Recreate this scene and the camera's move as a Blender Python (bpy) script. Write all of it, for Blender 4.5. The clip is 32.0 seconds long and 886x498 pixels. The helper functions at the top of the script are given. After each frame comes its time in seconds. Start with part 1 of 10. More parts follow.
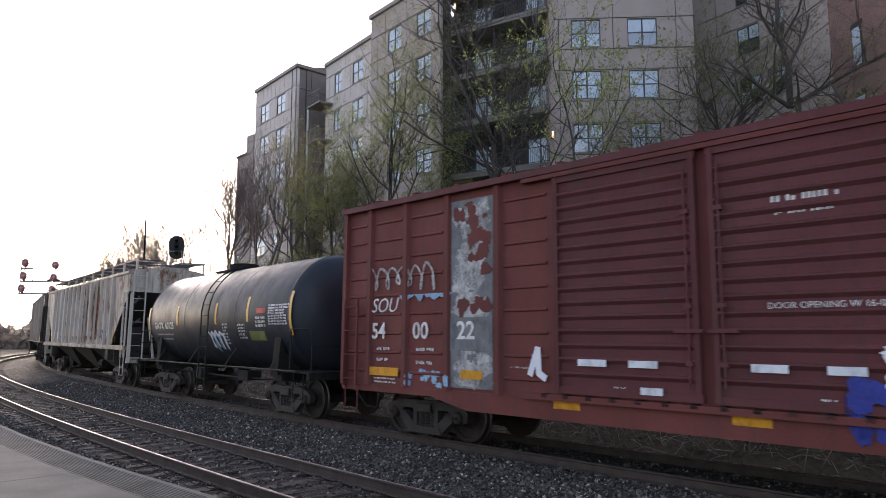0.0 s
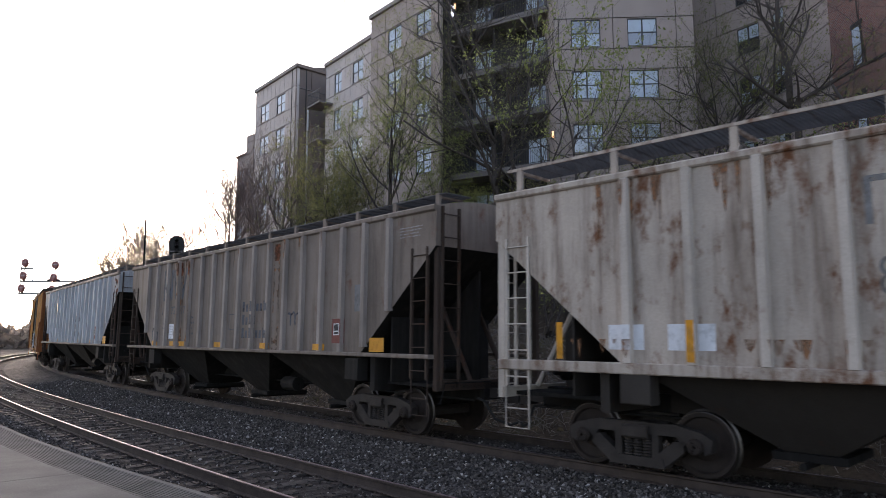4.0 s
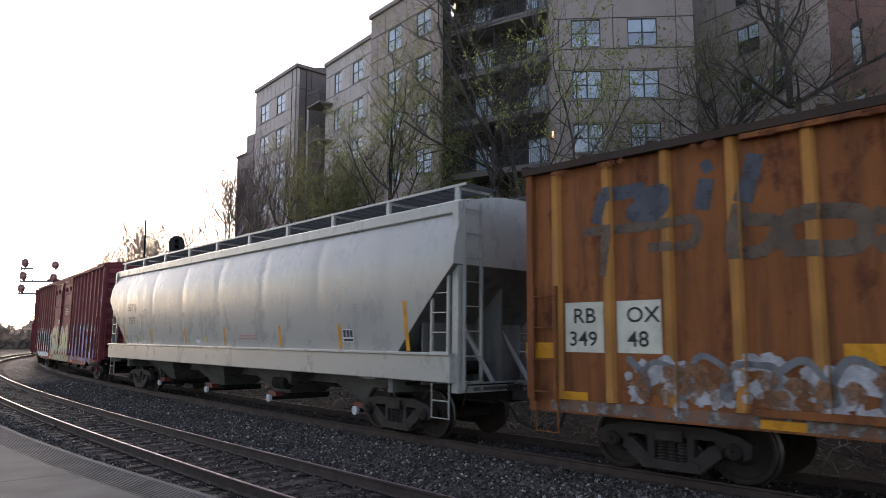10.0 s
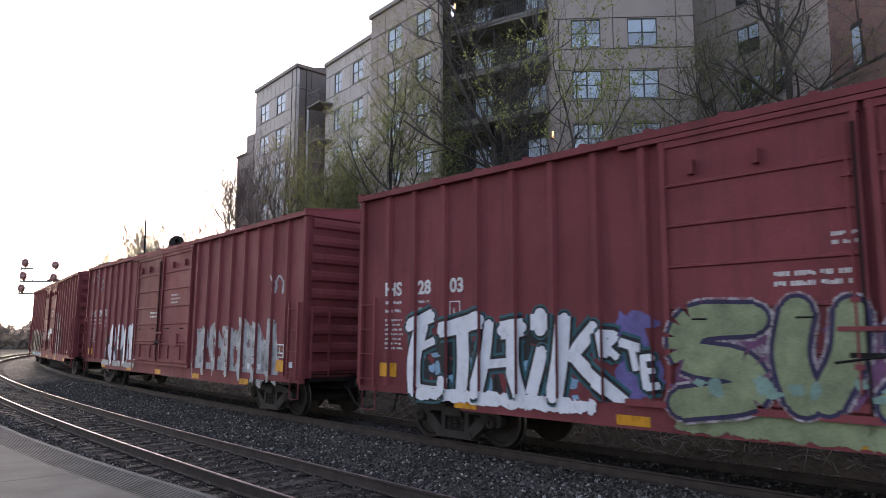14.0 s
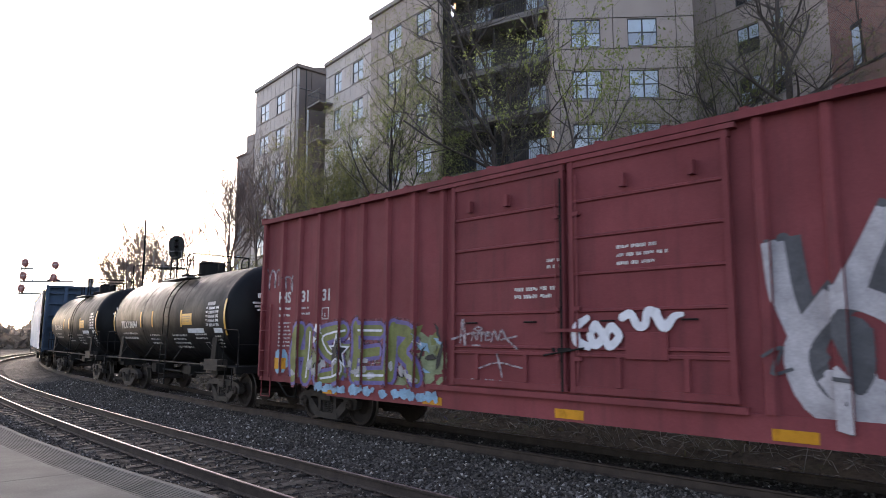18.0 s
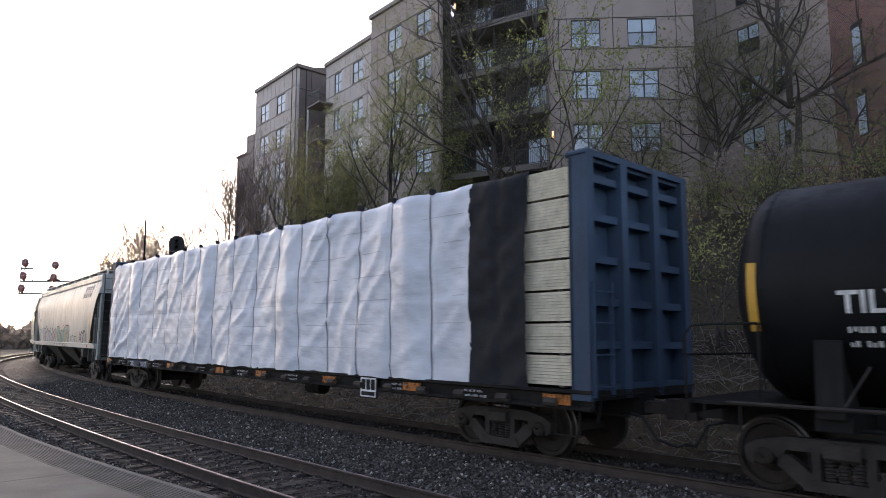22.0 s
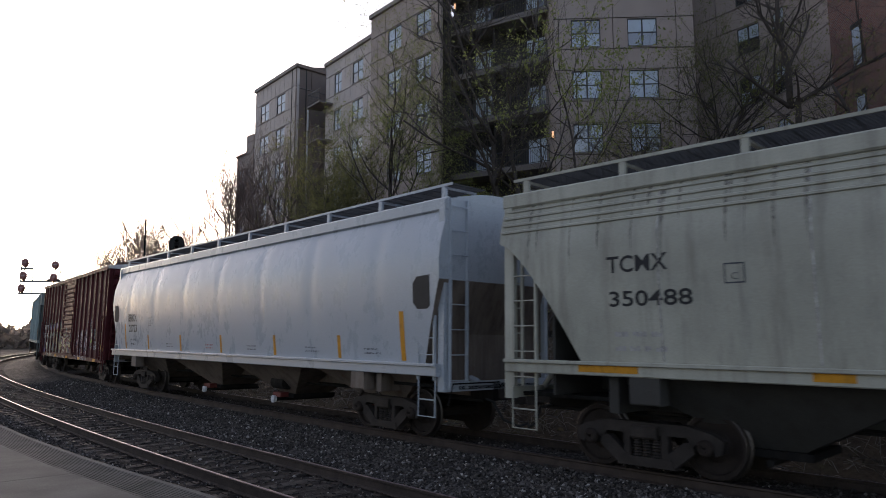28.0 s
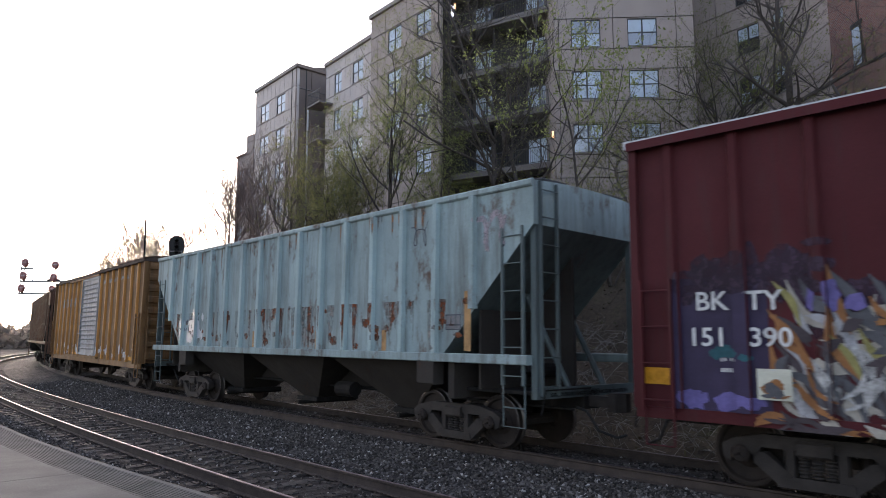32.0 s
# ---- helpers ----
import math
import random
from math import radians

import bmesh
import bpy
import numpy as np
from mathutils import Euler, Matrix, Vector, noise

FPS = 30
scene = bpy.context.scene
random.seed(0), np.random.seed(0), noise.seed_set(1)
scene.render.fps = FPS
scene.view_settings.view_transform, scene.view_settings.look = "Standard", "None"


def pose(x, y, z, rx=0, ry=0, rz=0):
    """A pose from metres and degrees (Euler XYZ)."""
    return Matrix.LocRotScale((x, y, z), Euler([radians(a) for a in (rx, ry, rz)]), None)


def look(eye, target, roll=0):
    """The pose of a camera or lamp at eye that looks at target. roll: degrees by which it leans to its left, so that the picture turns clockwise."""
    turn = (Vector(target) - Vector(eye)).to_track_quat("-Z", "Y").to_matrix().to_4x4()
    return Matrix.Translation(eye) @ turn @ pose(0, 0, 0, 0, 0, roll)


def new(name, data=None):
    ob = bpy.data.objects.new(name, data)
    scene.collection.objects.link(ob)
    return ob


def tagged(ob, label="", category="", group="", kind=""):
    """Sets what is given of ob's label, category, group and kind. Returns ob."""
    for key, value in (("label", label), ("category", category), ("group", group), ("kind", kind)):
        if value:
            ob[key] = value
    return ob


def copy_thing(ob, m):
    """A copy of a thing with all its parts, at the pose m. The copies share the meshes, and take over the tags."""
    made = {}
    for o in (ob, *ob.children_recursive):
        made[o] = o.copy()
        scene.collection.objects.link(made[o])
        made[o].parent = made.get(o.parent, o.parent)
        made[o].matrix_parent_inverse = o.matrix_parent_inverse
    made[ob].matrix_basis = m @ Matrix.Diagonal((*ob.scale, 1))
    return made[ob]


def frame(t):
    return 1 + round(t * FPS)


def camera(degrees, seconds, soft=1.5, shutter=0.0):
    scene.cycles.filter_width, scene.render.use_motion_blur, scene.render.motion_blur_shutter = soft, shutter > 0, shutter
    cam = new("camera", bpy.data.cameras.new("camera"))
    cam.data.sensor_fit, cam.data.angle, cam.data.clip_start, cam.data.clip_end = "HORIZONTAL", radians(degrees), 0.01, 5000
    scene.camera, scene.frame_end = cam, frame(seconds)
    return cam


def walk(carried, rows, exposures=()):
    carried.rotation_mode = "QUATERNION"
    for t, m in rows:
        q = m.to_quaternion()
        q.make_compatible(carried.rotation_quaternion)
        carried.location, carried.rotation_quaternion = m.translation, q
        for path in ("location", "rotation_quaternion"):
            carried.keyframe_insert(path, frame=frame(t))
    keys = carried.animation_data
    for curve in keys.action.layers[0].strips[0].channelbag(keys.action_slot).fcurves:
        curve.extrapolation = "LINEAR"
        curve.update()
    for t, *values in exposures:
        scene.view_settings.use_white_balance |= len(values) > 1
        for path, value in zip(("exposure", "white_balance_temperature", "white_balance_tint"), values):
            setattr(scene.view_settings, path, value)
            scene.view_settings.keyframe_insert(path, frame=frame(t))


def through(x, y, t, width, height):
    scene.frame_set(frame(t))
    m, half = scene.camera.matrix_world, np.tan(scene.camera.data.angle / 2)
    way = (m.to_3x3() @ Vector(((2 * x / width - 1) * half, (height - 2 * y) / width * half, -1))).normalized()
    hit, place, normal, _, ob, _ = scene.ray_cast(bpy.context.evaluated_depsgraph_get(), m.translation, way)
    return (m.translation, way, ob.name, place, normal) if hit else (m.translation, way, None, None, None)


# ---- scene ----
# ---------------------------------------------------------------- camera
EYE_Z = 1.982
cam = camera(65.98, 32.0, soft=0.75, shutter=0.14)
CAM_POSE = pose(0, 0, EYE_Z, 90 + 7.18, 0, 0)
EXPOSURES = [(0, 1.75, 6550, 21), (1, 2.0, 6550, 21), (2, 2, 6550, 21), (3, 1.55, 6550, 21), (3.5, 1.5, 6550, 21), (6, 1.65, 6550, 21), (7, 1.4, 6550, 21), (8, 1.5, 6550, 21), (9, 1.55, 6550, 21), (10, 1.4, 6550, 21), (11, 0.75, 6550, 21), (12, 0.8, 6550, 21), (13, 1.5, 6550, 21), (14, 1.65, 6550, 21), (17, 1.8, 6550, 21), (18, 1.8, 6550, 21), (19, 1.75, 6550, 21), (20, 2.05, 6550, 21), (21, 2.05, 6550, 21), (22, 1.5, 6550, 21), (23, 0.45, 6550, 21), (24, 0.12, 6550, 21), (25, 0.6, 6550, 21), (28, 0.7, 6550, 21), (29, 0.38, 6550, 21), (30, 0.6, 6550, 21), (31, 1.45, 6550, 21), (32, 1.7, 6550, 21)]
walk(cam, [(0.0, CAM_POSE), (32.0, CAM_POSE)], EXPOSURES)

# ---------------------------------------------------------------- light: late afternoon, bright veiled sky, sun low beyond the curve
world = bpy.data.worlds.new("sky")
scene.world = world
world.use_nodes = True
wn = world.node_tree
sky = wn.nodes.new("ShaderNodeTexSky")
sky.sky_type, sky.sun_disc = "NISHITA", False
SUN_AZ, SUN_EL = radians(-30), radians(13)      # azimuth from +y, towards -x negative
sky.sun_elevation, sky.sun_rotation = SUN_EL, SUN_AZ
sky.air_density, sky.dust_density, sky.ozone_density = 1.0, 1.6, 1.6
wn.nodes["Background"].inputs["Strength"].default_value = 0.15
veil = wn.nodes.new("ShaderNodeHueSaturation")
veil.inputs["Saturation"].default_value = 0.78
wn.links.new(sky.outputs[0], veil.inputs["Color"])
wn.links.new(veil.outputs[0], wn.nodes["Background"].inputs["Color"])
sun = new("sun", bpy.data.lights.new("sun", "SUN"))
sun.data.energy, sun.data.angle, sun.data.color = 0.5, radians(12), (1.0, 0.92, 0.84)
sun.matrix_world = look((0, 0, 50), Vector((0, 0, 50)) - Vector((math.sin(SUN_AZ) * math.cos(SUN_EL), math.cos(SUN_AZ) * math.cos(SUN_EL), math.sin(SUN_EL))))


# ---------------------------------------------------------------- lettering outlines, made while the scene is still empty
TEXTS = {}


def text_polys(word, bold=0.0, shear=0.0):
    """The triangles of a word, one unit high, from x = 0."""
    key = (word, bold, shear)
    if key not in TEXTS:
        cu = bpy.data.curves.new("t", "FONT")
        cu.body, cu.size, cu.offset, cu.shear, cu.resolution_u = word, 1.0, bold, shear, 3
        ob = bpy.data.objects.new("t", cu)
        scene.collection.objects.link(ob)
        ev = ob.evaluated_get(bpy.context.evaluated_depsgraph_get())
        me = ev.to_mesh()
        me.calc_loop_triangles()
        vs = [(v.co.x, v.co.y) for v in me.vertices]
        tris = [[vs[i] for i in t.vertices] for t in me.loop_triangles]
        ev.to_mesh_clear()
        bpy.data.objects.remove(ob)
        bpy.data.curves.remove(cu)
        lo = min(p[1] for t in tris for p in t)
        hi = max(p[1] for t in tris for p in t)
        lx = min(p[0] for t in tris for p in t)
        k = 1 / (hi - lo)
        TEXTS[key] = [[((x - lx) * k, (y - lo) * k) for x, y in t] for t in tris]
    return TEXTS[key]


for _w, _b, _s in [(w, b, 0.0) for b in (0.105, 0.075, 0.06, 0.015) for w in "ETHIKRUOCSNADWMK"] + [(w, 0.035, 0.0) for w in ("HS", "28", "03", "29", "12", "31")] + [("C", 0.0, 0.0), ("E", 0.0, 0.0), ("SOU", 0.0, 0.3), ("The nationwide", 0.012, 0.2), ("boxcar", 0.012, 0.2), ("DOOR OPENING W 16-0", 0.0, 0.0), ("DO NOT HUMP", 0.0, 0.0)] \
        + [(w, 0.02, 0.0) for w in ("54", "00", "22")] + [(w, 0.025, 0.0) for w in ("TILX", "136044", "136119", "GATX", "60125")] + [(w, 0.01, 0.0) for w in ("GATX", "60125", "17", "72", "37", "78", "21", "N", "W", "HS", "28", "03", "29", "12", "31", "RB", "OX", "349", "48")] \
        + [(w, 0.0, 0.0) for w in ("ELTX", "7597", "NOKL", "736127", "GACX", "7455")] + [(w, 0.015, 0.0) for w in ("TCMX", "350488", "BRKX", "20723")] + [(w, 0.015, 0.0) for w in ("BK", "TY", "151", "390")]:
    text_polys(_w, _b, _s)

# ---------------------------------------------------------------- materials
MATS = {}


def nodes_of(name):
    m = bpy.data.materials.new(name)
    m.use_nodes = True
    nt = m.node_tree
    return m, nt, nt.nodes["Principled BSDF"]


def add(nt, kind, **inputs):
    n = nt.nodes.new(kind)
    for k, v in inputs.items():
        n.inputs[k].default_value = v
    return n


def coords(nt, scale=(1, 1, 1), kind="Object"):
    tc = nt.nodes.new("ShaderNodeTexCoord")
    mp = nt.nodes.new("ShaderNodeMapping")
    mp.inputs["Scale"].default_value = scale
    nt.links.new(tc.outputs[kind], mp.inputs["Vector"])
    return mp.outputs[0]


def noise_tex(nt, vec, scale, detail=6.0, rough=0.6):
    n = add(nt, "ShaderNodeTexNoise", Scale=scale, Detail=detail, Roughness=rough)
    nt.links.new(vec, n.inputs["Vector"])
    return n.outputs[0]


def ramp(nt, fac, stops):
    r = nt.nodes.new("ShaderNodeValToRGB")
    els = r.color_ramp.elements
    while len(els) < len(stops):
        els.new(0.5)
    for e, (p, c) in zip(els, stops):
        e.position = p
        e.color = (*c, 1) if len(c) == 3 else c
    nt.links.new(fac, r.inputs[0])
    return r.outputs[0]


def mix(nt, fac, a, b, mode="MIX"):
    n = nt.nodes.new("ShaderNodeMix")
    n.data_type, n.blend_type = "RGBA", mode
    for sock, val in ((n.inputs[0], fac), (n.inputs[6], a), (n.inputs[7], b)):
        if isinstance(val, (float, int)):
            sock.default_value = val
        elif isinstance(val, tuple):
            sock.default_value = (*val, 1)
        else:
            nt.links.new(val, sock)
    return n.outputs[2]


def bump(nt, bsdf, height, strength=0.3, dist=0.02):
    b = add(nt, "ShaderNodeBump", Strength=strength, Distance=dist)
    nt.links.new(height, b.inputs["Height"])
    nt.links.new(b.outputs[0], bsdf.inputs["Normal"])


def g3(v):
    return (v, v, v)


def plain(name, col, rough=0.6, metal=0.0, vary=0.25, scale=3.0, fine=60.0, bumps=0.15, dist=0.005, rand=0.0, worn=0.0, spec=0.25):
    """Mottled surface: broad stains and fine grain, a little relief."""
    m, nt, b = nodes_of(name)
    v = coords(nt)
    n1, n2 = noise_tex(nt, v, scale), noise_tex(nt, v, fine, 3)
    lo, hi = tuple(c * (1 - vary) for c in col), tuple(min(1, c * (1 + vary)) for c in col)
    c = ramp(nt, n1, [(0.3, lo), (0.7, hi)])
    c = mix(nt, vary * 0.8, c, ramp(nt, n2, [(0.35, g3(0.25)), (0.65, g3(0.75))]), "OVERLAY")
    if rand:
        oi = nt.nodes.new("ShaderNodeObjectInfo")
        c = mix(nt, 1.0, c, ramp(nt, oi.outputs["Random"], [(0, g3(1 - rand)), (1, g3(1.0))]), "MULTIPLY")
    nt.links.new(c, b.inputs["Base Color"])
    b.inputs["Roughness"].default_value, b.inputs["Metallic"].default_value = rough, metal
    b.inputs["Specular IOR Level"].default_value = 0.5 if metal else spec
    bump(nt, b, n2, bumps, dist)
    if worn:        # flaked and faded paint: gaps show what is under it
        flakes = noise_tex(nt, coords(nt, (1, 1, 0.7)), 7.0, 10, 0.7)
        nt.links.new(ramp(nt, flakes, [(0.30 + 0.22 * worn, g3(1 - worn)), (0.44 + 0.24 * worn, g3(1.0))]), b.inputs["Alpha"])
    MATS[name] = m
    return m


def paint(name, col, rust=0.25, dirt=0.35, rough=0.55, rustcol=(0.13, 0.045, 0.02), fade=0.2, dirtcol=(0.05, 0.045, 0.04), gloss=0.12, dents=0.35):
    """Weathered car paint: chalky fading, run-down rust streaks, grime, small dents."""
    m, nt, b = nodes_of(name)
    v = coords(nt)
    big = noise_tex(nt, v, 0.6, 5)
    c = ramp(nt, big, [(0.3, tuple(x * (1 - fade) for x in col)), (0.7, tuple(min(1, x * (1 + fade) + 0.01 * fade) for x in col))])
    streak = noise_tex(nt, coords(nt, (2.6, 2.6, 0.22)), 1.6, 8, 0.7)
    c = mix(nt, ramp(nt, streak, [(0.56 - 0.16 * dirt, g3(0)), (0.80 - 0.1 * dirt, g3(min(1, dirt * 1.4)))]), c, dirtcol)
    spots = noise_tex(nt, coords(nt, (1, 1, 0.55)), 2.3, 10, 0.72)
    c = mix(nt, ramp(nt, spots, [(0.64 - 0.2 * rust, g3(0)), (0.72 - 0.12 * rust, g3(min(1.0, rust * 2.2)))]), c, rustcol)
    grit = noise_tex(nt, v, 45, 3)
    c = mix(nt, 0.22, c, ramp(nt, grit, [(0.3, g3(0.3)), (0.7, g3(0.7))]), "OVERLAY")
    oi = nt.nodes.new("ShaderNodeObjectInfo")
    c = mix(nt, 1.0, c, ramp(nt, oi.outputs["Random"], [(0, g3(0.86)), (1, g3(1.0))]), "MULTIPLY")
    nt.links.new(c, b.inputs["Base Color"])
    nt.links.new(ramp(nt, spots, [(0.4, g3(rough)), (0.8, g3(min(1, rough + 0.3)))]), b.inputs["Roughness"])
    b.inputs["Specular IOR Level"].default_value = gloss
    dent = noise_tex(nt, v, 1.7, 4)
    bump(nt, b, dent, dents, 0.03)
    MATS[name] = m
    return m


paint("sou_red", (0.15, 0.044, 0.038), 0.1, 0.35)
paint("sou_door_red", (0.12, 0.040, 0.041), 0.05, 0.4)
paint("hs_red", (0.205, 0.051, 0.056), 0.04, 0.35, 0.6, dirtcol=(0.07, 0.035, 0.035))
paint("bk_red", (0.080, 0.0165, 0.019), 0.05, 0.3, 0.5)
paint("box_ochre", (0.245, 0.088, 0.030), 0.5, 0.7, 0.6, (0.10, 0.035, 0.02), dirtcol=(0.07, 0.032, 0.02))
paint("post_ochre", (0.42, 0.19, 0.05), 0.25, 0.35, 0.55, (0.12, 0.045, 0.02))
paint("gold_ochre", (0.18, 0.095, 0.04), 0.3, 0.5, 0.6)
paint("hopper_cream", (0.43, 0.365, 0.31), 0.58, 0.65, 0.6, (0.14, 0.06, 0.03), dirtcol=(0.10, 0.065, 0.045))
paint("hopper_grey", (0.33, 0.335, 0.345), 0.12, 0.6, 0.6, dirtcol=(0.12, 0.10, 0.085))
paint("hopper_dirty", (0.20, 0.162, 0.137), 0.25, 0.65, 0.6, dirtcol=(0.09, 0.07, 0.055))
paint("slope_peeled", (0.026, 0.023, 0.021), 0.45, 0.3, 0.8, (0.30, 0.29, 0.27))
paint("post_cream", (0.48, 0.42, 0.365), 0.2, 0.3, 0.6)
paint("post_grey", (0.46, 0.47, 0.49), 0.05, 0.3, 0.6)
paint("post_dirty", (0.29, 0.25, 0.225), 0.12, 0.45, 0.6)
paint("post_blue", (0.32, 0.41, 0.41), 0.25, 0.4, 0.6)
paint("hopper_blue", (0.265, 0.335, 0.335), 0.42, 0.6, 0.6, (0.11, 0.06, 0.04), dirtcol=(0.09, 0.085, 0.075))
paint("end_rust", (0.055, 0.038, 0.03), 0.4, 0.5, 0.8, (0.08, 0.035, 0.02))
# pale hopper paint darkened in colour for ends and bays lying in shade
paint("hopper_in_shade", (0.16, 0.16, 0.15), 0.05, 0.5, 0.6)
# darker copy of hopper_blue: shade at the car's ends put into the paint
paint("hopper_blue_shade", (0.10, 0.125, 0.125), 0.15, 0.5, 0.6)
paint("hopper_brown", (0.11, 0.06, 0.04), 0.2, 0.4, 0.6)
paint("hopper_white", (0.33, 0.325, 0.295), 0.0, 0.03, 0.24, fade=0.04, dirtcol=(0.2, 0.19, 0.17), gloss=0.6, dents=0.12)
paint("hopper_offwhite", (0.45, 0.455, 0.43), 0.05, 0.42, 0.42, dirtcol=(0.12, 0.11, 0.10), gloss=0.25)
paint("hopper_ivory", (0.40, 0.395, 0.335), 0.04, 0.42, 0.42, dirtcol=(0.13, 0.12, 0.10), gloss=0.25)
# bays of the pale hoppers, with the underbody shade in their colour
paint("bay_shaded", (0.062, 0.060, 0.056), 0.08, 0.5, 0.7)
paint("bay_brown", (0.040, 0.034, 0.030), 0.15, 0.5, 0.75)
paint("hopper_lightgrey", (0.40, 0.435, 0.475), 0.0, 0.03, 0.24, fade=0.04, dirtcol=(0.22, 0.23, 0.25), gloss=0.6, dents=0.12)
paint("tank_black", (0.005, 0.005, 0.006), 0.0, 0.15, 0.46, dirtcol=(0.013, 0.013, 0.013), gloss=0.17)
paint("tank_slate", (0.022, 0.026, 0.034), 0.02, 0.3, 0.44, dirtcol=(0.03, 0.028, 0.025), gloss=0.3)
paint("beam_blue", (0.048, 0.075, 0.12), 0.1, 0.4, 0.5)
paint("grimy_black", (0.014, 0.013, 0.0125), 0.25, 0.4, 0.75, (0.05, 0.028, 0.018))
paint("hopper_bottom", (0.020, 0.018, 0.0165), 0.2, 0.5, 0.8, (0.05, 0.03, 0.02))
plain("truck_iron", (0.034, 0.028, 0.025), 0.8, 0.0, 0.35, 4, 50, 0.3)
plain("wheel_steel", (0.026, 0.019, 0.016), 0.8, 0.0, 0.3, 5, 60, 0.15)
plain("tread_steel", (0.12, 0.105, 0.095), 0.45, 1.0, 0.1)
plain("rail_head", (0.12, 0.093, 0.10), 0.44, 1.0, 0.12, 2, 40, 0.05)
plain("rail_rust", (0.050, 0.037, 0.031), 0.85, 0.0, 0.3, 4, 60, 0.3)
plain("tie_wood", (0.062, 0.053, 0.048), 0.9, 0.0, 0.45, 6, 80, 0.5, 0.01, 0.35, spec=0.1)
plain("roof_grate", (0.075, 0.075, 0.078), 0.8, 0.0, 0.2)
plain("galv", (0.42, 0.42, 0.42), 0.5, 0.6, 0.2)
plain("yellow_plate", (0.55, 0.24, 0.012), 0.5, 0.0, 0.15, worn=0.3)
plain("yellow_tape", (0.55, 0.30, 0.05), 0.4, 0.0, 0.1)
plain("white_letter", (0.62, 0.60, 0.58), 0.6, 0.0, 0.2, 5, 40, worn=0.3)
plain("black_letter", (0.025, 0.025, 0.028), 0.6, 0.0, 0.2)
plain("slate_letter", (0.07, 0.075, 0.09), 0.6, 0.0, 0.25, worn=0.35)
plain("red_letter", (0.42, 0.07, 0.05), 0.6, 0.0, 0.2, worn=0.3)
plain("cream_patch", (0.58, 0.52, 0.38), 0.6, 0.0, 0.2, worn=0.6)
plain("white_patch", (0.62, 0.63, 0.66), 0.55, 0.0, 0.12, worn=0.3)
plain("grey_patch", (0.15, 0.15, 0.155), 0.6, 0.0, 0.25, worn=0.3)
plain("tan_logo", (0.38, 0.21, 0.085), 0.6, 0.0, 0.25, worn=0.35)
plain("faded_red", (0.24, 0.062, 0.045), 0.6, 0.0, 0.25, worn=0.5)
plain("faded_slate", (0.12, 0.085, 0.06), 0.65, 0.0, 0.25, worn=0.3)
plain("concrete", (0.104, 0.103, 0.097), 0.9, 0.0, 0.22, 1.2, 45, 0.25, 0.004, spec=0.08)
plain("concrete_strip", (0.078, 0.076, 0.072), 0.9, 0.0, 0.2, 2, 45, 0.2, 0.004, spec=0.08)
plain("bark", (0.080, 0.067, 0.060), 0.95, 0.0, 0.35, 8, 60, 0.6, 0.02)
plain("bark_pink", (0.20, 0.15, 0.135), 0.95, 0.0, 0.3, 8, 60, 0.5, 0.02)
plain("bark_pale", (0.16, 0.145, 0.13), 0.95, 0.0, 0.35, 8, 60, 0.6, 0.02)
plain("wrap_black", (0.022, 0.023, 0.027), 0.75, 0.0, 0.2, spec=0.08)
plain("lumber", (0.55, 0.49, 0.37), 0.8, 0.0, 0.2, 6, 60, 0.2)
plain("crease_shade", (0.30, 0.315, 0.36), 0.6)
plain("strap", (0.15, 0.16, 0.19), 0.6)
plain("spray_white", (0.66, 0.65, 0.69), 0.5, 0.0, 0.08, 4, 30, 0.05, worn=0.18)
plain("spray_grey", (0.34, 0.33, 0.34), 0.6, 0.0, 0.35, 4, 30, 0.05, worn=0.18)
plain("spray_violet", (0.125, 0.10, 0.26), 0.5, 0.0, 0.25, 3, 30, 0.05, worn=0.18)
plain("spray_darkviolet", (0.028, 0.022, 0.06), 0.5, 0.0, 0.25, 3, 30, 0.05, worn=0.18)
plain("spray_green", (0.195, 0.22, 0.125), 0.5, 0.0, 0.3, 3, 30, 0.05, worn=0.18)
plain("spray_olive", (0.15, 0.16, 0.05), 0.5, 0.0, 0.3, 3, 30, 0.05, worn=0.18)
plain("spray_mint", (0.17, 0.26, 0.22), 0.5, 0.0, 0.25, 3, 30, 0.05, worn=0.18)
plain("spray_sky", (0.20, 0.33, 0.46), 0.5, 0.0, 0.3, 3, 30, 0.05, worn=0.18)
plain("spray_teal", (0.02, 0.09, 0.11), 0.5, 0.0, 0.3, 3, 30, 0.05, worn=0.18)
plain("spray_pink", (0.40, 0.09, 0.16), 0.5, 0.0, 0.3, 3, 30, 0.05, worn=0.18)
plain("spray_red", (0.33, 0.02, 0.03), 0.5, 0.0, 0.3, 3, 30, 0.05, worn=0.18)
plain("spray_black", (0.015, 0.015, 0.018), 0.5, 0.0, 0.3, 3, 30, 0.05, worn=0.18)
plain("spray_yellow", (0.50, 0.42, 0.05), 0.5, 0.0, 0.3, 3, 30, 0.05, worn=0.18)
plain("spray_orange", (0.34, 0.15, 0.05), 0.5, 0.0, 0.3, 3, 30, 0.05, worn=0.18)
plain("spray_blue", (0.03, 0.04, 0.22), 0.5, 0.0, 0.3, 3, 30, 0.05, worn=0.18)
plain("spray_wash", (0.36, 0.30, 0.32), 0.6, 0.0, 0.2, 4, 30, 0.05, worn=0.7)
plain("wash_pink", (0.19, 0.06, 0.075), 0.6, 0.0, 0.25, 4, 30, 0.05, worn=0.6)
plain("spray_plum", (0.13, 0.05, 0.11), 0.5, 0.0, 0.3, 3, 30, 0.05, worn=0.25)
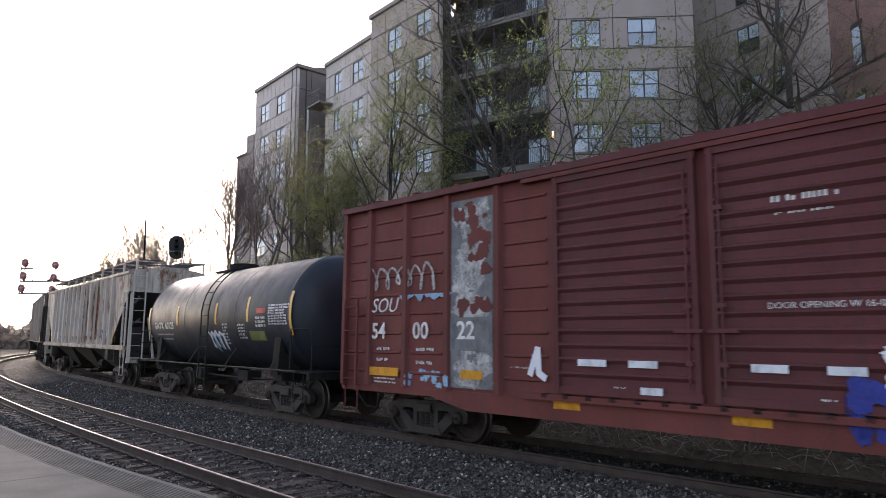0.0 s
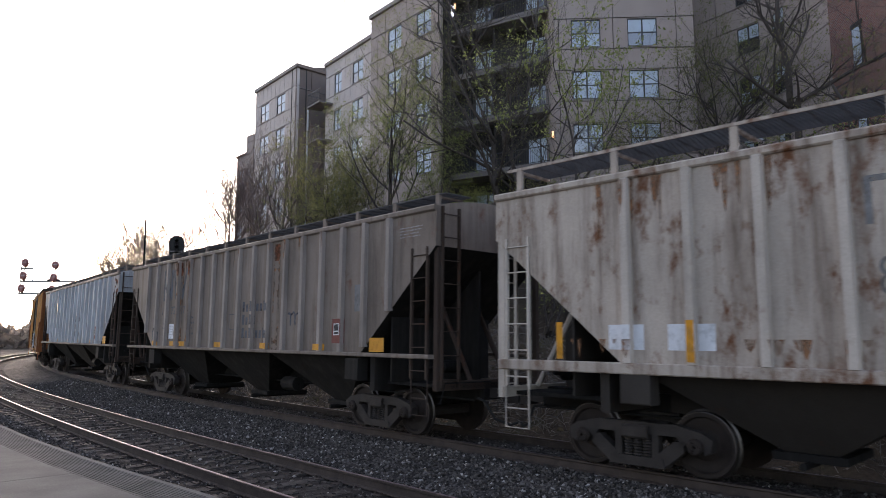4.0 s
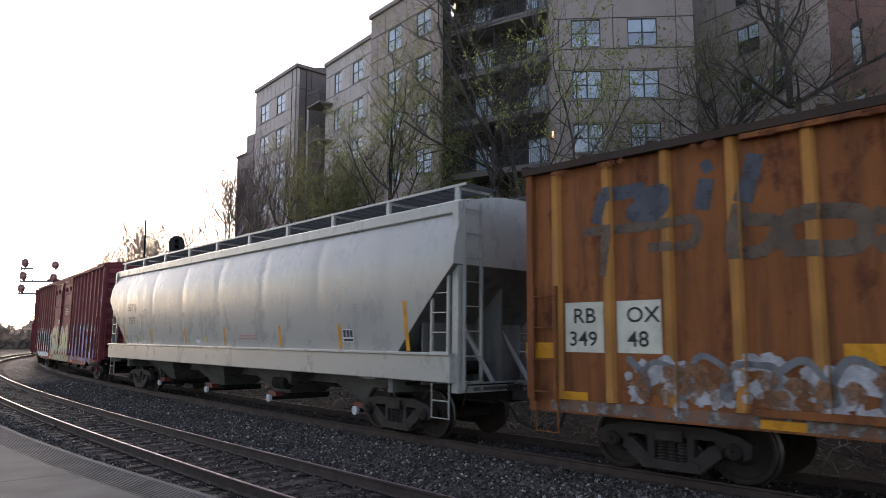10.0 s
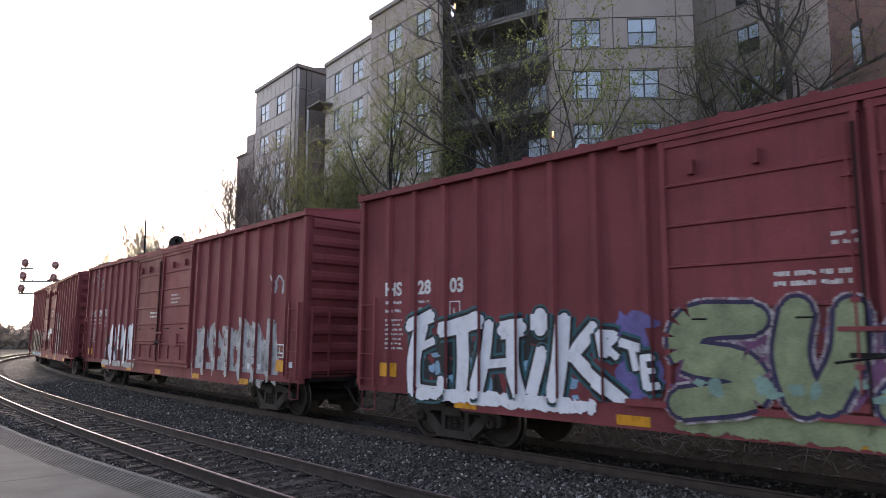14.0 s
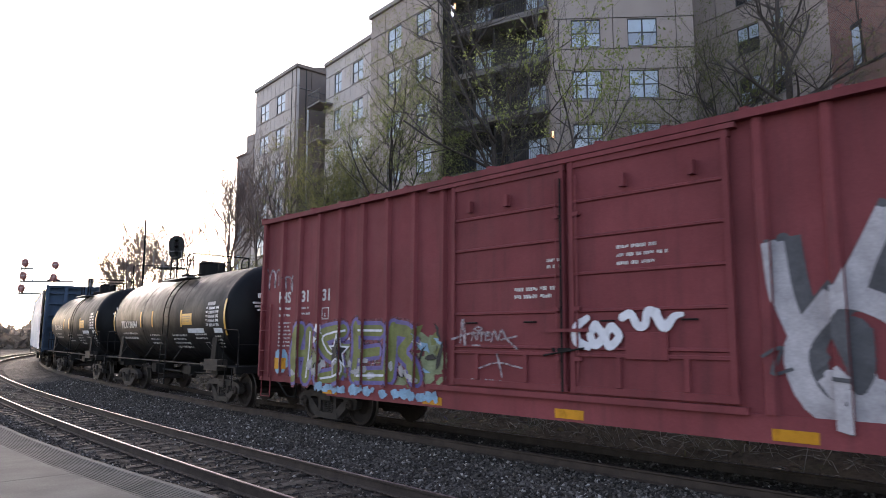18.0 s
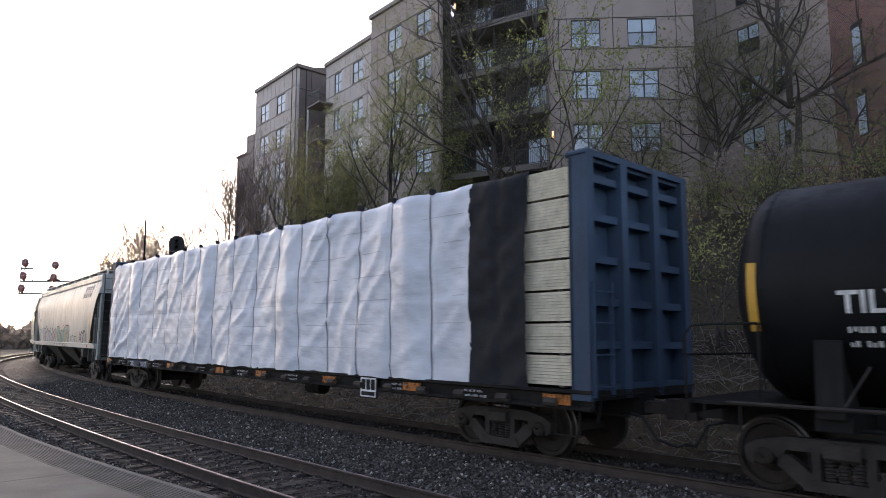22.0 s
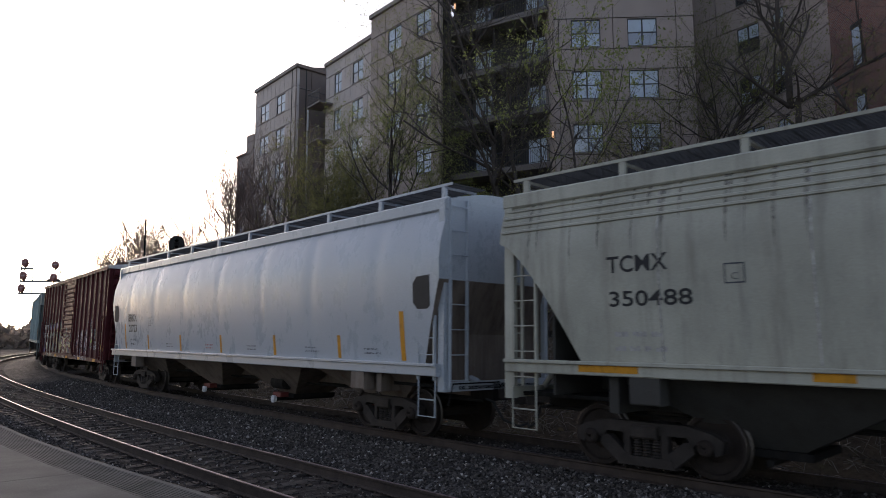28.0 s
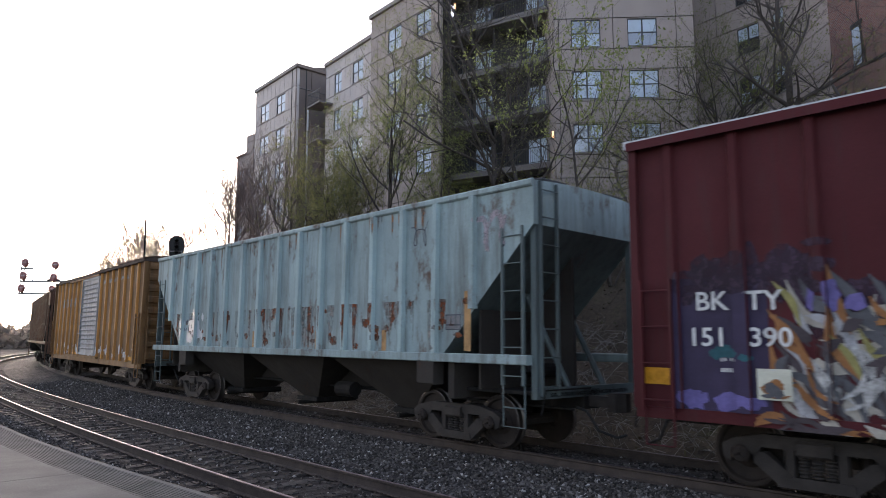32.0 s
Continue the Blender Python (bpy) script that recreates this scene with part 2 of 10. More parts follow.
plain("shard_tan", (0.34, 0.305, 0.26), 0.5, 0.0, 0.25, 3, 30, 0.05)
plain("shard_dark", (0.06, 0.045, 0.05), 0.5, 0.0, 0.25, 3, 30, 0.05)
plain("shard_rust", (0.26, 0.11, 0.04), 0.5, 0.0, 0.25, 3, 30, 0.05)
plain("shard_olive", (0.25, 0.22, 0.08), 0.5, 0.0, 0.25, 3, 30, 0.05)
plain("sign_green", (0.16, 0.42, 0.04), 0.5)
plain("air_hose", (0.02, 0.02, 0.02), 0.7)
plain("signal_black", (0.012, 0.012, 0.012), 0.5)
plain("signal_grey", (0.20, 0.19, 0.195), 0.6, 0.0)
# red-brown, lightened to stand in for glare round the backlit signal heads
plain("signal_back", (0.31, 0.13, 0.12), 0.6)
plain("signal_pale", (0.5, 0.48, 0.47), 0.6)
plain("trim_grey", (0.30, 0.27, 0.25), 0.7, 0.0, 0.1)
# dark trim; also the colour of unlit rooms and openings
plain("trim_and_shade_dark", (0.045, 0.042, 0.04), 0.7, 0.0, 0.15)
plain("frame_dark", (0.05, 0.05, 0.052), 0.5, 0.2, 0.1)
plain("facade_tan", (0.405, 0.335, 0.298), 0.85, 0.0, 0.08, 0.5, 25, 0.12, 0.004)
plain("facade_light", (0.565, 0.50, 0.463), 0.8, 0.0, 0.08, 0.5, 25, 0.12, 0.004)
# darker copy of the tan: shade of returns, recesses and set-back walls in colour
plain("facade_shaded", (0.18, 0.14, 0.123), 0.85, 0.0, 0.1, 0.5, 25, 0.12, 0.004)
plain("trim_brown", (0.20, 0.15, 0.125), 0.7, 0.0, 0.1)
plain("balcony_slab", (0.21, 0.185, 0.175), 0.8, 0.0, 0.15)
plain("recess_shade", (0.038, 0.034, 0.032), 0.8, 0.0, 0.15)
# pale base colour stands in for mirrored sky and for blinds behind the glass
plain("pane_sky_tint", (0.52, 0.60, 0.68), 0.12, 0.0, 0.12, 0.7, 30, 0.02, spec=0.6)
plain("curtain", (0.50, 0.52, 0.54), 0.9, 0.0, 0.1)


def glass_mat():
    m, nt, b = nodes_of("window_glass")
    b.inputs["Base Color"].default_value = (0.03, 0.038, 0.045, 1)
    b.inputs["Roughness"].default_value = 0.04
    b.inputs["IOR"].default_value = 2.4
    v = coords(nt)
    bump(nt, b, noise_tex(nt, v, 0.8, 2), 0.06, 0.02)
    MATS["window_glass"] = m


def brick_mat():
    m, nt, b = nodes_of("brick_wall")
    v = coords(nt)
    sp, cb, ad = nt.nodes.new("ShaderNodeSeparateXYZ"), nt.nodes.new("ShaderNodeCombineXYZ"), nt.nodes.new("ShaderNodeMath")
    nt.links.new(v, sp.inputs[0])
    nt.links.new(sp.outputs[0], ad.inputs[0])
    nt.links.new(sp.outputs[1], ad.inputs[1])
    nt.links.new(ad.outputs[0], cb.inputs[0])
    nt.links.new(sp.outputs[2], cb.inputs[1])
    v = cb.outputs[0]
    br = add(nt, "ShaderNodeTexBrick", Scale=1.0)
    br.inputs["Color1"].default_value = (0.26, 0.095, 0.068, 1)
    br.inputs["Color2"].default_value = (0.13, 0.055, 0.045, 1)
    br.inputs["Mortar"].default_value = (0.26, 0.23, 0.21, 1)
    br.inputs["Brick Width"].default_value, br.inputs["Row Height"].default_value, br.inputs["Mortar Size"].default_value = 0.22, 0.08, 0.011
    nt.links.new(v, br.inputs["Vector"])
    c = mix(nt, 0.3, br.outputs[0], ramp(nt, noise_tex(nt, v, 0.9), [(0.3, g3(0.3)), (0.7, g3(0.7))]), "OVERLAY")
    nt.links.new(c, b.inputs["Base Color"])
    b.inputs["Roughness"].default_value = 0.9
    bump(nt, b, br.outputs[1], -0.4, 0.01)
    MATS["brick_wall"] = m


def ground_mat(name, stops, scale, fine, strength, dist, rough=0.95):
    m, nt, b = nodes_of(name)
    v = coords(nt)
    n1, n2 = noise_tex(nt, v, scale, 8, 0.65), noise_tex(nt, v, fine, 8, 0.75)
    c = ramp(nt, n1, stops)
    c = mix(nt, 0.75, c, ramp(nt, n2, [(0.3, g3(0.12)), (0.72, g3(0.8))]), "OVERLAY")
    nt.links.new(c, b.inputs["Base Color"])
    b.inputs["Roughness"].default_value, b.inputs["Specular IOR Level"].default_value = rough, 0.1
    bump(nt, b, n2, strength, dist)
    MATS[name] = m


def ballast_mat():
    m, nt, b = nodes_of("ballast")
    v = coords(nt)
    vo = add(nt, "ShaderNodeTexVoronoi", Scale=24.0)
    nt.links.new(v, vo.inputs["Vector"])
    c = ramp(nt, vo.outputs["Color"], [(0.0, (0.025, 0.022, 0.020)), (0.5, (0.063, 0.055, 0.05)), (1.0, (0.135, 0.12, 0.11))])
    c = mix(nt, 0.6, c, ramp(nt, noise_tex(nt, v, 0.7, 8), [(0.3, (0.28, 0.26, 0.25)), (0.7, g3(0.62))]), "OVERLAY")
    nt.links.new(c, b.inputs["Base Color"])
    b.inputs["Roughness"].default_value, b.inputs["Specular IOR Level"].default_value = 0.95, 0.05
    bump(nt, b, vo.outputs["Distance"], -1.0, 0.05)
    MATS["ballast"] = m


def stone_mat():
    m, nt, b = nodes_of("stone")
    ge = nt.nodes.new("ShaderNodeNewGeometry")
    c = ramp(nt, ge.outputs["Random Per Island"], [(0, (0.025, 0.022, 0.0195)), (0.5, (0.066, 0.057, 0.051)), (0.93, (0.145, 0.128, 0.116)), (1, (0.40, 0.37, 0.34))])
    c = mix(nt, 0.4, c, ramp(nt, noise_tex(nt, coords(nt), 50, 4), [(0.3, g3(0.25)), (0.7, g3(0.75))]), "OVERLAY")
    nt.links.new(c, b.inputs["Base Color"])
    b.inputs["Roughness"].default_value, b.inputs["Specular IOR Level"].default_value = 0.85, 0.2
    MATS["stone"] = m


def leaf_mat(name, cols, through=0.55):
    m, nt, b = nodes_of(name)
    ge = nt.nodes.new("ShaderNodeNewGeometry")
    c = ramp(nt, ge.outputs["Random Per Island"], [(i / (len(cols) - 1), k) for i, k in enumerate(cols)])
    nt.links.new(c, b.inputs["Base Color"])
    b.inputs["Roughness"].default_value, b.inputs["Specular IOR Level"].default_value = 0.7, 0.15
    tr = nt.nodes.new("ShaderNodeBsdfTranslucent")
    nt.links.new(c, tr.inputs[0])
    ms = nt.nodes.new("ShaderNodeMixShader")
    ms.inputs[0].default_value = through
    out = nt.nodes["Material Output"]
    nt.links.new(b.outputs[0], ms.inputs[1])
    nt.links.new(tr.outputs[0], ms.inputs[2])
    nt.links.new(ms.outputs[0], out.inputs[0])
    MATS[name] = m


def wrap_mat():
    m, nt, b = nodes_of("wrap_white")
    v = coords(nt)
    c = ramp(nt, noise_tex(nt, v, 0.8, 4), [(0.3, (0.52, 0.535, 0.59)), (0.7, (0.62, 0.64, 0.70))])
    nt.links.new(c, b.inputs["Base Color"])
    b.inputs["Roughness"].default_value = 0.45
    b.inputs["Specular IOR Level"].default_value = 0.35
    bump(nt, b, noise_tex(nt, coords(nt, (0.5, 1, 1.6)), 1.3, 5, 0.5), 0.5, 0.08)
    MATS["wrap_white"] = m


glass_mat(), brick_mat(), ballast_mat(), stone_mat(), wrap_mat()
ground_mat("leaf_litter", [(0.3, (0.030, 0.024, 0.018)), (0.55, (0.065, 0.05, 0.036)), (0.75, (0.05, 0.055, 0.022))], 0.5, 9, 0.9, 0.08)
ground_mat("cinder", [(0.3, (0.020, 0.017, 0.015)), (0.7, (0.052, 0.043, 0.038))], 0.8, 18, 0.8, 0.03)
leaf_mat("leaf_spring", [(0.18, 0.22, 0.065), (0.26, 0.29, 0.10), (0.32, 0.33, 0.14)])
leaf_mat("leaf_olive", [(0.17, 0.18, 0.065), (0.25, 0.25, 0.095), (0.31, 0.29, 0.14)])
leaf_mat("leaf_mid", [(0.13, 0.16, 0.05), (0.19, 0.21, 0.075), (0.25, 0.25, 0.10)])
leaf_mat("leaf_brown", [(0.14, 0.09, 0.045), (0.20, 0.13, 0.07), (0.14, 0.12, 0.06)])
leaf_mat("leaf_bud", [(0.19, 0.14, 0.115), (0.29, 0.215, 0.175), (0.22, 0.18, 0.135)], 0.33)
leaf_mat("leaf_dead", [(0.05, 0.042, 0.034), (0.085, 0.07, 0.055), (0.07, 0.068, 0.042)])
leaf_mat("leaf_blossom", [(0.42, 0.34, 0.32), (0.32, 0.24, 0.22), (0.50, 0.42, 0.40)])
# leaves of the horizon woods, paled in colour to stand in for haze
leaf_mat("leaf_far_hazed", [(0.24, 0.20, 0.165), (0.34, 0.29, 0.24)], 0.7)


def lamp_mat(name, col, strength):
    m, nt, b = nodes_of(name)
    b.inputs["Emission Color"].default_value = (*col, 1)
    b.inputs["Emission Strength"].default_value = strength
    MATS[name] = m


lamp_mat("lamp_warm", (1.0, 0.48, 0.12), 0.55)

# ---------------------------------------------------------------- mesh helpers
class Mesh:
    """Gathers vertices and faces, to be linked as one object."""

    def __init__(self):
        self.v, self.f, self.smooth = [], [], False

    def face(self, *pts):
        i = len(self.v)
        self.v.extend(pts)
        self.f.append(tuple(range(i, i + len(pts))))
        return self

    def box(self, x0, x1, y0, y1, z0, z1, c=0.0):
        """A box; c chamfers the four long x edges."""
        if c:
            prof = [(y0 + c, z0), (y1 - c, z0), (y1, z0 + c), (y1, z1 - c), (y1 - c, z1), (y0 + c, z1), (y0, z1 - c), (y0, z0 + c)]
            return self.extrude(prof, x0, x1)
        return self.extrude([(y0, z0), (y1, z0), (y1, z1), (y0, z1)], x0, x1)

    def extrude(self, prof, x0, x1, axis="x"):
        """A closed profile carried along an axis. For 'x' the profile is (y, z); 'y': (x, z); 'z': (x, y)."""
        def place(a, b, t):
            return {"x": (t, a, b), "y": (a, t, b), "z": (a, b, t)}[axis]
        n, i = len(prof), len(self.v)
        self.v += [place(a, b, x0) for a, b in prof] + [place(a, b, x1) for a, b in prof]
        self.f += [(i + k, i + (k + 1) % n, i + n + (k + 1) % n, i + n + k) for k in range(n)]
        self.f += [tuple(i + n - 1 - k for k in range(n)), tuple(i + n + k for k in range(n))]
        return self

    def grid(self, rows, close=False):
        """Rows of points, joined into quads."""
        i, n = len(self.v), len(rows[0])
        for r in rows:
            self.v.extend(r)
        for a in range(len(rows) - 1):
            for b in range(n if close else n - 1):
                c = (b + 1) % n
                self.f.append((i + a * n + b, i + a * n + c, i + (a + 1) * n + c, i + (a + 1) * n + b))
        return self

    def tube(self, pts, r, n=6, r2=None):
        """A round bar along a line of points; r2: its radius at the end."""
        pts = [Vector(p) for p in pts]
        rows = []
        for k, p in enumerate(pts):
            d = (pts[min(k + 1, len(pts) - 1)] - pts[max(k - 1, 0)]).normalized()
            u = d.orthogonal().normalized() if abs(d.z) > 0.9 else d.cross(Vector((0, 0, 1))).normalized()
            w = d.cross(u)
            rr = r if r2 is None else r + (r2 - r) * k / max(1, len(pts) - 1)
            rows.append([tuple(p + (u * math.cos(a) + w * math.sin(a)) * rr) for a in [2 * math.pi * j / n for j in range(n)]])
        i = len(self.v)
        self.grid(rows, True)
        self.f.append(tuple(i + n - 1 - j for j in range(n)))
        self.f.append(tuple(i + (len(rows) - 1) * n + j for j in range(n)))
        return self

    def lathe(self, prof, n=24, axis="y", centre=(0, 0, 0)):
        """A profile of (along the axis, radius) turned round the axis through centre."""
        rows = []
        for t, r in prof:
            ring = []
            for k in range(n):
                a = 2 * math.pi * k / n
                c, s = r * math.cos(a), r * math.sin(a)
                p = {"y": (c, t, s), "x": (t, c, s), "z": (c, s, t)}[axis]
                ring.append((p[0] + centre[0], p[1] + centre[1], p[2] + centre[2]))
            rows.append(ring)
        return self.grid(rows, True)

    def data(self, name, mat):
        me = bpy.data.meshes.new(name)
        me.from_pydata(self.v, [], self.f)
        me.validate()
        me.materials.append(MATS[mat])
        if self.smooth:
            me.polygons.foreach_set("use_smooth", [True] * len(me.polygons))
        bm = bmesh.new()
        bm.from_mesh(me)
        bmesh.ops.remove_doubles(bm, verts=bm.verts, dist=1e-5)
        bmesh.ops.recalc_face_normals(bm, faces=bm.faces)
        bm.to_mesh(me)
        bm.free()
        if self.smooth:
            me.set_sharp_from_angle(angle=radians(38))
        return me


def part(name, mesh, mat, parent, label="", at=None):
    """Links a Mesh (or ready mesh data) as one object under a thing."""
    me = mesh.data(name, mat) if isinstance(mesh, Mesh) else mesh
    ob = new(name, me)
    ob.parent = parent
    if at is not None:
        ob.matrix_basis = at
    if label:
        ob["label"] = label
    return ob


def empty(name, label, category, group="", kind=""):
    return tagged(new(name), label, category, group, kind)


def quick(name, mesh, mat, smooth=False):
    """Large mesh data without clean-up."""
    me = bpy.data.meshes.new(name)
    me.from_pydata(mesh.v, [], mesh.f)
    me.materials.append(MATS[mat])
    if smooth:
        me.polygons.foreach_set("use_smooth", [True] * len(me.polygons))
    return me


# ---------------------------------------------------------------- the line of the two tracks
# s runs along the freight track, growing away round the curve; o is the offset towards the platform
STEP = 0.1
SS = np.arange(-345, 400, STEP)
K = -0.00341 - 0.00423 * SS / 100 + 0.01557 * (SS / 100) ** 2
K = np.where(SS < -14, -0.003, np.where(SS > 75, 0.0, np.where(SS > 28, -0.0062, K)))
PSI = np.concatenate([[0], np.cumsum((K[1:] + K[:-1]) / 2 * STEP)])
PSI = 2.33228 + PSI - np.interp(0, SS, PSI)
TX = np.concatenate([[0], np.cumsum((np.cos(PSI)[1:] + np.cos(PSI)[:-1]) / 2 * STEP)])
TY = np.concatenate([[0], np.cumsum((np.sin(PSI)[1:] + np.sin(PSI)[:-1]) / 2 * STEP)])
TX, TY = TX - np.interp(0, SS, TX), TY - np.interp(0, SS, TY) + 14.48128
NEAR = 4.333          # distance between the two tracks' centre lines
NEAR_Z = -0.103       # rail top of the platform track; the freight track's is at 0
BANK = 0.012


def line(s, o=0.0, z=0.0):
    x, y, q = (float(np.interp(s, SS, a)) for a in (TX, TY, PSI))
    return (x - math.sin(q) * o, y + math.cos(q) * o, z)


def heading(s):
    return float(np.interp(s, SS, PSI))


def offset_of(x, y):
    """s and o of a place."""
    d = (TX[::10] - x) ** 2 + (TY[::10] - y) ** 2
    i = int(np.argmin(d)) * 10
    q = PSI[i]
    return SS[i], -(x - TX[i]) * math.sin(q) + (y - TY[i]) * math.cos(q)

# ---------------------------------------------------------------- ground, ballast, tracks, platform
def ground_z(s, o):
    """Height of the land by offset: cutting slope on the far side, flat by the platform."""
    pts = [(-60, 9.0), (-30, 8.2), (-21, 7.6), (-14, 5.2), (-9, 2.6), (-5.5, 0.75), (-3.6, -0.25), (-2.6, -0.5), (7.5, -0.5), (60, -0.5)]
    z = float(np.interp(o, [p[0] for p in pts], [p[1] for p in pts]))
    fall = min(1.0, max(0.0, (s - 62) / 30.0))
    z = z * (1 - fall) + min(z, 0.6) * fall
    return z


def build_ground():
    xs = np.concatenate([[-2600, -1500, -800, -400, -250, -160], np.arange(-110, 62, 1.25), [80, 120, 200, 400, 800, 1500, 2600]])
    ys = np.concatenate([[-2000, -800, -300, -100, -40, -15], np.arange(-4, 110, 1.25), [125, 150, 200, 300, 500, 900, 1500, 2600]])
    rows = []
    for y in ys:
        r = []
        for x in xs:
            s, o = offset_of(x, y)
            far = math.hypot(x, y - 30) > 160
            z = -0.5 if far else ground_z(s, o)
            if o < -4 and not far:
                z += 0.35 * noise.noise((x * 0.5, y * 0.5, 0)) + 0.12 * noise.noise((x * 1.9, y * 1.9, 3))
            r.append((float(x), float(y), z))
        rows.append(r)
    ob = new("ground", quick("ground", Mesh().grid(rows), "leaf_litter", True))
    tagged(ob, "dark leaf-littered earth rising to a wooded bank", "ground", kind="structure")


def bed_height(o):
    return float(np.interp(o, [-3.2, -1.6, -1.35, 1.35, 1.9, 2.7, NEAR - 1.4, NEAR + 1.35, NEAR + 1.95],
                           [-0.5, -0.20, -0.17, -0.17, -0.24, -0.31, -0.30, -0.30, -0.38]))


def build_ballast():
    for name, label, mat, o0, o1 in (("ballast_bed", "grey crushed-stone ballast between the tracks", "ballast", -3.2, NEAR - 1.35), ("fouled_bed", "dark dirt-fouled ballast under the platform track", "cinder", NEAR - 1.35, NEAR + 1.2), ("ballast_edge", "grey crushed-stone ballast beside the platform", "ballast", NEAR + 1.2, NEAR + 2.03)):
        offs = np.linspace(o0, o1, int((o1 - o0) / 0.13) + 2)
        rows = []
        s = -26.0
        while s < 110:
            q = []
            for o in offs:
                x, y, z = line(s, o, bed_height(o))
                lump = 0.045 * noise.noise((x * 5, y * 5, 0)) + 0.03 * noise.noise((x * 11, y * 11, 5)) if s < 45 else 0
                q.append((x, y, z + lump))
            rows.append(q)
            s += 0.13 if -12 < s < 30 else 1.0
        tagged(new(name, quick(name, Mesh().grid(rows), mat)), label, "ballast", kind="structure")
    # loose stones on top, nearest stretch
    rng = np.random.default_rng(4)
    n = 105000
    s = -8.0 + 34 * rng.random(n) ** 1.5
    o = rng.uniform(-2.8, NEAR + 2.2, n)
    keep = (rng.random(n) > np.where(np.abs(o) < 0.85, 0.85, np.where(np.abs(o - NEAR) < 1.25, 0.86, 0.0)))
    s, o = s[keep], o[keep]
    n = len(s)
    q = np.interp(s, SS, PSI)
    bed = np.array([bed_height(v) for v in o])
    c = np.stack([np.interp(s, SS, TX) - np.sin(q) * o, np.interp(s, SS, TY) + np.cos(q) * o, bed + rng.uniform(-0.012, 0.04, n)], 1)
    size = rng.uniform(0.014, 0.034, n) * np.where(rng.random(n) < 0.06, 1.5, 1.0)
    base = np.array([(1, 0, 0), (-1, 0, 0), (0, 1, 0), (0, -1, 0), (0, 0, 1), (0, 0, -1)], float)
    v = base[None] * (size[:, None] * rng.uniform(0.6, 1.35, (n, 6)))[:, :, None] * np.array([1.2, 1.0, 0.8])
    a, tilt = rng.uniform(0, 6.28, n)[:, None], rng.uniform(-0.8, 0.8, n)[:, None]
    x, y, z = v[:, :, 0], v[:, :, 1], v[:, :, 2]
    x, z = x * np.cos(tilt) - z * np.sin(tilt), x * np.sin(tilt) + z * np.cos(tilt)
    v = np.stack([x * np.cos(a) - y * np.sin(a), x * np.sin(a) + y * np.cos(a), z], 2) + c[:, None]
    faces = np.array([(0, 2, 4), (2, 1, 4), (1, 3, 4), (3, 0, 4), (2, 0, 5), (1, 2, 5), (3, 1, 5), (0, 3, 5)])
    m = Mesh()
    m.v, m.f = v.reshape(-1, 3).tolist(), (faces[None] + 6 * np.arange(n)[:, None, None]).reshape(-1, 3).tolist()
    tagged(new("ballast_stones", quick("ballast_stones", m, "stone")), "loose grey ballast stones", "stones", kind="stuff")


RAIL = [(-0.07, 0), (0.07, 0), (0.07, 0.012), (0.012, 0.03), (0.010, 0.125), (0.036, 0.14), (0.036, 0.168), (-0.036, 0.168), (-0.036, 0.14), (-0.010, 0.125), (-0.012, 0.03), (-0.07, 0.012)]


def rail_mesh(o, top):
    body, head = Mesh(), Mesh()
    stations = list(np.arange(-45, 40, 0.7)) + list(np.arange(40, 150, 3.0))
    rows, hrows = [], []
    for s in stations:
        rows.append([line(s, o + a, top - 0.172 + b) for a, b in RAIL])
        hrows.append([line(s, o + a, top + b) for a, b in ((-0.015, -0.0020), (-0.012, 0.001), (-0.004, 0.003), (0.009, 0.003), (0.016, 0.001), (0.019, -0.0020))])
    body.grid(rows, True)
    head.grid(hrows, False)
    head.smooth = True
    return body, head


def build_track(label, centre, top, spacing, seed):
    track = empty("railway_track", label, "track", kind="structure")
    rng = np.random.default_rng(seed)
    for side in (-1, 1):
        lift = BANK * 0.75 * (1 + side) if centre == 0 else 0
        body, head = rail_mesh(centre + side * 0.7525, top + lift)
        r = part("rail", body, "rail_rust", track)
        part("rail_head", head, "rail_head", r, "worn shiny running surface")
    me = Mesh().box(-0.115, 0.115, -1.3, 1.3, -0.16, 0.0, 0.0).data("tie", "tie_wood")
    plate = Mesh().box(-0.09, 0.09, -0.17, 0.17, 0, 0.014)
    for a in (-0.06, 0.06):
        for b in (-0.095, 0.095):
            plate.box(a - 0.012, a + 0.012, b - 0.012, b + 0.012, 0.0, 0.05)
    pme = plate.data("tie_plate", "rail_rust")
    s = -42.0
    while s < 46:
        x, y, z = line(s, centre, top - 0.186)
        ang = math.degrees(heading(s)) + rng.uniform(-1, 1)
        t = part("tie", me, "", track, at=pose(x, y, z + rng.uniform(-0.008, 0.004), 0, 0, ang))
        if -14 < s < 22:
            for side in (-1, 1):
                part("tie_plate", pme, "", t, at=pose(0, side * 0.7525, 0.0))
        s += spacing * rng.uniform(0.93, 1.07)


def edge_at(s):
    """Offset of the platform's edge, which runs a little straighter than the track."""
    return float(np.interp(s, [-45, -10, -2.5, 0.9, 4.1, 8, 14, 46], [5.9, 5.95, 6.24, 6.50, 6.64, 6.70, 6.75, 6.8]))


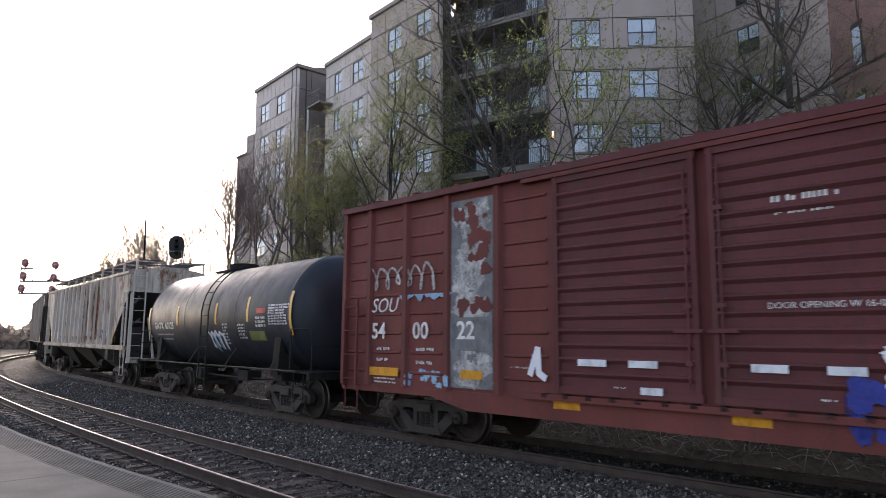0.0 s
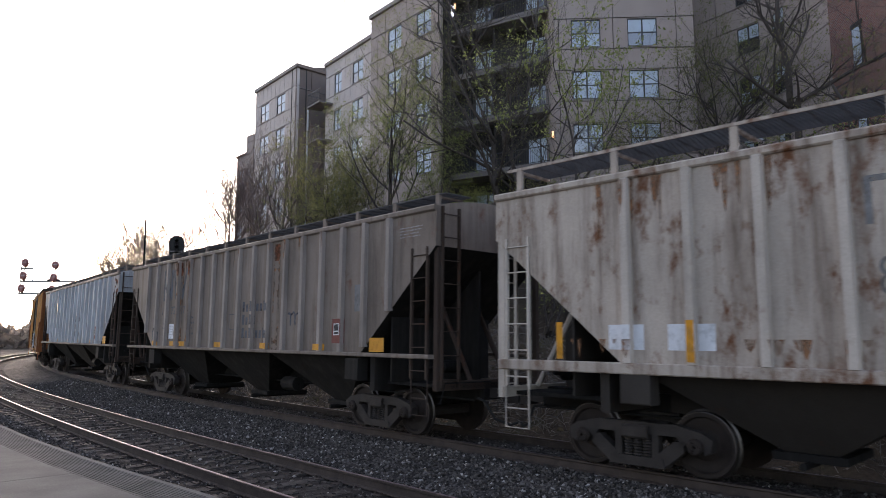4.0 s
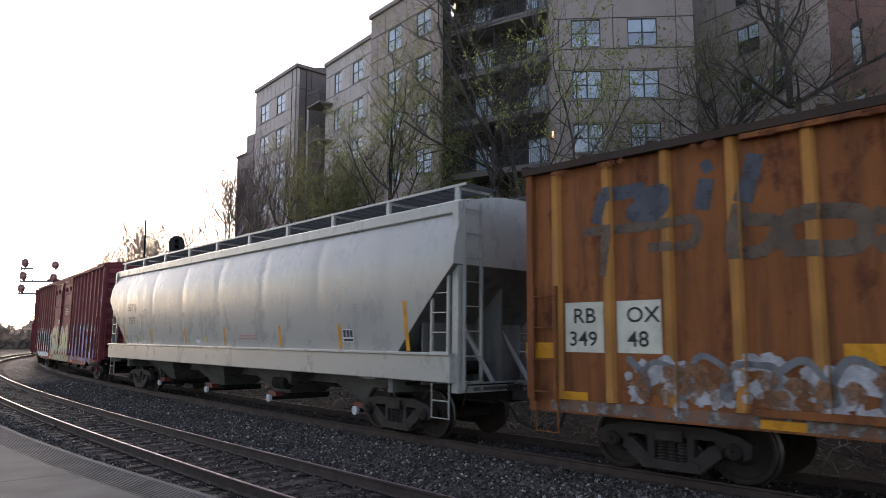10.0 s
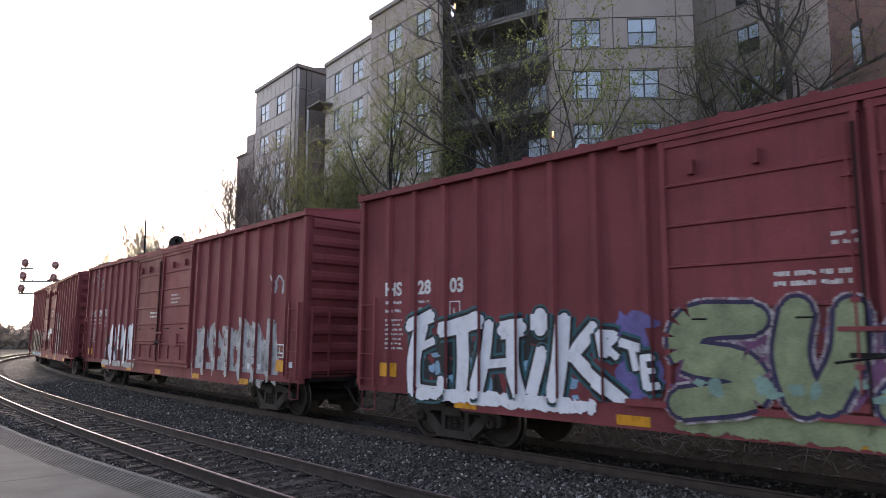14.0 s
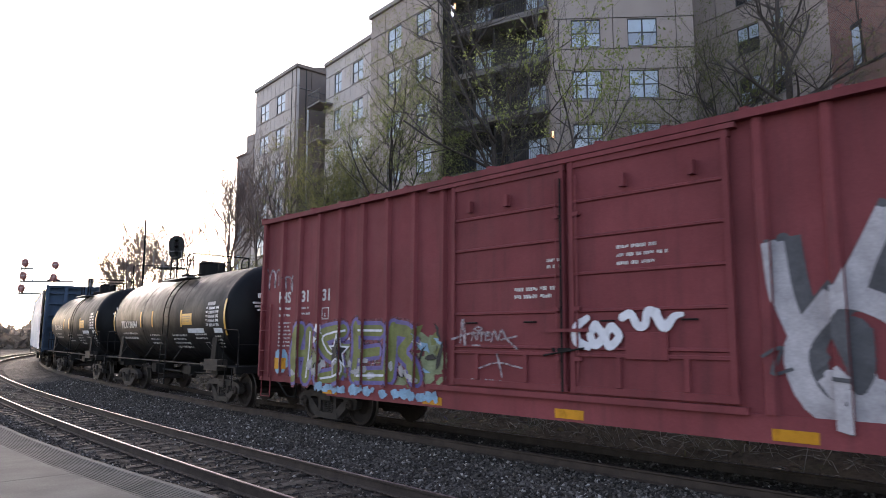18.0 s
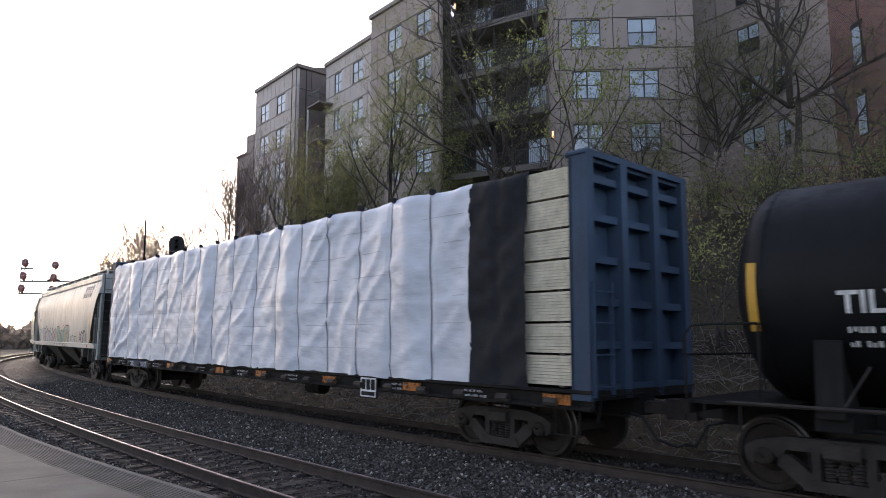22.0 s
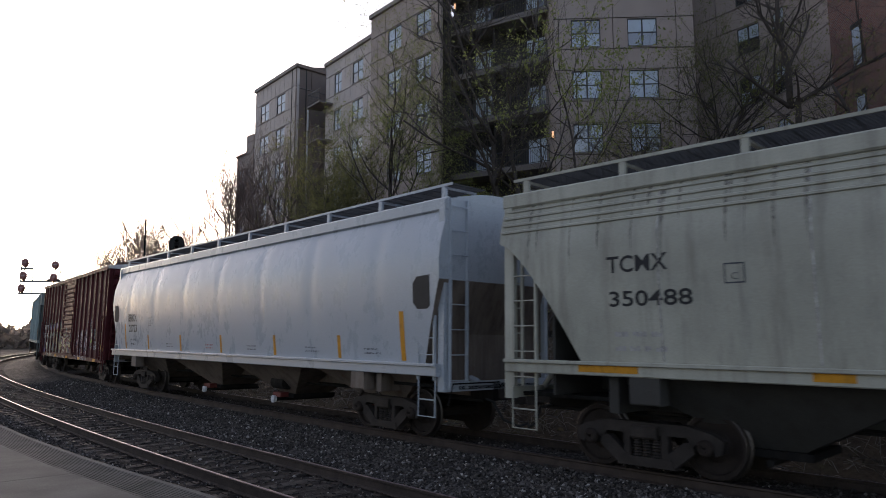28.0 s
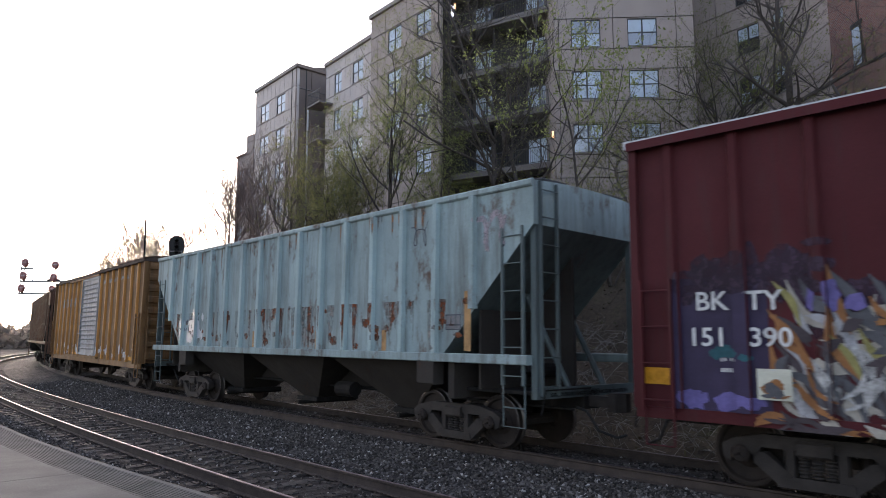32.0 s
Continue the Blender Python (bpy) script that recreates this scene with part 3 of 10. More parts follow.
def build_platform():
    TOP = 0.10
    p = empty("platform", "grey concrete station platform with a ribbed edge strip", "platform", kind="structure")
    stations = list(np.arange(-45, -9, 1.5)) + list(np.arange(-9, 15, 0.4)) + list(np.arange(15, 46, 1.5))
    wide = 0.56

    def strip(a, b, z0, z1, ss):
        m = Mesh()
        m.grid([[line(s, edge_at(s) + a, z0), line(s, edge_at(s) + a, z1), line(s, edge_at(s) + b, z1), line(s, edge_at(s) + b, z0)] for s in ss])
        return m
    part("edge_strip", strip(0, wide, -0.6, TOP, stations), "concrete_strip", p, "ribbed concrete warning strip")
    part("edge_nosing", strip(-0.03, 0.05, TOP - 0.07, TOP + 0.004, stations), "concrete", p, "worn pale concrete nosing")
    rib = Mesh()
    for k in range(11):
        o = 0.07 + k * 0.043
        rib.grid([[line(s, edge_at(s) + o, TOP), line(s, edge_at(s) + o + 0.004, TOP + 0.007), line(s, edge_at(s) + o + 0.018, TOP + 0.007), line(s, edge_at(s) + o + 0.022, TOP)] for s in stations])
    part("strip_ribs", rib, "concrete_strip", p)
    s = -45.0
    while s < 45:          # slabs with open joints
        for a, b in ((wide + 0.012, 3.4), (3.41, 8.0)):
            m = Mesh()
            ss = np.linspace(s + 0.006, s + 2.994, 7)
            m.grid([[line(q, edge_at(q) + a, -0.5), line(q, edge_at(q) + a, TOP + 0.004), line(q, edge_at(q) + b, TOP + 0.02), line(q, edge_at(q) + b, -0.5)] for q in ss])
            part("slab", m, "concrete", p)
        s += 3.0


build_ground()
build_ballast()
build_track("freight track of rusty rails on timber ties", 0.0, 0.0, 0.55, 1)
build_track("platform track with shiny rail heads on worn timber ties", NEAR, NEAR_Z, 0.52, 2)
build_platform()

# ---------------------------------------------------------------- apartment building
ROOF_Z = 26.25
FLOORS = [9.46, 12.85, 16.17, 19.46, 22.76]        # window sill heights, storey by storey
WIN_H = 1.77


def wall_run(house, p, q, z0, z1, wins, seams, mat, joints=(), thick=0.25, blinds=0.5, seed=0, glass="window_glass", pale=0.5):
    """A wall of panels from p to q (left to right as seen from the railway), with windows (u0, u1, lights) on every storey."""
    rng = np.random.default_rng(seed)
    L = math.hypot(q[0] - p[0], q[1] - p[1])
    ang = math.degrees(math.atan2(q[1] - p[1], q[0] - p[0]))
    base = pose(p[0], p[1], 0, 0, 0, ang)       # x along the wall, -y outwards
    rows = [z for z in FLOORS if z0 < z - 0.3 and z + WIN_H < z1]
    us = sorted({0.0, L, *[u for u in seams if 0 < u < L], *[u for w in wins for u in w[:2]]})
    zs = sorted({z0, z1, *[z for z in joints if z0 < z < z1], *rows, *[z + WIN_H for z in rows]})
    g = 0.022
    for i in range(len(us) - 1):
        run = None
        for j in range(len(zs) - 1):
            u0, u1, a, b = us[i], us[i + 1], zs[j], zs[j + 1]
            hole = any(w[0] - 0.01 < u0 and u1 < w[1] + 0.01 for w in wins) and any(abs(a - z) < 0.01 for z in rows)
            if hole:
                continue
            gl = g if u0 in seams else 0
            gr = g if u1 in seams else 0
            gb = g if a in joints else 0
            gt = g if b in joints else 0
            part("panel", Mesh().box(u0 + gl, u1 - gr, 0, thick, a + gb, b - gt), mat, house, at=base)
    # added dark sheet that stands in for the unlit rooms behind the windows
    part("room_shade_sheet", Mesh().box(0, L, 0.9, 1.0, z0, z1), "trim_and_shade_dark", house, at=base)
    for z in joints:
        if z0 < z < z1:
            part("drip_ledge", Mesh().box(0, L, -0.02, 0.0, z + g, z + g + 0.03), "trim_grey", house, at=base)
    for w in wins:
        u0, u1, lights = w
        for z in rows:
            f = Mesh()
            fw = 0.06
            f.box(u0, u1, 0.04, 0.12, z, z + fw).box(u0, u1, 0.04, 0.12, z + WIN_H - fw, z + WIN_H)
            f.box(u0, u0 + fw, 0.04, 0.12, z, z + WIN_H).box(u1 - fw, u1, 0.04, 0.12, z, z + WIN_H)
            f.box(u0, u1, 0.045, 0.11, z + WIN_H / 2 - 0.03, z + WIN_H / 2 + 0.03)
            for k in range(1, lights):
                x = u0 + (u1 - u0) * k / lights
                f.box(x - 0.045, x + 0.045, 0.042, 0.115, z, z + WIN_H)
            win = part("window", f, "frame_dark", house, at=base)
            part("window_sill", Mesh().box(u0 - 0.05, u1 + 0.05, -0.04, 0.12, z - 0.06, z), "trim_grey", win)
            for k in range(lights):
                a = u0 + (u1 - u0) * k / lights + (0.06 if k == 0 else 0.045)
                b = u0 + (u1 - u0) * (k + 1) / lights - (0.06 if k == lights - 1 else 0.045)
                for c, d in ((z + fw, z + WIN_H / 2 - 0.03), (z + WIN_H / 2 + 0.03, z + WIN_H - fw)):
                    t = rng.uniform(-0.004, 0.004)
                    part("pane", Mesh().face((a, 0.075 + t, c), (b, 0.075 - t, c), (b, 0.078 - t, d), (a, 0.078 + t, d)), "pane_sky_tint" if rng.random() < (pale + 0.3 if d > z + WIN_H * 0.7 else pale) else glass, win)
                if rng.random() < blinds:
                    drop = rng.choice([0.35, 0.5, 0.95])
                    part("blind", Mesh().box(a, b, 0.22, 0.24, z + WIN_H * (1 - drop), z + WIN_H - 0.02), "curtain", win)
    return base, L


def coping(house, p, q, z, mat="trim_grey", h=0.35, out=0.18):
    L = math.hypot(q[0] - p[0], q[1] - p[1])
    ang = math.degrees(math.atan2(q[1] - p[1], q[0] - p[0]))
    part("parapet", Mesh().box(-0.1, L + 0.1, -out, 0.5, z, z + h, 0.04), mat, house, at=pose(p[0], p[1], 0, 0, 0, ang))


def balconies(house, p, q, floors, depth=1.7):
    L = math.hypot(q[0] - p[0], q[1] - p[1])
    ang = math.degrees(math.atan2(q[1] - p[1], q[0] - p[0]))
    base = pose(p[0], p[1], 0, 0, 0, ang)
    # near-black back wall and divider: the recess's shade is put into their colour
    part("recess_wall", Mesh().box(0, L, depth, depth + 0.3, 8, ROOF_Z), "recess_shade", house, at=base)
    for k, z in enumerate(floors):
        b = part("balcony", Mesh().box(-0.12, L + 0.05, -0.1, depth, z - 0.34, z), "balcony_slab", house, "balcony slab with dark railing", at=base)
        part("slab_lip", Mesh().box(-0.15, L + 0.05, -0.14, -0.1, z - 0.16, z + 0.02), "balcony_slab", b)
        r = Mesh().box(0, L, -0.05, 0.0, z + 1.04, z + 1.09).box(0, L, -0.045, -0.005, z + 0.08, z + 0.12)
        n = int(L / 0.13)
        for i in range(n + 1):
            x = i * L / n
            r.box(x - 0.009, x + 0.009, -0.035, -0.017, z + 0.1, z + 1.05)
        for x in (0.03, L / 2, L - 0.03):
            r.box(x - 0.03, x + 0.03, -0.055, 0.005, z, z + 1.12)
        part("railing", r, "frame_dark", b)
        for a in (1.75, 5.75):
            w = 1.9
            f = Mesh().box(a, a + w, depth - 0.06, depth + 0.02, z + 2.1, z + 2.18)
            for x in (a, a + w / 2 - 0.04, a + w - 0.08):
                f.box(x, x + 0.08, depth - 0.06, depth + 0.02, z + 0.02, z + 2.15)
            part("balcony_door", f, "frame_dark", b)
            part("pane", Mesh().box(a + 0.06, a + w / 2, depth - 0.03, depth - 0.02, z + 0.05, z + 2.12), "pane_sky_tint", b)
            part("pane", Mesh().box(a + w / 2, a + w - 0.06, depth - 0.045, depth - 0.035, z + 0.05, z + 2.12), "pane_sky_tint" if k % 2 else "window_glass", b)
        if k == 3:       # cafe table and chairs on one balcony
            t = part("balcony_table", Mesh().lathe([(z + 0.68, 0.02), (z + 0.68, 0.33), (z + 0.71, 0.33), (z + 0.71, 0.02)], 14, "z", (6.3, 0.75, 0)).tube([(6.3, 0.75, z), (6.3, 0.75, z + 0.7)], 0.03, 6), "frame_dark", b)
            for x in (5.6, 7.05):
                part("balcony_chair", Mesh().box(x - 0.22, x + 0.22, 0.55, 0.98, z + 0.42, z + 0.46).box(x - 0.22, x + 0.22, 0.94, 0.98, z + 0.46, z + 0.92).box(x - 0.22, x - 0.18, 0.55, 0.98, z, z + 0.42).box(x + 0.18, x + 0.22, 0.55, 0.98, z, z + 0.42), "frame_dark", b)
    part("divider", Mesh().box(L * 0.49, L * 0.51, 0.3, depth, 9, ROOF_Z), "recess_shade", house, at=base)


def build_apartments():
    house = empty("apartment_building", "tall grey-brown apartment building with balconies and a brick base", "building")
    F0, F1 = (6.81, 40.0), (15.24, 39.5)
    E0, E1 = (-0.1, 46.0), (6.7, 41.75)
    D0, D1 = (-5.55, 50.35), (-0.22, 44.0)
    C0, C1 = (-10.4, 58.45), (-5.75, 52.5)
    B0, B1 = (-18.9, 66.6), (-13.3, 59.8)
    S0, S1 = (-13.3, 59.8), (-11.0, 61.8)
    W0, W1, W2 = (16.95, 43.8), (19.95, 39.6), (19.95, 33.5)
    J = [z - 0.14 for z in FLOORS] + [z + WIN_H + 0.06 for z in FLOORS]
    # front wall with paired windows
    wall_run(house, F0, F1, 9.3, ROOF_Z + 0.6, [(1.06, 2.84, 2), (4.47, 6.26, 2)], [0.3, 3.6, 7.4], "facade_tan", J, seed=1, blinds=0.6, pale=0.6)
    coping(house, F0, F1, ROOF_Z + 0.6)
    part("return_wall", Mesh().box(6.81, 7.06, 40.25, 44.2, 8, ROOF_Z + 0.6), "facade_tan", house)
    part("return_wall", Mesh().box(15.0, 15.24, 39.78, 43.7, 8, ROOF_Z + 0.6), "facade_shaded", house)
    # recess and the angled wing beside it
    wall_run(house, (15.24, 43.8), W0, 8.0, ROOF_Z, [(0.7, 1.6, 1)], [], "facade_shaded", J, seed=2)
    wall_run(house, W0, W1, 8.0, ROOF_Z, [(3.0, 4.45, 2)], [1.6], "facade_tan", J, seed=3, blinds=0.3)
    wall_run(house, (W1[0], W1[1] - 0.01), W2, 8.0, ROOF_Z, [(0.12, 1.6, 2)], [2.6, 4.3], "facade_tan", J, seed=4, blinds=0.3)
    part("brick_wing", Mesh().box(19.9, 26.0, 24.0, 33.48, 5, ROOF_Z), "brick_wall", house, "red brick wing")
    for z in (11.4, 14.8, 18.2, 21.6):
        for y in (31.25, 27.6):
            w = part("window", Mesh().box(19.85, 19.93, y - 0.36, y + 0.36, z - 0.06, z + 1.9), "frame_dark", house)
            part("pane", Mesh().box(19.835, 19.845, y - 0.3, y + 0.3, z, z + 0.9), "pane_sky_tint", w)
            part("pane", Mesh().box(19.835, 19.845, y - 0.3, y + 0.3, z + 0.96, z + 1.84), "pane_sky_tint", w)
            part("lintel", Mesh().box(19.86, 19.95, y - 0.45, y + 0.45, z + 1.91, z + 2.13), "trim_and_shade_dark", w)
    # balcony stack
    balconies(house, E0, E1, [9.4, 12.75, 16.38, 19.72, 23.0, 26.3])
    # the long side, stepping back bay by bay
    wall_run(house, D0, D1, 10.0, ROOF_Z, [(2.25, 3.92, 2), (5.69, 7.36, 2)], [0.9, 1.9, 4.5, 5.3, 7.7], "facade_tan", J, seed=5, pale=0.65)
    coping(house, D0, D1, ROOF_Z)
    part("return_wall", Mesh().box(-0.3, -0.06, 44.1, 48.5, 8, ROOF_Z), "facade_shaded", house)
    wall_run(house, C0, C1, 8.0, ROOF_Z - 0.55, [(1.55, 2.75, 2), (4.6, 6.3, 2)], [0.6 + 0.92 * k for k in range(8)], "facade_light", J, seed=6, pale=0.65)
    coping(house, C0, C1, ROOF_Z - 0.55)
    wall_run(house, S0, S1, 8.0, ROOF_Z, [], [1.5], "facade_shaded", [z + 1.6 for z in FLOORS], seed=7)
    coping(house, S0, S1, ROOF_Z, "trim_brown")
    wall_run(house, B0, B1, 8.0, ROOF_Z, [(1.2, 3.1, 2), (4.75, 6.55, 2)], [0.75 + 0.92 * k for k in range(9)], "facade_light", J, seed=8, blinds=0.4, pale=0.65)
    coping(house, B0, B1, ROOF_Z)
    # far end bays, lower
    wall_run(house, (-21.3, 72.0), (-20.25, 71.0), 8.0, 23.4, [], [], "facade_tan", J, seed=9)
    wall_run(house, (-24.7, 80.0), (-22.9, 78.0), 8.0, 23.0, [(0.6, 1.8, 2)], [], "facade_tan", J, seed=10)
    coping(house, (-24.7, 80.0), (-22.9, 78.0), 23.0, "trim_brown", h=0.25)
    # penthouse block seen between the bays
    part("penthouse", Mesh().box(-14.2, -8.0, 66.0, 74.0, 24.0, 28.75), "facade_shaded", house)
    # balconies in front of the bay beside the recess
    ang = math.degrees(math.atan2(C1[1] - C0[1], C1[0] - C0[0]))
    at = pose(C0[0], C0[1], 0, 0, 0, ang)
    for z in (12.1, 15.4, 18.7, 22.0):
        b = part("balcony", Mesh().box(-0.9, 1.4, -1.35, -0.02, z - 0.16, z), "balcony_slab", house, at=at)
        r = Mesh().box(-0.9, 1.4, -1.35, -1.31, z + 1.02, z + 1.08).box(-0.9, -0.86, -1.35, -0.02, z + 1.02, z + 1.08)
        for i in range(18):
            r.box(-0.9 + i * 0.13, -0.88 + i * 0.13, -1.34, -1.32, z, z + 1.05)
        part("railing", r, "frame_dark", b)
    part("corner_post", Mesh().box(-0.9, -0.78, -1.35, -1.23, 9.0, 21.7), "curtain", house, "pale corner post of the balconies", at=at)
    # brick base and the mass behind
    for p, q in ((F0, F1), (D0, D1), (E0, E1)):
        dx, dy = q[0] - p[0], q[1] - p[1]
        l = math.hypot(dx, dy)
        n = (-dy / l, dx / l)
        part("brick_base", Mesh().extrude([(p[0] - n[0] * 0.1, p[1] - n[1] * 0.1), (q[0] - n[0] * 0.1, q[1] - n[1] * 0.1), (q[0] + n[0] * 0.9, q[1] + n[1] * 0.9), (p[0] + n[0] * 0.9, p[1] + n[1] * 0.9)], 4.5, 9.28, "z"), "brick_wall", house, "red brick base wall")
    # dark filler block, coloured as the unlit inside of the house
    part("core", Mesh().extrude([(19.7, 45.5), (19.7, 60), (-2, 78), (-18, 92), (-21.5, 86), (-17.6, 69.0), (-10.6, 63.5), (-4.4, 54.0), (1.2, 48.7), (7.2, 45.5)], 5, ROOF_Z - 0.4, "z"), "trim_and_shade_dark", house)
    for x, y, z in ((6.6, 39.95, 13.94), (0.83, 45.3, 24.75)):
        lamp = part("wall_lamp", Mesh().box(x - 0.09, x + 0.09, y - 0.12, y, z - 0.25, z + 0.25), "frame_dark", house)
        part("lamp_glass", Mesh().box(x - 0.07, x + 0.07, y - 0.15, y - 0.125, z - 0.2, z + 0.2), "lamp_warm", lamp)
    # low brick terrace wall with a railing at the foot of the wing
    x, y = 13.6, 25.6
    part("terrace_wall", Mesh().box(x, x + 3.2, y, y + 0.3, 5.0, 7.95), "brick_wall", house, "low red brick terrace wall")
    r = Mesh().box(x, x + 3.2, y + 0.1, y + 0.16, 8.4, 8.46)
    for i in range(22):
        r.box(x + 0.1 + i * 0.14, x + 0.125 + i * 0.14, y + 0.11, y + 0.135, 7.95, 8.42)
    part("terrace_railing", r, "signal_back", house)
    return house


build_apartments()

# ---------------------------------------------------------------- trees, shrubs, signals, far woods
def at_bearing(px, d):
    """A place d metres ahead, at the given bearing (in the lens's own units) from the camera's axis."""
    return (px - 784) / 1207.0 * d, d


def land(x, y):
    s, o = offset_of(x, y)
    return ground_z(s, o)


def branch(m, leaves, p, d, length, r, level, rng, spec):
    """Grows one limb, with its twigs, into m; leaf places go into leaves."""
    n = 4 if level < 2 else 3
    pts = [p.copy()]
    q, dirv = p.copy(), d.normalized()
    for k in range(n):
        dirv = (dirv + Vector((rng.normal(0, spec["wob"]), rng.normal(0, spec["wob"]), rng.normal(0, spec["wob"]) + spec["up"] * (0.5 if level else 0.2)))).normalized()
        q = q + dirv * (length / n)
        pts.append(q.copy())
    r = max(r, spec.get("thin", 0.0))
    if level >= 2 and spec.get("fine") is not None:
        m = spec["fine"]
    m.tube(pts, r, (7, 5, 4, 3, 3)[min(level, 4)], max(r * 0.45, spec.get("thin", 0.0) * 0.7))
    if level >= spec["levels"]:
        if spec["leaf"]:
            for k in range(spec["per"]):
                t = rng.uniform(0.2, 1.0) * n
                i = min(n - 1, int(t))
                leaves.append(pts[i].lerp(pts[i + 1], t - i))
        return
    kids = spec["kids"][min(level, len(spec["kids"]) - 1)]
    for k in range(kids):
        t = (0.35 if level == 0 else 0.2) + (0.65 if level == 0 else 0.8) * (k + rng.uniform(0.2, 0.9)) / kids
        t = min(0.99, t) * n
        i = int(t)
        at = pts[i].lerp(pts[i + 1], t - i)
        side = Vector((rng.normal(), rng.normal(), rng.normal() * 0.4)).normalized()
        nd = (dirv * spec["along"] + side * 0.9 + Vector((0, 0, spec["up"]))).normalized()
        branch(m, leaves, at, nd, length * rng.uniform(0.42, 0.68), r * (1 - 0.5 * t / n) * 0.52, level + 1, rng, spec)


def tree(name, label, x, y, height, seed, leaf="leaf_spring", per=4, leaf_size=0.09, levels=4, kids=(8, 6, 5, 4), wob=0.14, up=0.25, along=0.6, lean=(0, 0), r=None, bark="bark", stems=1, z=None, category="tree", trunk_share=0.62, thin=0.0):
    rng = np.random.default_rng(seed)
    z = land(x, y) - 0.15 if z is None else z
    spec = dict(levels=levels, kids=kids, wob=wob, up=up, along=along, leaf=bool(leaf), per=per, thin=thin, fine=Mesh())
    t = empty(name, label, category)
    t.location = (x, y, z)
    leaves = []
    wood = Mesh()
    for k in range(stems):
        d = Vector((lean[0] + rng.normal(0, 0.12 if stems > 1 else 0.03), lean[1] + rng.normal(0, 0.12 if stems > 1 else 0.03), 1))
        branch(wood, leaves, Vector((rng.normal(0, 0.12) * (stems > 1), rng.normal(0, 0.12) * (stems > 1), 0)), d, height * trunk_share * (rng.uniform(0.8, 1.05) if stems > 1 else 1), r or height * 0.014, 0, rng, spec)
    part("trunk", quick("trunk", wood, bark, True), "", t)
    part("twig_mass", quick("twig_mass", spec["fine"], bark), "", t)
    if leaf:
        lm = Mesh()
        for p in leaves:
            for k in range(2):
                c = p + Vector(rng.normal(0, 0.07, 3))
                a, b = Vector(rng.normal(0, 1, 3)).normalized(), Vector(rng.normal(0, 1, 3)).normalized()
                sz = leaf_size * rng.uniform(0.5, 1.2)
                lm.face(tuple(c - a * sz), tuple(c + b * sz * 0.45), tuple(c + a * sz), tuple(c - b * sz * 0.45))
        part("crown", quick("crown", lm, leaf), "", t)
    return t


def limbed(name, label, x, y, seed, limbs, leaf="", per=1, leaf_size=0.085, kids=(6, 6, 5, 4), wob=0.14, up=0.2, bark="bark", levels=4, along=0.6):
    """A tree of given main limbs: (start, direction, length, radius, level) in metres from its foot."""
    rng = np.random.default_rng(seed)
    spec = dict(levels=levels, kids=kids, wob=wob, up=up, along=along, leaf=bool(leaf), per=per, fine=Mesh())
    t = empty(name, label, "tree")
    t.location = (x, y, land(x, y) - 0.15)
    wood, leaves = Mesh(), []
    for p, d, l, r, lev in limbs:
        branch(wood, leaves, Vector(p), Vector(d), l, r, lev, rng, spec)
    part("trunk", quick("trunk", wood, bark, True), "", t)
    part("twig_mass", quick("twig_mass", spec["fine"], bark), "", t)
    if leaf:
        lm = Mesh()
        for p in leaves:
            c = p + Vector(rng.normal(0, 0.07, 3))
            a, b = Vector(rng.normal(0, 1, 3)).normalized(), Vector(rng.normal(0, 1, 3)).normalized()
            sz = leaf_size * rng.uniform(0.5, 1.2)
            lm.face(tuple(c - a * sz), tuple(c + b * sz * 0.45), tuple(c + a * sz), tuple(c - b * sz * 0.45))
        part("crown", quick("crown", lm, leaf), "", t)
    return t


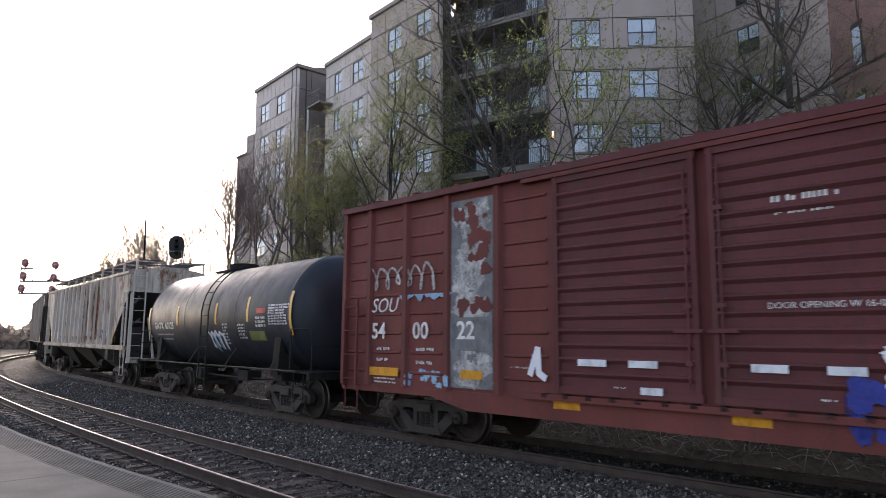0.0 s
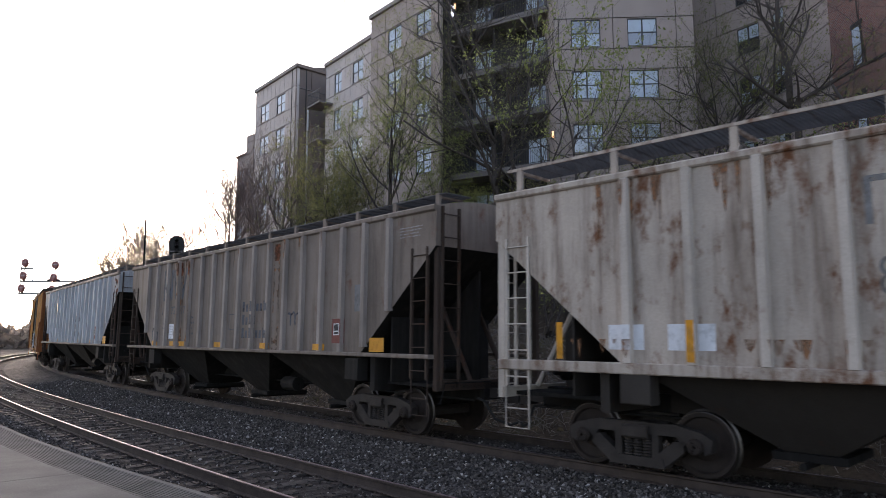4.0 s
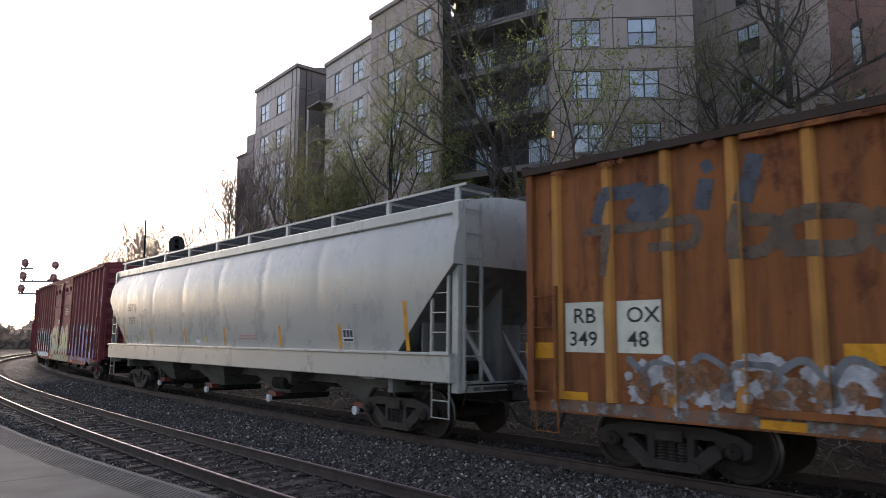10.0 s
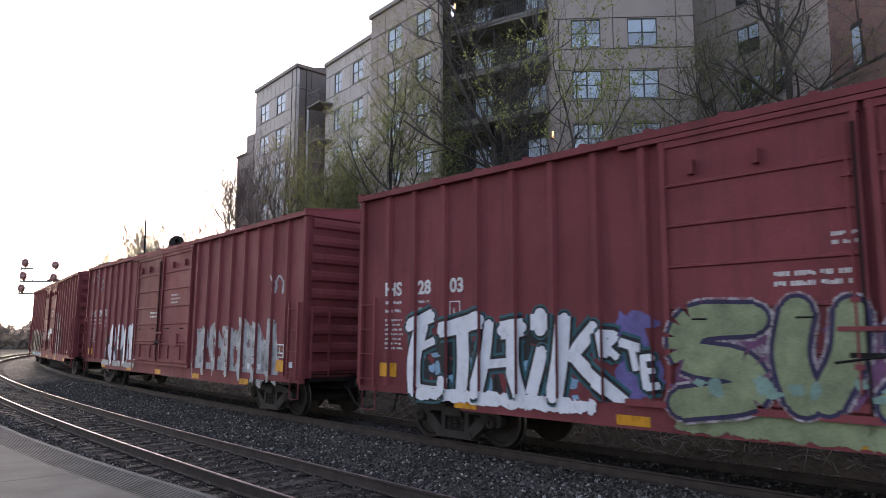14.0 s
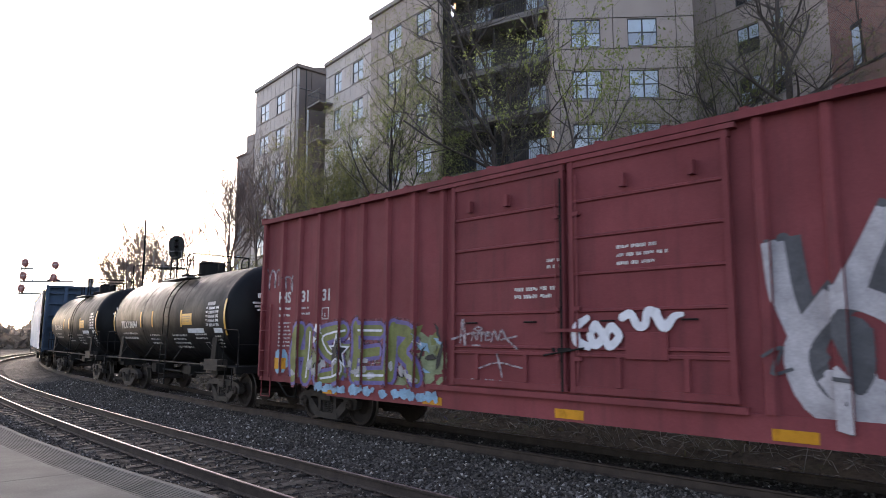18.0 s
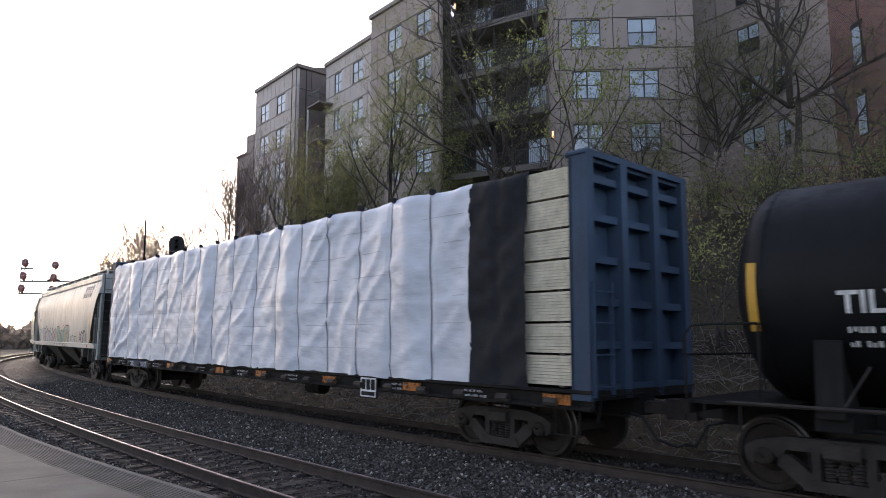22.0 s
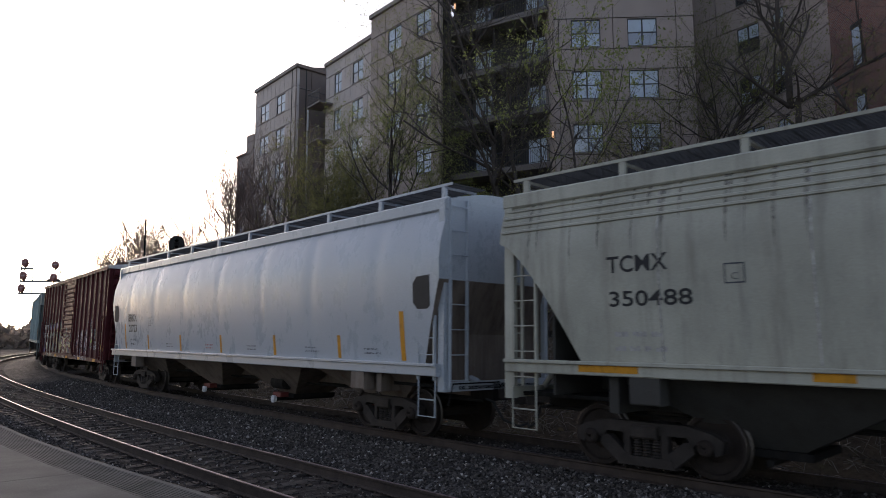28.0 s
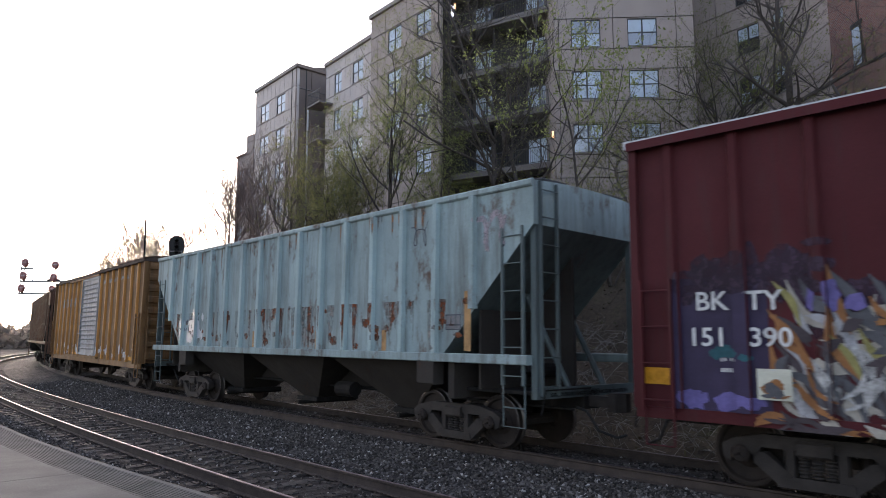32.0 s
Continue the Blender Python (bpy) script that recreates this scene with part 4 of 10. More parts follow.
def plant_trees():
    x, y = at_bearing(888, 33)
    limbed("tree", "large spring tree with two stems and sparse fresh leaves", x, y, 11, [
        ((0, 0, 0), (-0.03, 0, 1), 8.5, 0.216, 0), ((1.05, 0.144, 0), (0.0, 0, 1), 8.0, 0.173, 0), ((-0.2, 0, 6.2), (-0.62, 0.1, 0.8), 7.0, 0.101, 1), ((-0.2, 0, 7.6), (-0.45, -0.1, 0.9), 7.0, 0.094, 1),
        ((-0.2, 0, 8.2), (-0.1, 0.072, 1), 6.5, 0.101, 1), ((1.05, 0.2, 7.5), (0.25, 0, 1), 6.5, 0.094, 1), ((1.05, 0.2, 6.5), (0.45, 0.1, 0.8), 4.5, 0.072, 1), ((1.2, 0.2, 6.6), (0.85, -0.1, 0.35), 4.6, 0.050, 2)],
        "leaf_spring", 3, 0.04, kids=(7, 7, 6, 4), up=0.22)
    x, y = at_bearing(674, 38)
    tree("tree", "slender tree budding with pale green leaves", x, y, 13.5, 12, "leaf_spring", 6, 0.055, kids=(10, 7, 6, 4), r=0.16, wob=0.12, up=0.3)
    x, y = at_bearing(594, 41)
    tree("tree", "airy tree with sparse olive young leaves", x, y, 10.8, 13, "leaf_olive", 6, 0.06, kids=(10, 7, 5, 4), stems=2, r=0.10, wob=0.14, up=0.2)
    x, y = at_bearing(480, 50)
    tree("tree", "bare grey tree with fine upright twigs", x, y, 15, 14, "leaf_brown", 1, 0.03, kids=(9, 7, 5, 3), stems=2, r=0.13, up=0.35, levels=4, bark="bark_pink")
    x, y = at_bearing(528, 47)
    tree("tree", "bare grey tree with fine upright twigs", x, y, 10.5, 24, "leaf_olive", 1, 0.06, kids=(9, 7, 5, 3), stems=2, r=0.11, up=0.35)
    x, y = at_bearing(448, 54)
    tree("tree", "bare grey tree with fine upright twigs", x, y, 14, 34, "leaf_brown", 1, 0.03, kids=(8, 6, 5, 3), stems=2, r=0.11, up=0.35, bark="bark_pink")
    x, y = at_bearing(398, 56)
    tree("tree", "bare thin tree against the bright sky", x, y, 11.8, 15, "leaf_brown", 1, 0.05, kids=(10, 7, 5, 2), r=0.16, up=0.4, lean=(-0.02, 0), thin=0.017, bark="bark_pink")
    x, y = at_bearing(366, 60)
    tree("sapling", "bare spindly sapling against the bright sky", x, y, 9.0, 16, "leaf_brown", 1, 0.05, kids=(7, 4, 3), levels=3, r=0.1, up=0.4, lean=(-0.06, 0), thin=0.018, bark="bark_pink")
    x, y = at_bearing(412, 55)
    tree("tree", "bare thin tree beside the end of the apartments", x, y, 12.5, 66, "leaf_brown", 1, 0.05, kids=(9, 6, 5, 2), r=0.14, up=0.4, thin=0.016, bark="bark_pink")
    x, y = at_bearing(1416, 27.5)
    limbed("tree", "large bare tree with a forked trunk and spreading limbs", x, y, 17, [
        ((0, 0, 0), (0.02, 0, 1), 4.8, 0.26, 3), ((0.08, 0, 4.6), (-0.02, 0, 1), 6.5, 0.15, 1), ((0.08, 0, 4.5), (-0.75, 0.1, 0.75), 3.4, 0.10, 1), ((0.1, 0, 4.5), (0.85, -0.1, 0.6), 5.0, 0.11, 1), ((0.05, 0, 7.0), (-0.6, 0, 0.8), 4.0, 0.08, 1), ((0.05, 0, 6.0), (0.5, 0.2, 0.8), 4.0, 0.08, 1)],
        kids=(6, 6, 5, 4), wob=0.13, up=0.12)
    x, y = at_bearing(1268, 33)
    tree("tree", "tree grown over with dark olive foliage", x, y, 12.5, 18, "leaf_mid", 3, 0.06, kids=(12, 6, 5, 3), stems=2, r=0.13, wob=0.16, up=0.22, along=0.5)
    x, y = at_bearing(1140, 31)
    tree("tree", "small bare tree with tangled reddish twigs", x, y, 9.0, 19, "leaf_olive", 1, 0.06, kids=(9, 7, 6, 4), stems=2, r=0.09, wob=0.2, up=0.15)
    x, y = at_bearing(1028, 28)
    tree("sapling", "young tree with bright green spring leaves", x, y, 11.6, 20, "leaf_spring", 8, 0.085, kids=(9, 6, 5), levels=3, r=0.08, wob=0.14, up=0.3, lean=(-0.03, 0))
    x, y = at_bearing(1530, 26)
    tree("tree", "bare tree with dark tangled branches by the brick wing", x, y, 8.0, 21, "leaf_olive", 1, 0.06, kids=(8, 6, 5, 4), r=0.12, wob=0.2, up=0.15)
    x, y = at_bearing(768, 35)
    tree("tree", "young tree thick with fresh green leaves", x, y, 8.2, 25, "leaf_spring", 4, 0.055, kids=(9, 7, 5, 3), stems=2, r=0.08, wob=0.15, up=0.25)
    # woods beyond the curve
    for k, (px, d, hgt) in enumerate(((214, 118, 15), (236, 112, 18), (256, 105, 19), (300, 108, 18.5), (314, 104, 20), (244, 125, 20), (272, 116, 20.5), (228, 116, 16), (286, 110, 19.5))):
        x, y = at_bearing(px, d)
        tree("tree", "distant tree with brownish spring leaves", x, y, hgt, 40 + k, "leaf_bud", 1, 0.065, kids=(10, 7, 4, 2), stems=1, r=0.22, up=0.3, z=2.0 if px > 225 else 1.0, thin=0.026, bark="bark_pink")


def shrubs():
    rng = np.random.default_rng(77)
    kinds = [("leaf_olive", "olive-leaved shrub on the bank"), ("leaf_spring", "shrub with pale green spring leaves on the bank"), ("", "bare twiggy shrub on the bank")]
    protos = []
    for k in range(6):
        mat, label = kinds[k % 3]
        p = tree("shrub", label, 0, 0, rng.uniform(2.4, 4.4), 100 + k, mat, 1, 0.06, levels=3, kids=(6, 5, 5), stems=4, r=0.045, wob=0.2, up=0.2, along=0.5, z=-60.0, category="shrub", trunk_share=0.75)
        p["group"] = "shrubs on the bank"
        protos.append(p)
    spots = []
    for s in np.arange(-16, 44, 1.9):
        for o in (-8.5, -12.0, -15.5):
            if o > -11 and rng.random() < 0.5:
                continue
            spots.append((s + rng.uniform(-0.6, 0.6), o + rng.uniform(-1.3, 1.3)))
    used = [False] * 6
    for s, o in spots:
        k = int(rng.integers(0, 6))
        x, y, _ = line(s, o)
        m = pose(x, y, land(x, y) - 0.1, 0, 0, rng.uniform(0, 360))
        if not used[k]:
            protos[k].matrix_basis = m
            used[k] = True
        else:
            c = copy_thing(protos[k], m)
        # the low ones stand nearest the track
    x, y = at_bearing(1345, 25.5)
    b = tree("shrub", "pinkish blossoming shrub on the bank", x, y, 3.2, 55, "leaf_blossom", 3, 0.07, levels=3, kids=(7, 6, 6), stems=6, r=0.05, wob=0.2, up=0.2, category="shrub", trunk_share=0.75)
    # dead stems and vines at the foot of the bank
    m = Mesh()
    for k in range(6500):
        s, o = rng.uniform(-14, 34), rng.uniform(-8.0, -2.9)
        x, y, _ = line(s, o)
        z = land(x, y)
        p = Vector((x, y, z - 0.02))
        d = Vector((rng.normal(), rng.normal(), abs(rng.normal()) * 0.7 + 0.15)).normalized()
        l = rng.uniform(0.25, 1.0)
        q = p + d * l * 0.6
        m.tube([p, q, q + (d + Vector((rng.normal(0, 0.5), rng.normal(0, 0.5), -0.5))).normalized() * l * 0.5], rng.uniform(0.004, 0.011), 3)
    tagged(new("dry_brush", quick("dry_brush", m, "bark_pale")), "dead stems and vines at the foot of the bank", "brush", kind="stuff")
    lm = Mesh()
    for k in range(9000):
        s, o = rng.uniform(-14, 34), rng.uniform(-16.0, -2.7)
        x, y, _ = line(s, o)
        c = Vector((x, y, land(x, y) + rng.uniform(0.02, 0.25)))
        a, b = Vector(rng.normal(0, 1, 3)).normalized(), Vector(rng.normal(0, 1, 3)).normalized()
        sz = rng.uniform(0.03, 0.09)
        lm.face(tuple(c - a * sz), tuple(c + b * sz * 0.6), tuple(c + a * sz), tuple(c - b * sz * 0.6))
    tagged(new("ground_cover", quick("ground_cover", lm, "leaf_dead")), "fallen leaves and low weeds on the bank", "ground cover", kind="stuff")
    # litter by the far rail
    for k, (s, o, mat, label) in enumerate(((3.3, -3.2, "spray_violet", "crumpled violet plastic bag on the ground"), (-5.6, -6.0, "white_patch", "white scrap of litter on the bank"), (-6.6, -6.3, "white_patch", "white scrap of litter on the bank"), (2.4, -3.4, "spray_grey", "grey scrap of litter on the ground"))):
        x, y, _ = line(s, o)
        r2 = np.random.default_rng(k)
        g = Mesh()
        pts = [[(i * 0.09 + r2.normal(0, 0.02), j * 0.08 + r2.normal(0, 0.02), abs(r2.normal(0, 0.06))) for j in range(5)] for i in range(5)]
        g.grid(pts)
        ob = new("litter", g.data("litter", mat))
        ob.location = (x, y, land(x, y) + 0.02)
        tagged(ob, label, "litter")


def signal_head(parent, x, y, z, r, tall, mat, face=1):
    """A round-topped backing plate with a lamp hood on each light."""
    pts = [(r * math.cos(a), tall / 2 - r + r * math.sin(a)) for a in np.linspace(0, math.pi, 12)] + [(r * math.cos(a), -tall / 2 + r + r * math.sin(a)) for a in np.linspace(math.pi, 2 * math.pi, 12)]
    m = Mesh().extrude(pts, -0.02, 0.02, "y")
    h = part("signal_head", m, mat, parent, at=pose(x, y, z, 0, 0, 25))
    return h


def build_signals():
    # cantilever over both tracks, beyond the curve
    g = empty("signal_gantry", "steel signal gantry carrying six backs of signal heads", "signal")
    def pt(px, py, d=70.0):
        v = (441 - py) / 1207.0
        return ((px - 784) / 1207.0 * d, d, EYE_Z + d * (v * 0.99216 + 0.12498) / (0.99216 - v * 0.12498))
    for py, a, b in ((476, 35, 56), (496, 84, 105), (498, 35, 130), (520, 33, 160)):
        p, q = pt(a, py), pt(b, py)
        part("beam", Mesh().box(p[0], q[0], 69.9, 70.1, p[2] - 0.10, p[2] + 0.10), "signal_grey", g)
    for px, pys in ((44, (466, 489, 511)), (98, (470, 492, 513))):
        for py in pys:
            p = pt(px - (466 - py) * -0.08, py)
            head = Mesh().lathe([(-0.3, 0.03), (-0.3, 0.30), (-0.1, 0.33), (0.12, 0.33), (0.2, 0.25), (0.2, 0.03)], 18, "y")
            head.v = [(a * 0.85, b, c * 1.3) for a, b, c in head.v]
            h = part("signal_head", head, "signal_back", g, at=pose(p[0], 69.8, p[2]))
            part("band", Mesh().box(-0.3, 0.3, -0.33, -0.3, 0.02, 0.07), "signal_pale", h)
            part("bracket", Mesh().box(-0.04, 0.04, -0.05, 0.05, -0.62, -0.3), "signal_grey", h)
    p, q = pt(35, 476), pt(35, 520)
    for px in (35, 56, 84, 105):
        p, q = pt(px, 477), pt(px, 519)
        part("hanger", Mesh().box(p[0] - 0.025, p[0] + 0.025, 69.97, 70.03, q[2], p[2] + 0.55), "signal_grey", g)
    p = pt(160, 520)
    part("mast", Mesh().box(p[0] - 0.2, p[0] + 0.2, 69.8, 70.2, -0.5, p[2] + 1.6), "signal_grey", g)
    # single-head signal with a lattice mast beside the freight track
    m = empty("signal_mast", "black signal head on a grey lattice mast with a platform", "signal")
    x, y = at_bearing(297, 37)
    base = land(x, y)
    mast = Mesh()
    for sx in (-0.22, 0.22):
        for sy in (-0.22, 0.22):
            mast.tube([(x + sx, y + sy, base - 0.2), (x + sx, y + sy, 6.2)], 0.03, 5)
    zz = base
    k = 0
    while zz < 5.8:
        sg = 1 if k % 2 else -1
        mast.tube([(x - 0.22 * sg, y - 0.22, zz), (x + 0.22 * sg, y - 0.22, zz + 0.45)], 0.014, 4)
        mast.tube([(x - 0.22, y - 0.22 * sg, zz), (x - 0.22, y + 0.22 * sg, zz + 0.45)], 0.014, 4)
        zz += 0.45
        k += 1
    part("mast", mast, "signal_grey", m)
    part("platform", Mesh().box(x - 0.6, x + 0.9, y - 0.6, y + 0.5, 5.55, 5.6), "roof_grate", m)
    r = Mesh()
    for a, b in ((-0.6, -0.6), (0.9, -0.6), (-0.6, 0.5), (0.9, 0.5)):
        r.tube([(x + a, y + b, 5.58), (x + a, y + b, 6.5)], 0.02, 5)
    r.tube([(x - 0.6, y - 0.6, 6.45), (x + 0.9, y - 0.6, 6.45)], 0.02, 5).tube([(x - 0.6, y + 0.5, 6.45), (x + 0.9, y + 0.5, 6.45)], 0.02, 5)
    part("railing", r, "signal_grey", m)
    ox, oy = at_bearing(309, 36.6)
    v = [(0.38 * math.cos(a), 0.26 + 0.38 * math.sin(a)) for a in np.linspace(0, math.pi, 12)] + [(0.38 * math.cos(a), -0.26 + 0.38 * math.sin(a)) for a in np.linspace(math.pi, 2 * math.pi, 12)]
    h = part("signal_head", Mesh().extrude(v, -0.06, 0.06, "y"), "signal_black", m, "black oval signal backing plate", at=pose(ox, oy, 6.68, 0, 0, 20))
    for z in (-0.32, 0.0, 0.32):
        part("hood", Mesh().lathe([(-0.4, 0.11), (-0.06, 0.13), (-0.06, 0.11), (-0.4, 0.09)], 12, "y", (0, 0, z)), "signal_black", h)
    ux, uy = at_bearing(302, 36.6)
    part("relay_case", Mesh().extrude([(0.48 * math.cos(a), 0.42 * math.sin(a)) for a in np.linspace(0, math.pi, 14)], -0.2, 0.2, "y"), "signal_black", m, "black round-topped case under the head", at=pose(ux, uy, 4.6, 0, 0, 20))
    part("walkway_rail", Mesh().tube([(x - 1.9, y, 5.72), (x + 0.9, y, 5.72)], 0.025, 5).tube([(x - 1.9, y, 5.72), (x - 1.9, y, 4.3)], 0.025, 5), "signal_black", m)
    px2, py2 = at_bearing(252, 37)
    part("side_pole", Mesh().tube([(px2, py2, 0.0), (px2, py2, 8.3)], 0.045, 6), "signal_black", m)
    part("head_post", Mesh().tube([(ox, oy + 0.1, 5.55), (ox, oy + 0.1, 6.4)], 0.05, 6), "signal_grey", m)


def far_woods():
    rng = np.random.default_rng(5)
    m = Mesh()
    for k in range(16000):
        a = rng.uniform(math.radians(-50), math.radians(-18))
        d = rng.uniform(150, 240)
        x, y = d * math.sin(a), d * math.cos(a)
        top = 4.5 + 2.8 * noise.noise((a * 22, 0, 0)) + (1.4 if a < -0.56 else 0) - 0.012 * (d - 150)
        z = -0.5 + rng.random() ** 0.7 * max(1.5, top)
        c = Vector((x, y, z))
        u, w = Vector(rng.normal(0, 1, 3)).normalized(), Vector(rng.normal(0, 1, 3)).normalized()
        sz = rng.uniform(0.5, 1.3)
        m.face(tuple(c - u * sz), tuple(c + w * sz * 0.6), tuple(c + u * sz), tuple(c - w * sz * 0.6))
    tagged(new("far_woods", quick("far_woods", m, "leaf_far_hazed")), "low dark woods on the horizon", "woods", kind="stuff")


plant_trees(), shrubs(), build_signals(), far_woods()

# ---------------------------------------------------------------- lettering and paint on surfaces
class Surface:
    """The side of a car: its depth y at a place, and the edges at which it steps."""

    def __init__(self, smooth, posts=(), proud=0.0, zcuts=()):
        self.smooth, self.posts, self.proud, self.zcuts = smooth, posts, proud, zcuts

    def cuts(self):
        return [e for p in self.posts for e in p]

    def step(self, x):
        return self.proud if any(a < x < b for a, b in self.posts) else 0.0


def deco(parent, name, polys, x0, z0, mat, surf, lift=0.004, label="", wx=1.0, wz=1.0, layer=0.00007):
    """Paint on a car's side: flat polygons (a to the reader's right, b up) laid on the surface from (x0, z0)."""
    bm = bmesh.new()
    order = bm.faces.layers.int.new("order")
    for i, p in enumerate(polys):
        f = bm.faces.new([bm.verts.new((x0 - a * wx, 0, z0 + b * wz)) for a, b in p])
        f[order] = i % 40
    xs = [v.co.x for v in bm.verts]
    zs = [v.co.z for v in bm.verts]
    for c in surf.cuts():
        if min(xs) < c < max(xs):
            bmesh.ops.bisect_plane(bm, geom=bm.verts[:] + bm.edges[:] + bm.faces[:], plane_co=(c, 0, 0), plane_no=(1, 0, 0))
    for c in surf.zcuts:
        if min(zs) < c < max(zs):
            bmesh.ops.bisect_plane(bm, geom=bm.verts[:] + bm.edges[:] + bm.faces[:], plane_co=(0, 0, c), plane_no=(0, 0, 1))
    m = Mesh()
    for f in bm.faces:
        st = surf.step(f.calc_center_median().x) + lift + f[order] * layer
        m.face(*[(v.co.x, surf.smooth(v.co.z) + st, v.co.z) for v in f.verts])
    bm.free()
    me = bpy.data.meshes.new(name)
    me.from_pydata(m.v, [], m.f)
    me.materials.append(MATS[mat])
    return part(name, me, "", parent, label)


def words(parent, word, x0, z0, height, mat, surf, wide=1.0, bold=0.0, shear=0.0, lift=0.004, name="lettering"):
    return deco(parent, name, text_polys(word, bold, shear), x0, z0, mat, surf, lift, "", height * wide, height, 0.0)


def rect(parent, name, x0, x1, z0, z1, mat, surf, lift=0.004, label=""):
    """A painted or stuck-on plate; x0 is the reader's left."""
    return deco(parent, name, [[(0, 0), (x0 - x1, 0), (x0 - x1, z1 - z0), (0, z1 - z0)]], x0, z0, mat, surf, lift, label)


def bars(parent, x0, z0, width, rows, mat, surf, h=0.05, gap=0.04, seed=0, name="small_print"):
    """Lines of print too small to read: plain bars."""
    rng = np.random.default_rng(seed + int(abs(x0 * 100)) + int(z0 * 10))
    polys = []
    cw = max(0.022, h * 0.62)
    for r in range(rows):
        b = -r * (h + gap)
        a = 0.0
        end = width * rng.uniform(0.75, 1.0)
        left = int(rng.integers(2, 6))
        while a + cw < end:
            w = cw * rng.uniform(0.65, 1.0)
            lo, hi = (0.0, 1.0) if rng.random() < 0.7 else ((0.0, 0.72) if rng.random() < 0.5 else (0.25, 1.0))
            polys.append([(a, b + h * lo), (a + w, b + h * lo), (a + w, b + h * hi), (a, b + h * hi)])
            left -= 1
            a += cw * 1.28
            if left == 0:
                a += cw * 1.3
                left = int(rng.integers(2, 7))
    return deco(parent, name, polys, x0, z0, mat, surf)


def ribbon(pts, w):
    """A brush stroke through points as quads."""
    out = []
    for (x0, y0), (x1, y1) in zip(pts, pts[1:]):
        d = math.hypot(x1 - x0, y1 - y0) or 1
        nx, ny = -(y1 - y0) / d * w / 2, (x1 - x0) / d * w / 2
        ex, ey = (x1 - x0) / d * w * 0.25, (y1 - y0) / d * w * 0.25
        out.append([(x0 - nx - ex, y0 - ny - ey), (x1 - nx + ex, y1 - ny + ey), (x1 + nx + ex, y1 + ny + ey), (x0 + nx - ex, y0 + ny - ey)])
    return out


def blob(cx, cy, rx, ry, rng, n=11, rough=0.35):
    return [(cx + rx * math.cos(a) * k, cy + ry * math.sin(a) * k) for a, k in
            [(2 * math.pi * i / n, 1 + rough * rng.uniform(-1, 1)) for i in range(n)]]


def scrawl(parent, x0, z0, width, height, mat, surf, seed, w=0.07, letters=4, lift=0.006, name="graffiti_tag"):
    """A quick one-line tag: a running loop of the can that spells nothing."""
    rng = np.random.default_rng(seed)
    pts = []
    n = letters * 5
    for k in range(n + 1):
        t = k / n
        a = 2 * math.pi * letters * t * 0.95 + rng.uniform(-0.5, 0.5)
        tall = 0.25 + 0.25 * abs(math.sin(3.1 * t * letters + seed))
        pts.append((width * t + 0.34 * width / letters * math.sin(a), height * (0.5 + tall * math.cos(a) + rng.uniform(-0.08, 0.08)), w * rng.uniform(0.7, 1.15)))
    return deco(parent, name, swept(pts, 0.0), x0, z0, mat, surf, lift)


def split(tris):
    """Each triangle cut in four, so that a sprayed letter can bend."""
    out = []
    for a, b, c in tris:
        ab, bc, ca = [((p[0] + q[0]) / 2, (p[1] + q[1]) / 2) for p, q in ((a, b), (b, c), (c, a))]
        out += [[a, ab, ca], [ab, b, bc], [ca, bc, c], [ab, bc, ca]]
    return out


def piece(parent, word, x0, z0, width, height, surf, fill, outline, inner=None, seed=0, back=None, lift=0.006, fat=(0.075, 0.015)):
    """A large sprayed word: backing cloud, outline, fill and highlights, with jumbled heavy letters."""
    rng = np.random.default_rng(seed)
    if back:
        polys = [blob(width * (i + 0.5) / 7, height * rng.uniform(0.35, 0.6), width / 7, height * rng.uniform(0.45, 0.62), rng) for i in range(7)]
        deco(parent, "graffiti_cloud", polys, x0, z0, back, surf, lift)
    n = len(word)
    step = width / n
    shades = [(outline, fat[0], 0.002), (fill, fat[1], 0.004)]
    jit = [(rng.uniform(-0.06, 0.06), rng.uniform(-0.09, 0.07), rng.uniform(0.9, 1.2), rng.uniform(-0.25, 0.25)) for _ in word]
    for mat, bold, up in shades:
        polys = []
        for k, ch in enumerate(word):
            dx, dz, sc, tilt = jit[k]
            t = text_polys(ch, bold)
            w = max(p[0] for q in t for p in q)
            grow = 1.17 if up == 0.002 else 1.0
            for q in split(split(t)):
                pts = []
                for a, b in q:
                    a, b = 0.5 + (a / w - 0.5) * grow, 0.5 + (b - 0.5) * grow
                    a, b = a + 0.10 * math.sin(b * 5.0 + k * 2.1 + seed), b + 0.07 * math.sin(a * 6.0 + k * 1.3 + seed)
                    pts.append((k * step + step * (dx + 0.04) + a * step * 1.02 + tilt * 0.5 * b * step, (b * sc + dz) * height))
                polys.append(pts)
        deco(parent, "graffiti_" + ("outline" if up == 0.002 else "fill"), polys, x0, z0, mat, surf, lift + up, layer=0.0)
    if inner:
        polys = [blob(rng.uniform(0, width), rng.uniform(0.1, 0.95) * height, rng.uniform(0.06, 0.16), rng.uniform(0.05, 0.14), rng) for _ in range(int(width * 6))]
        deco(parent, "graffiti_dabs", polys, x0, z0, inner, surf, lift + 0.006)


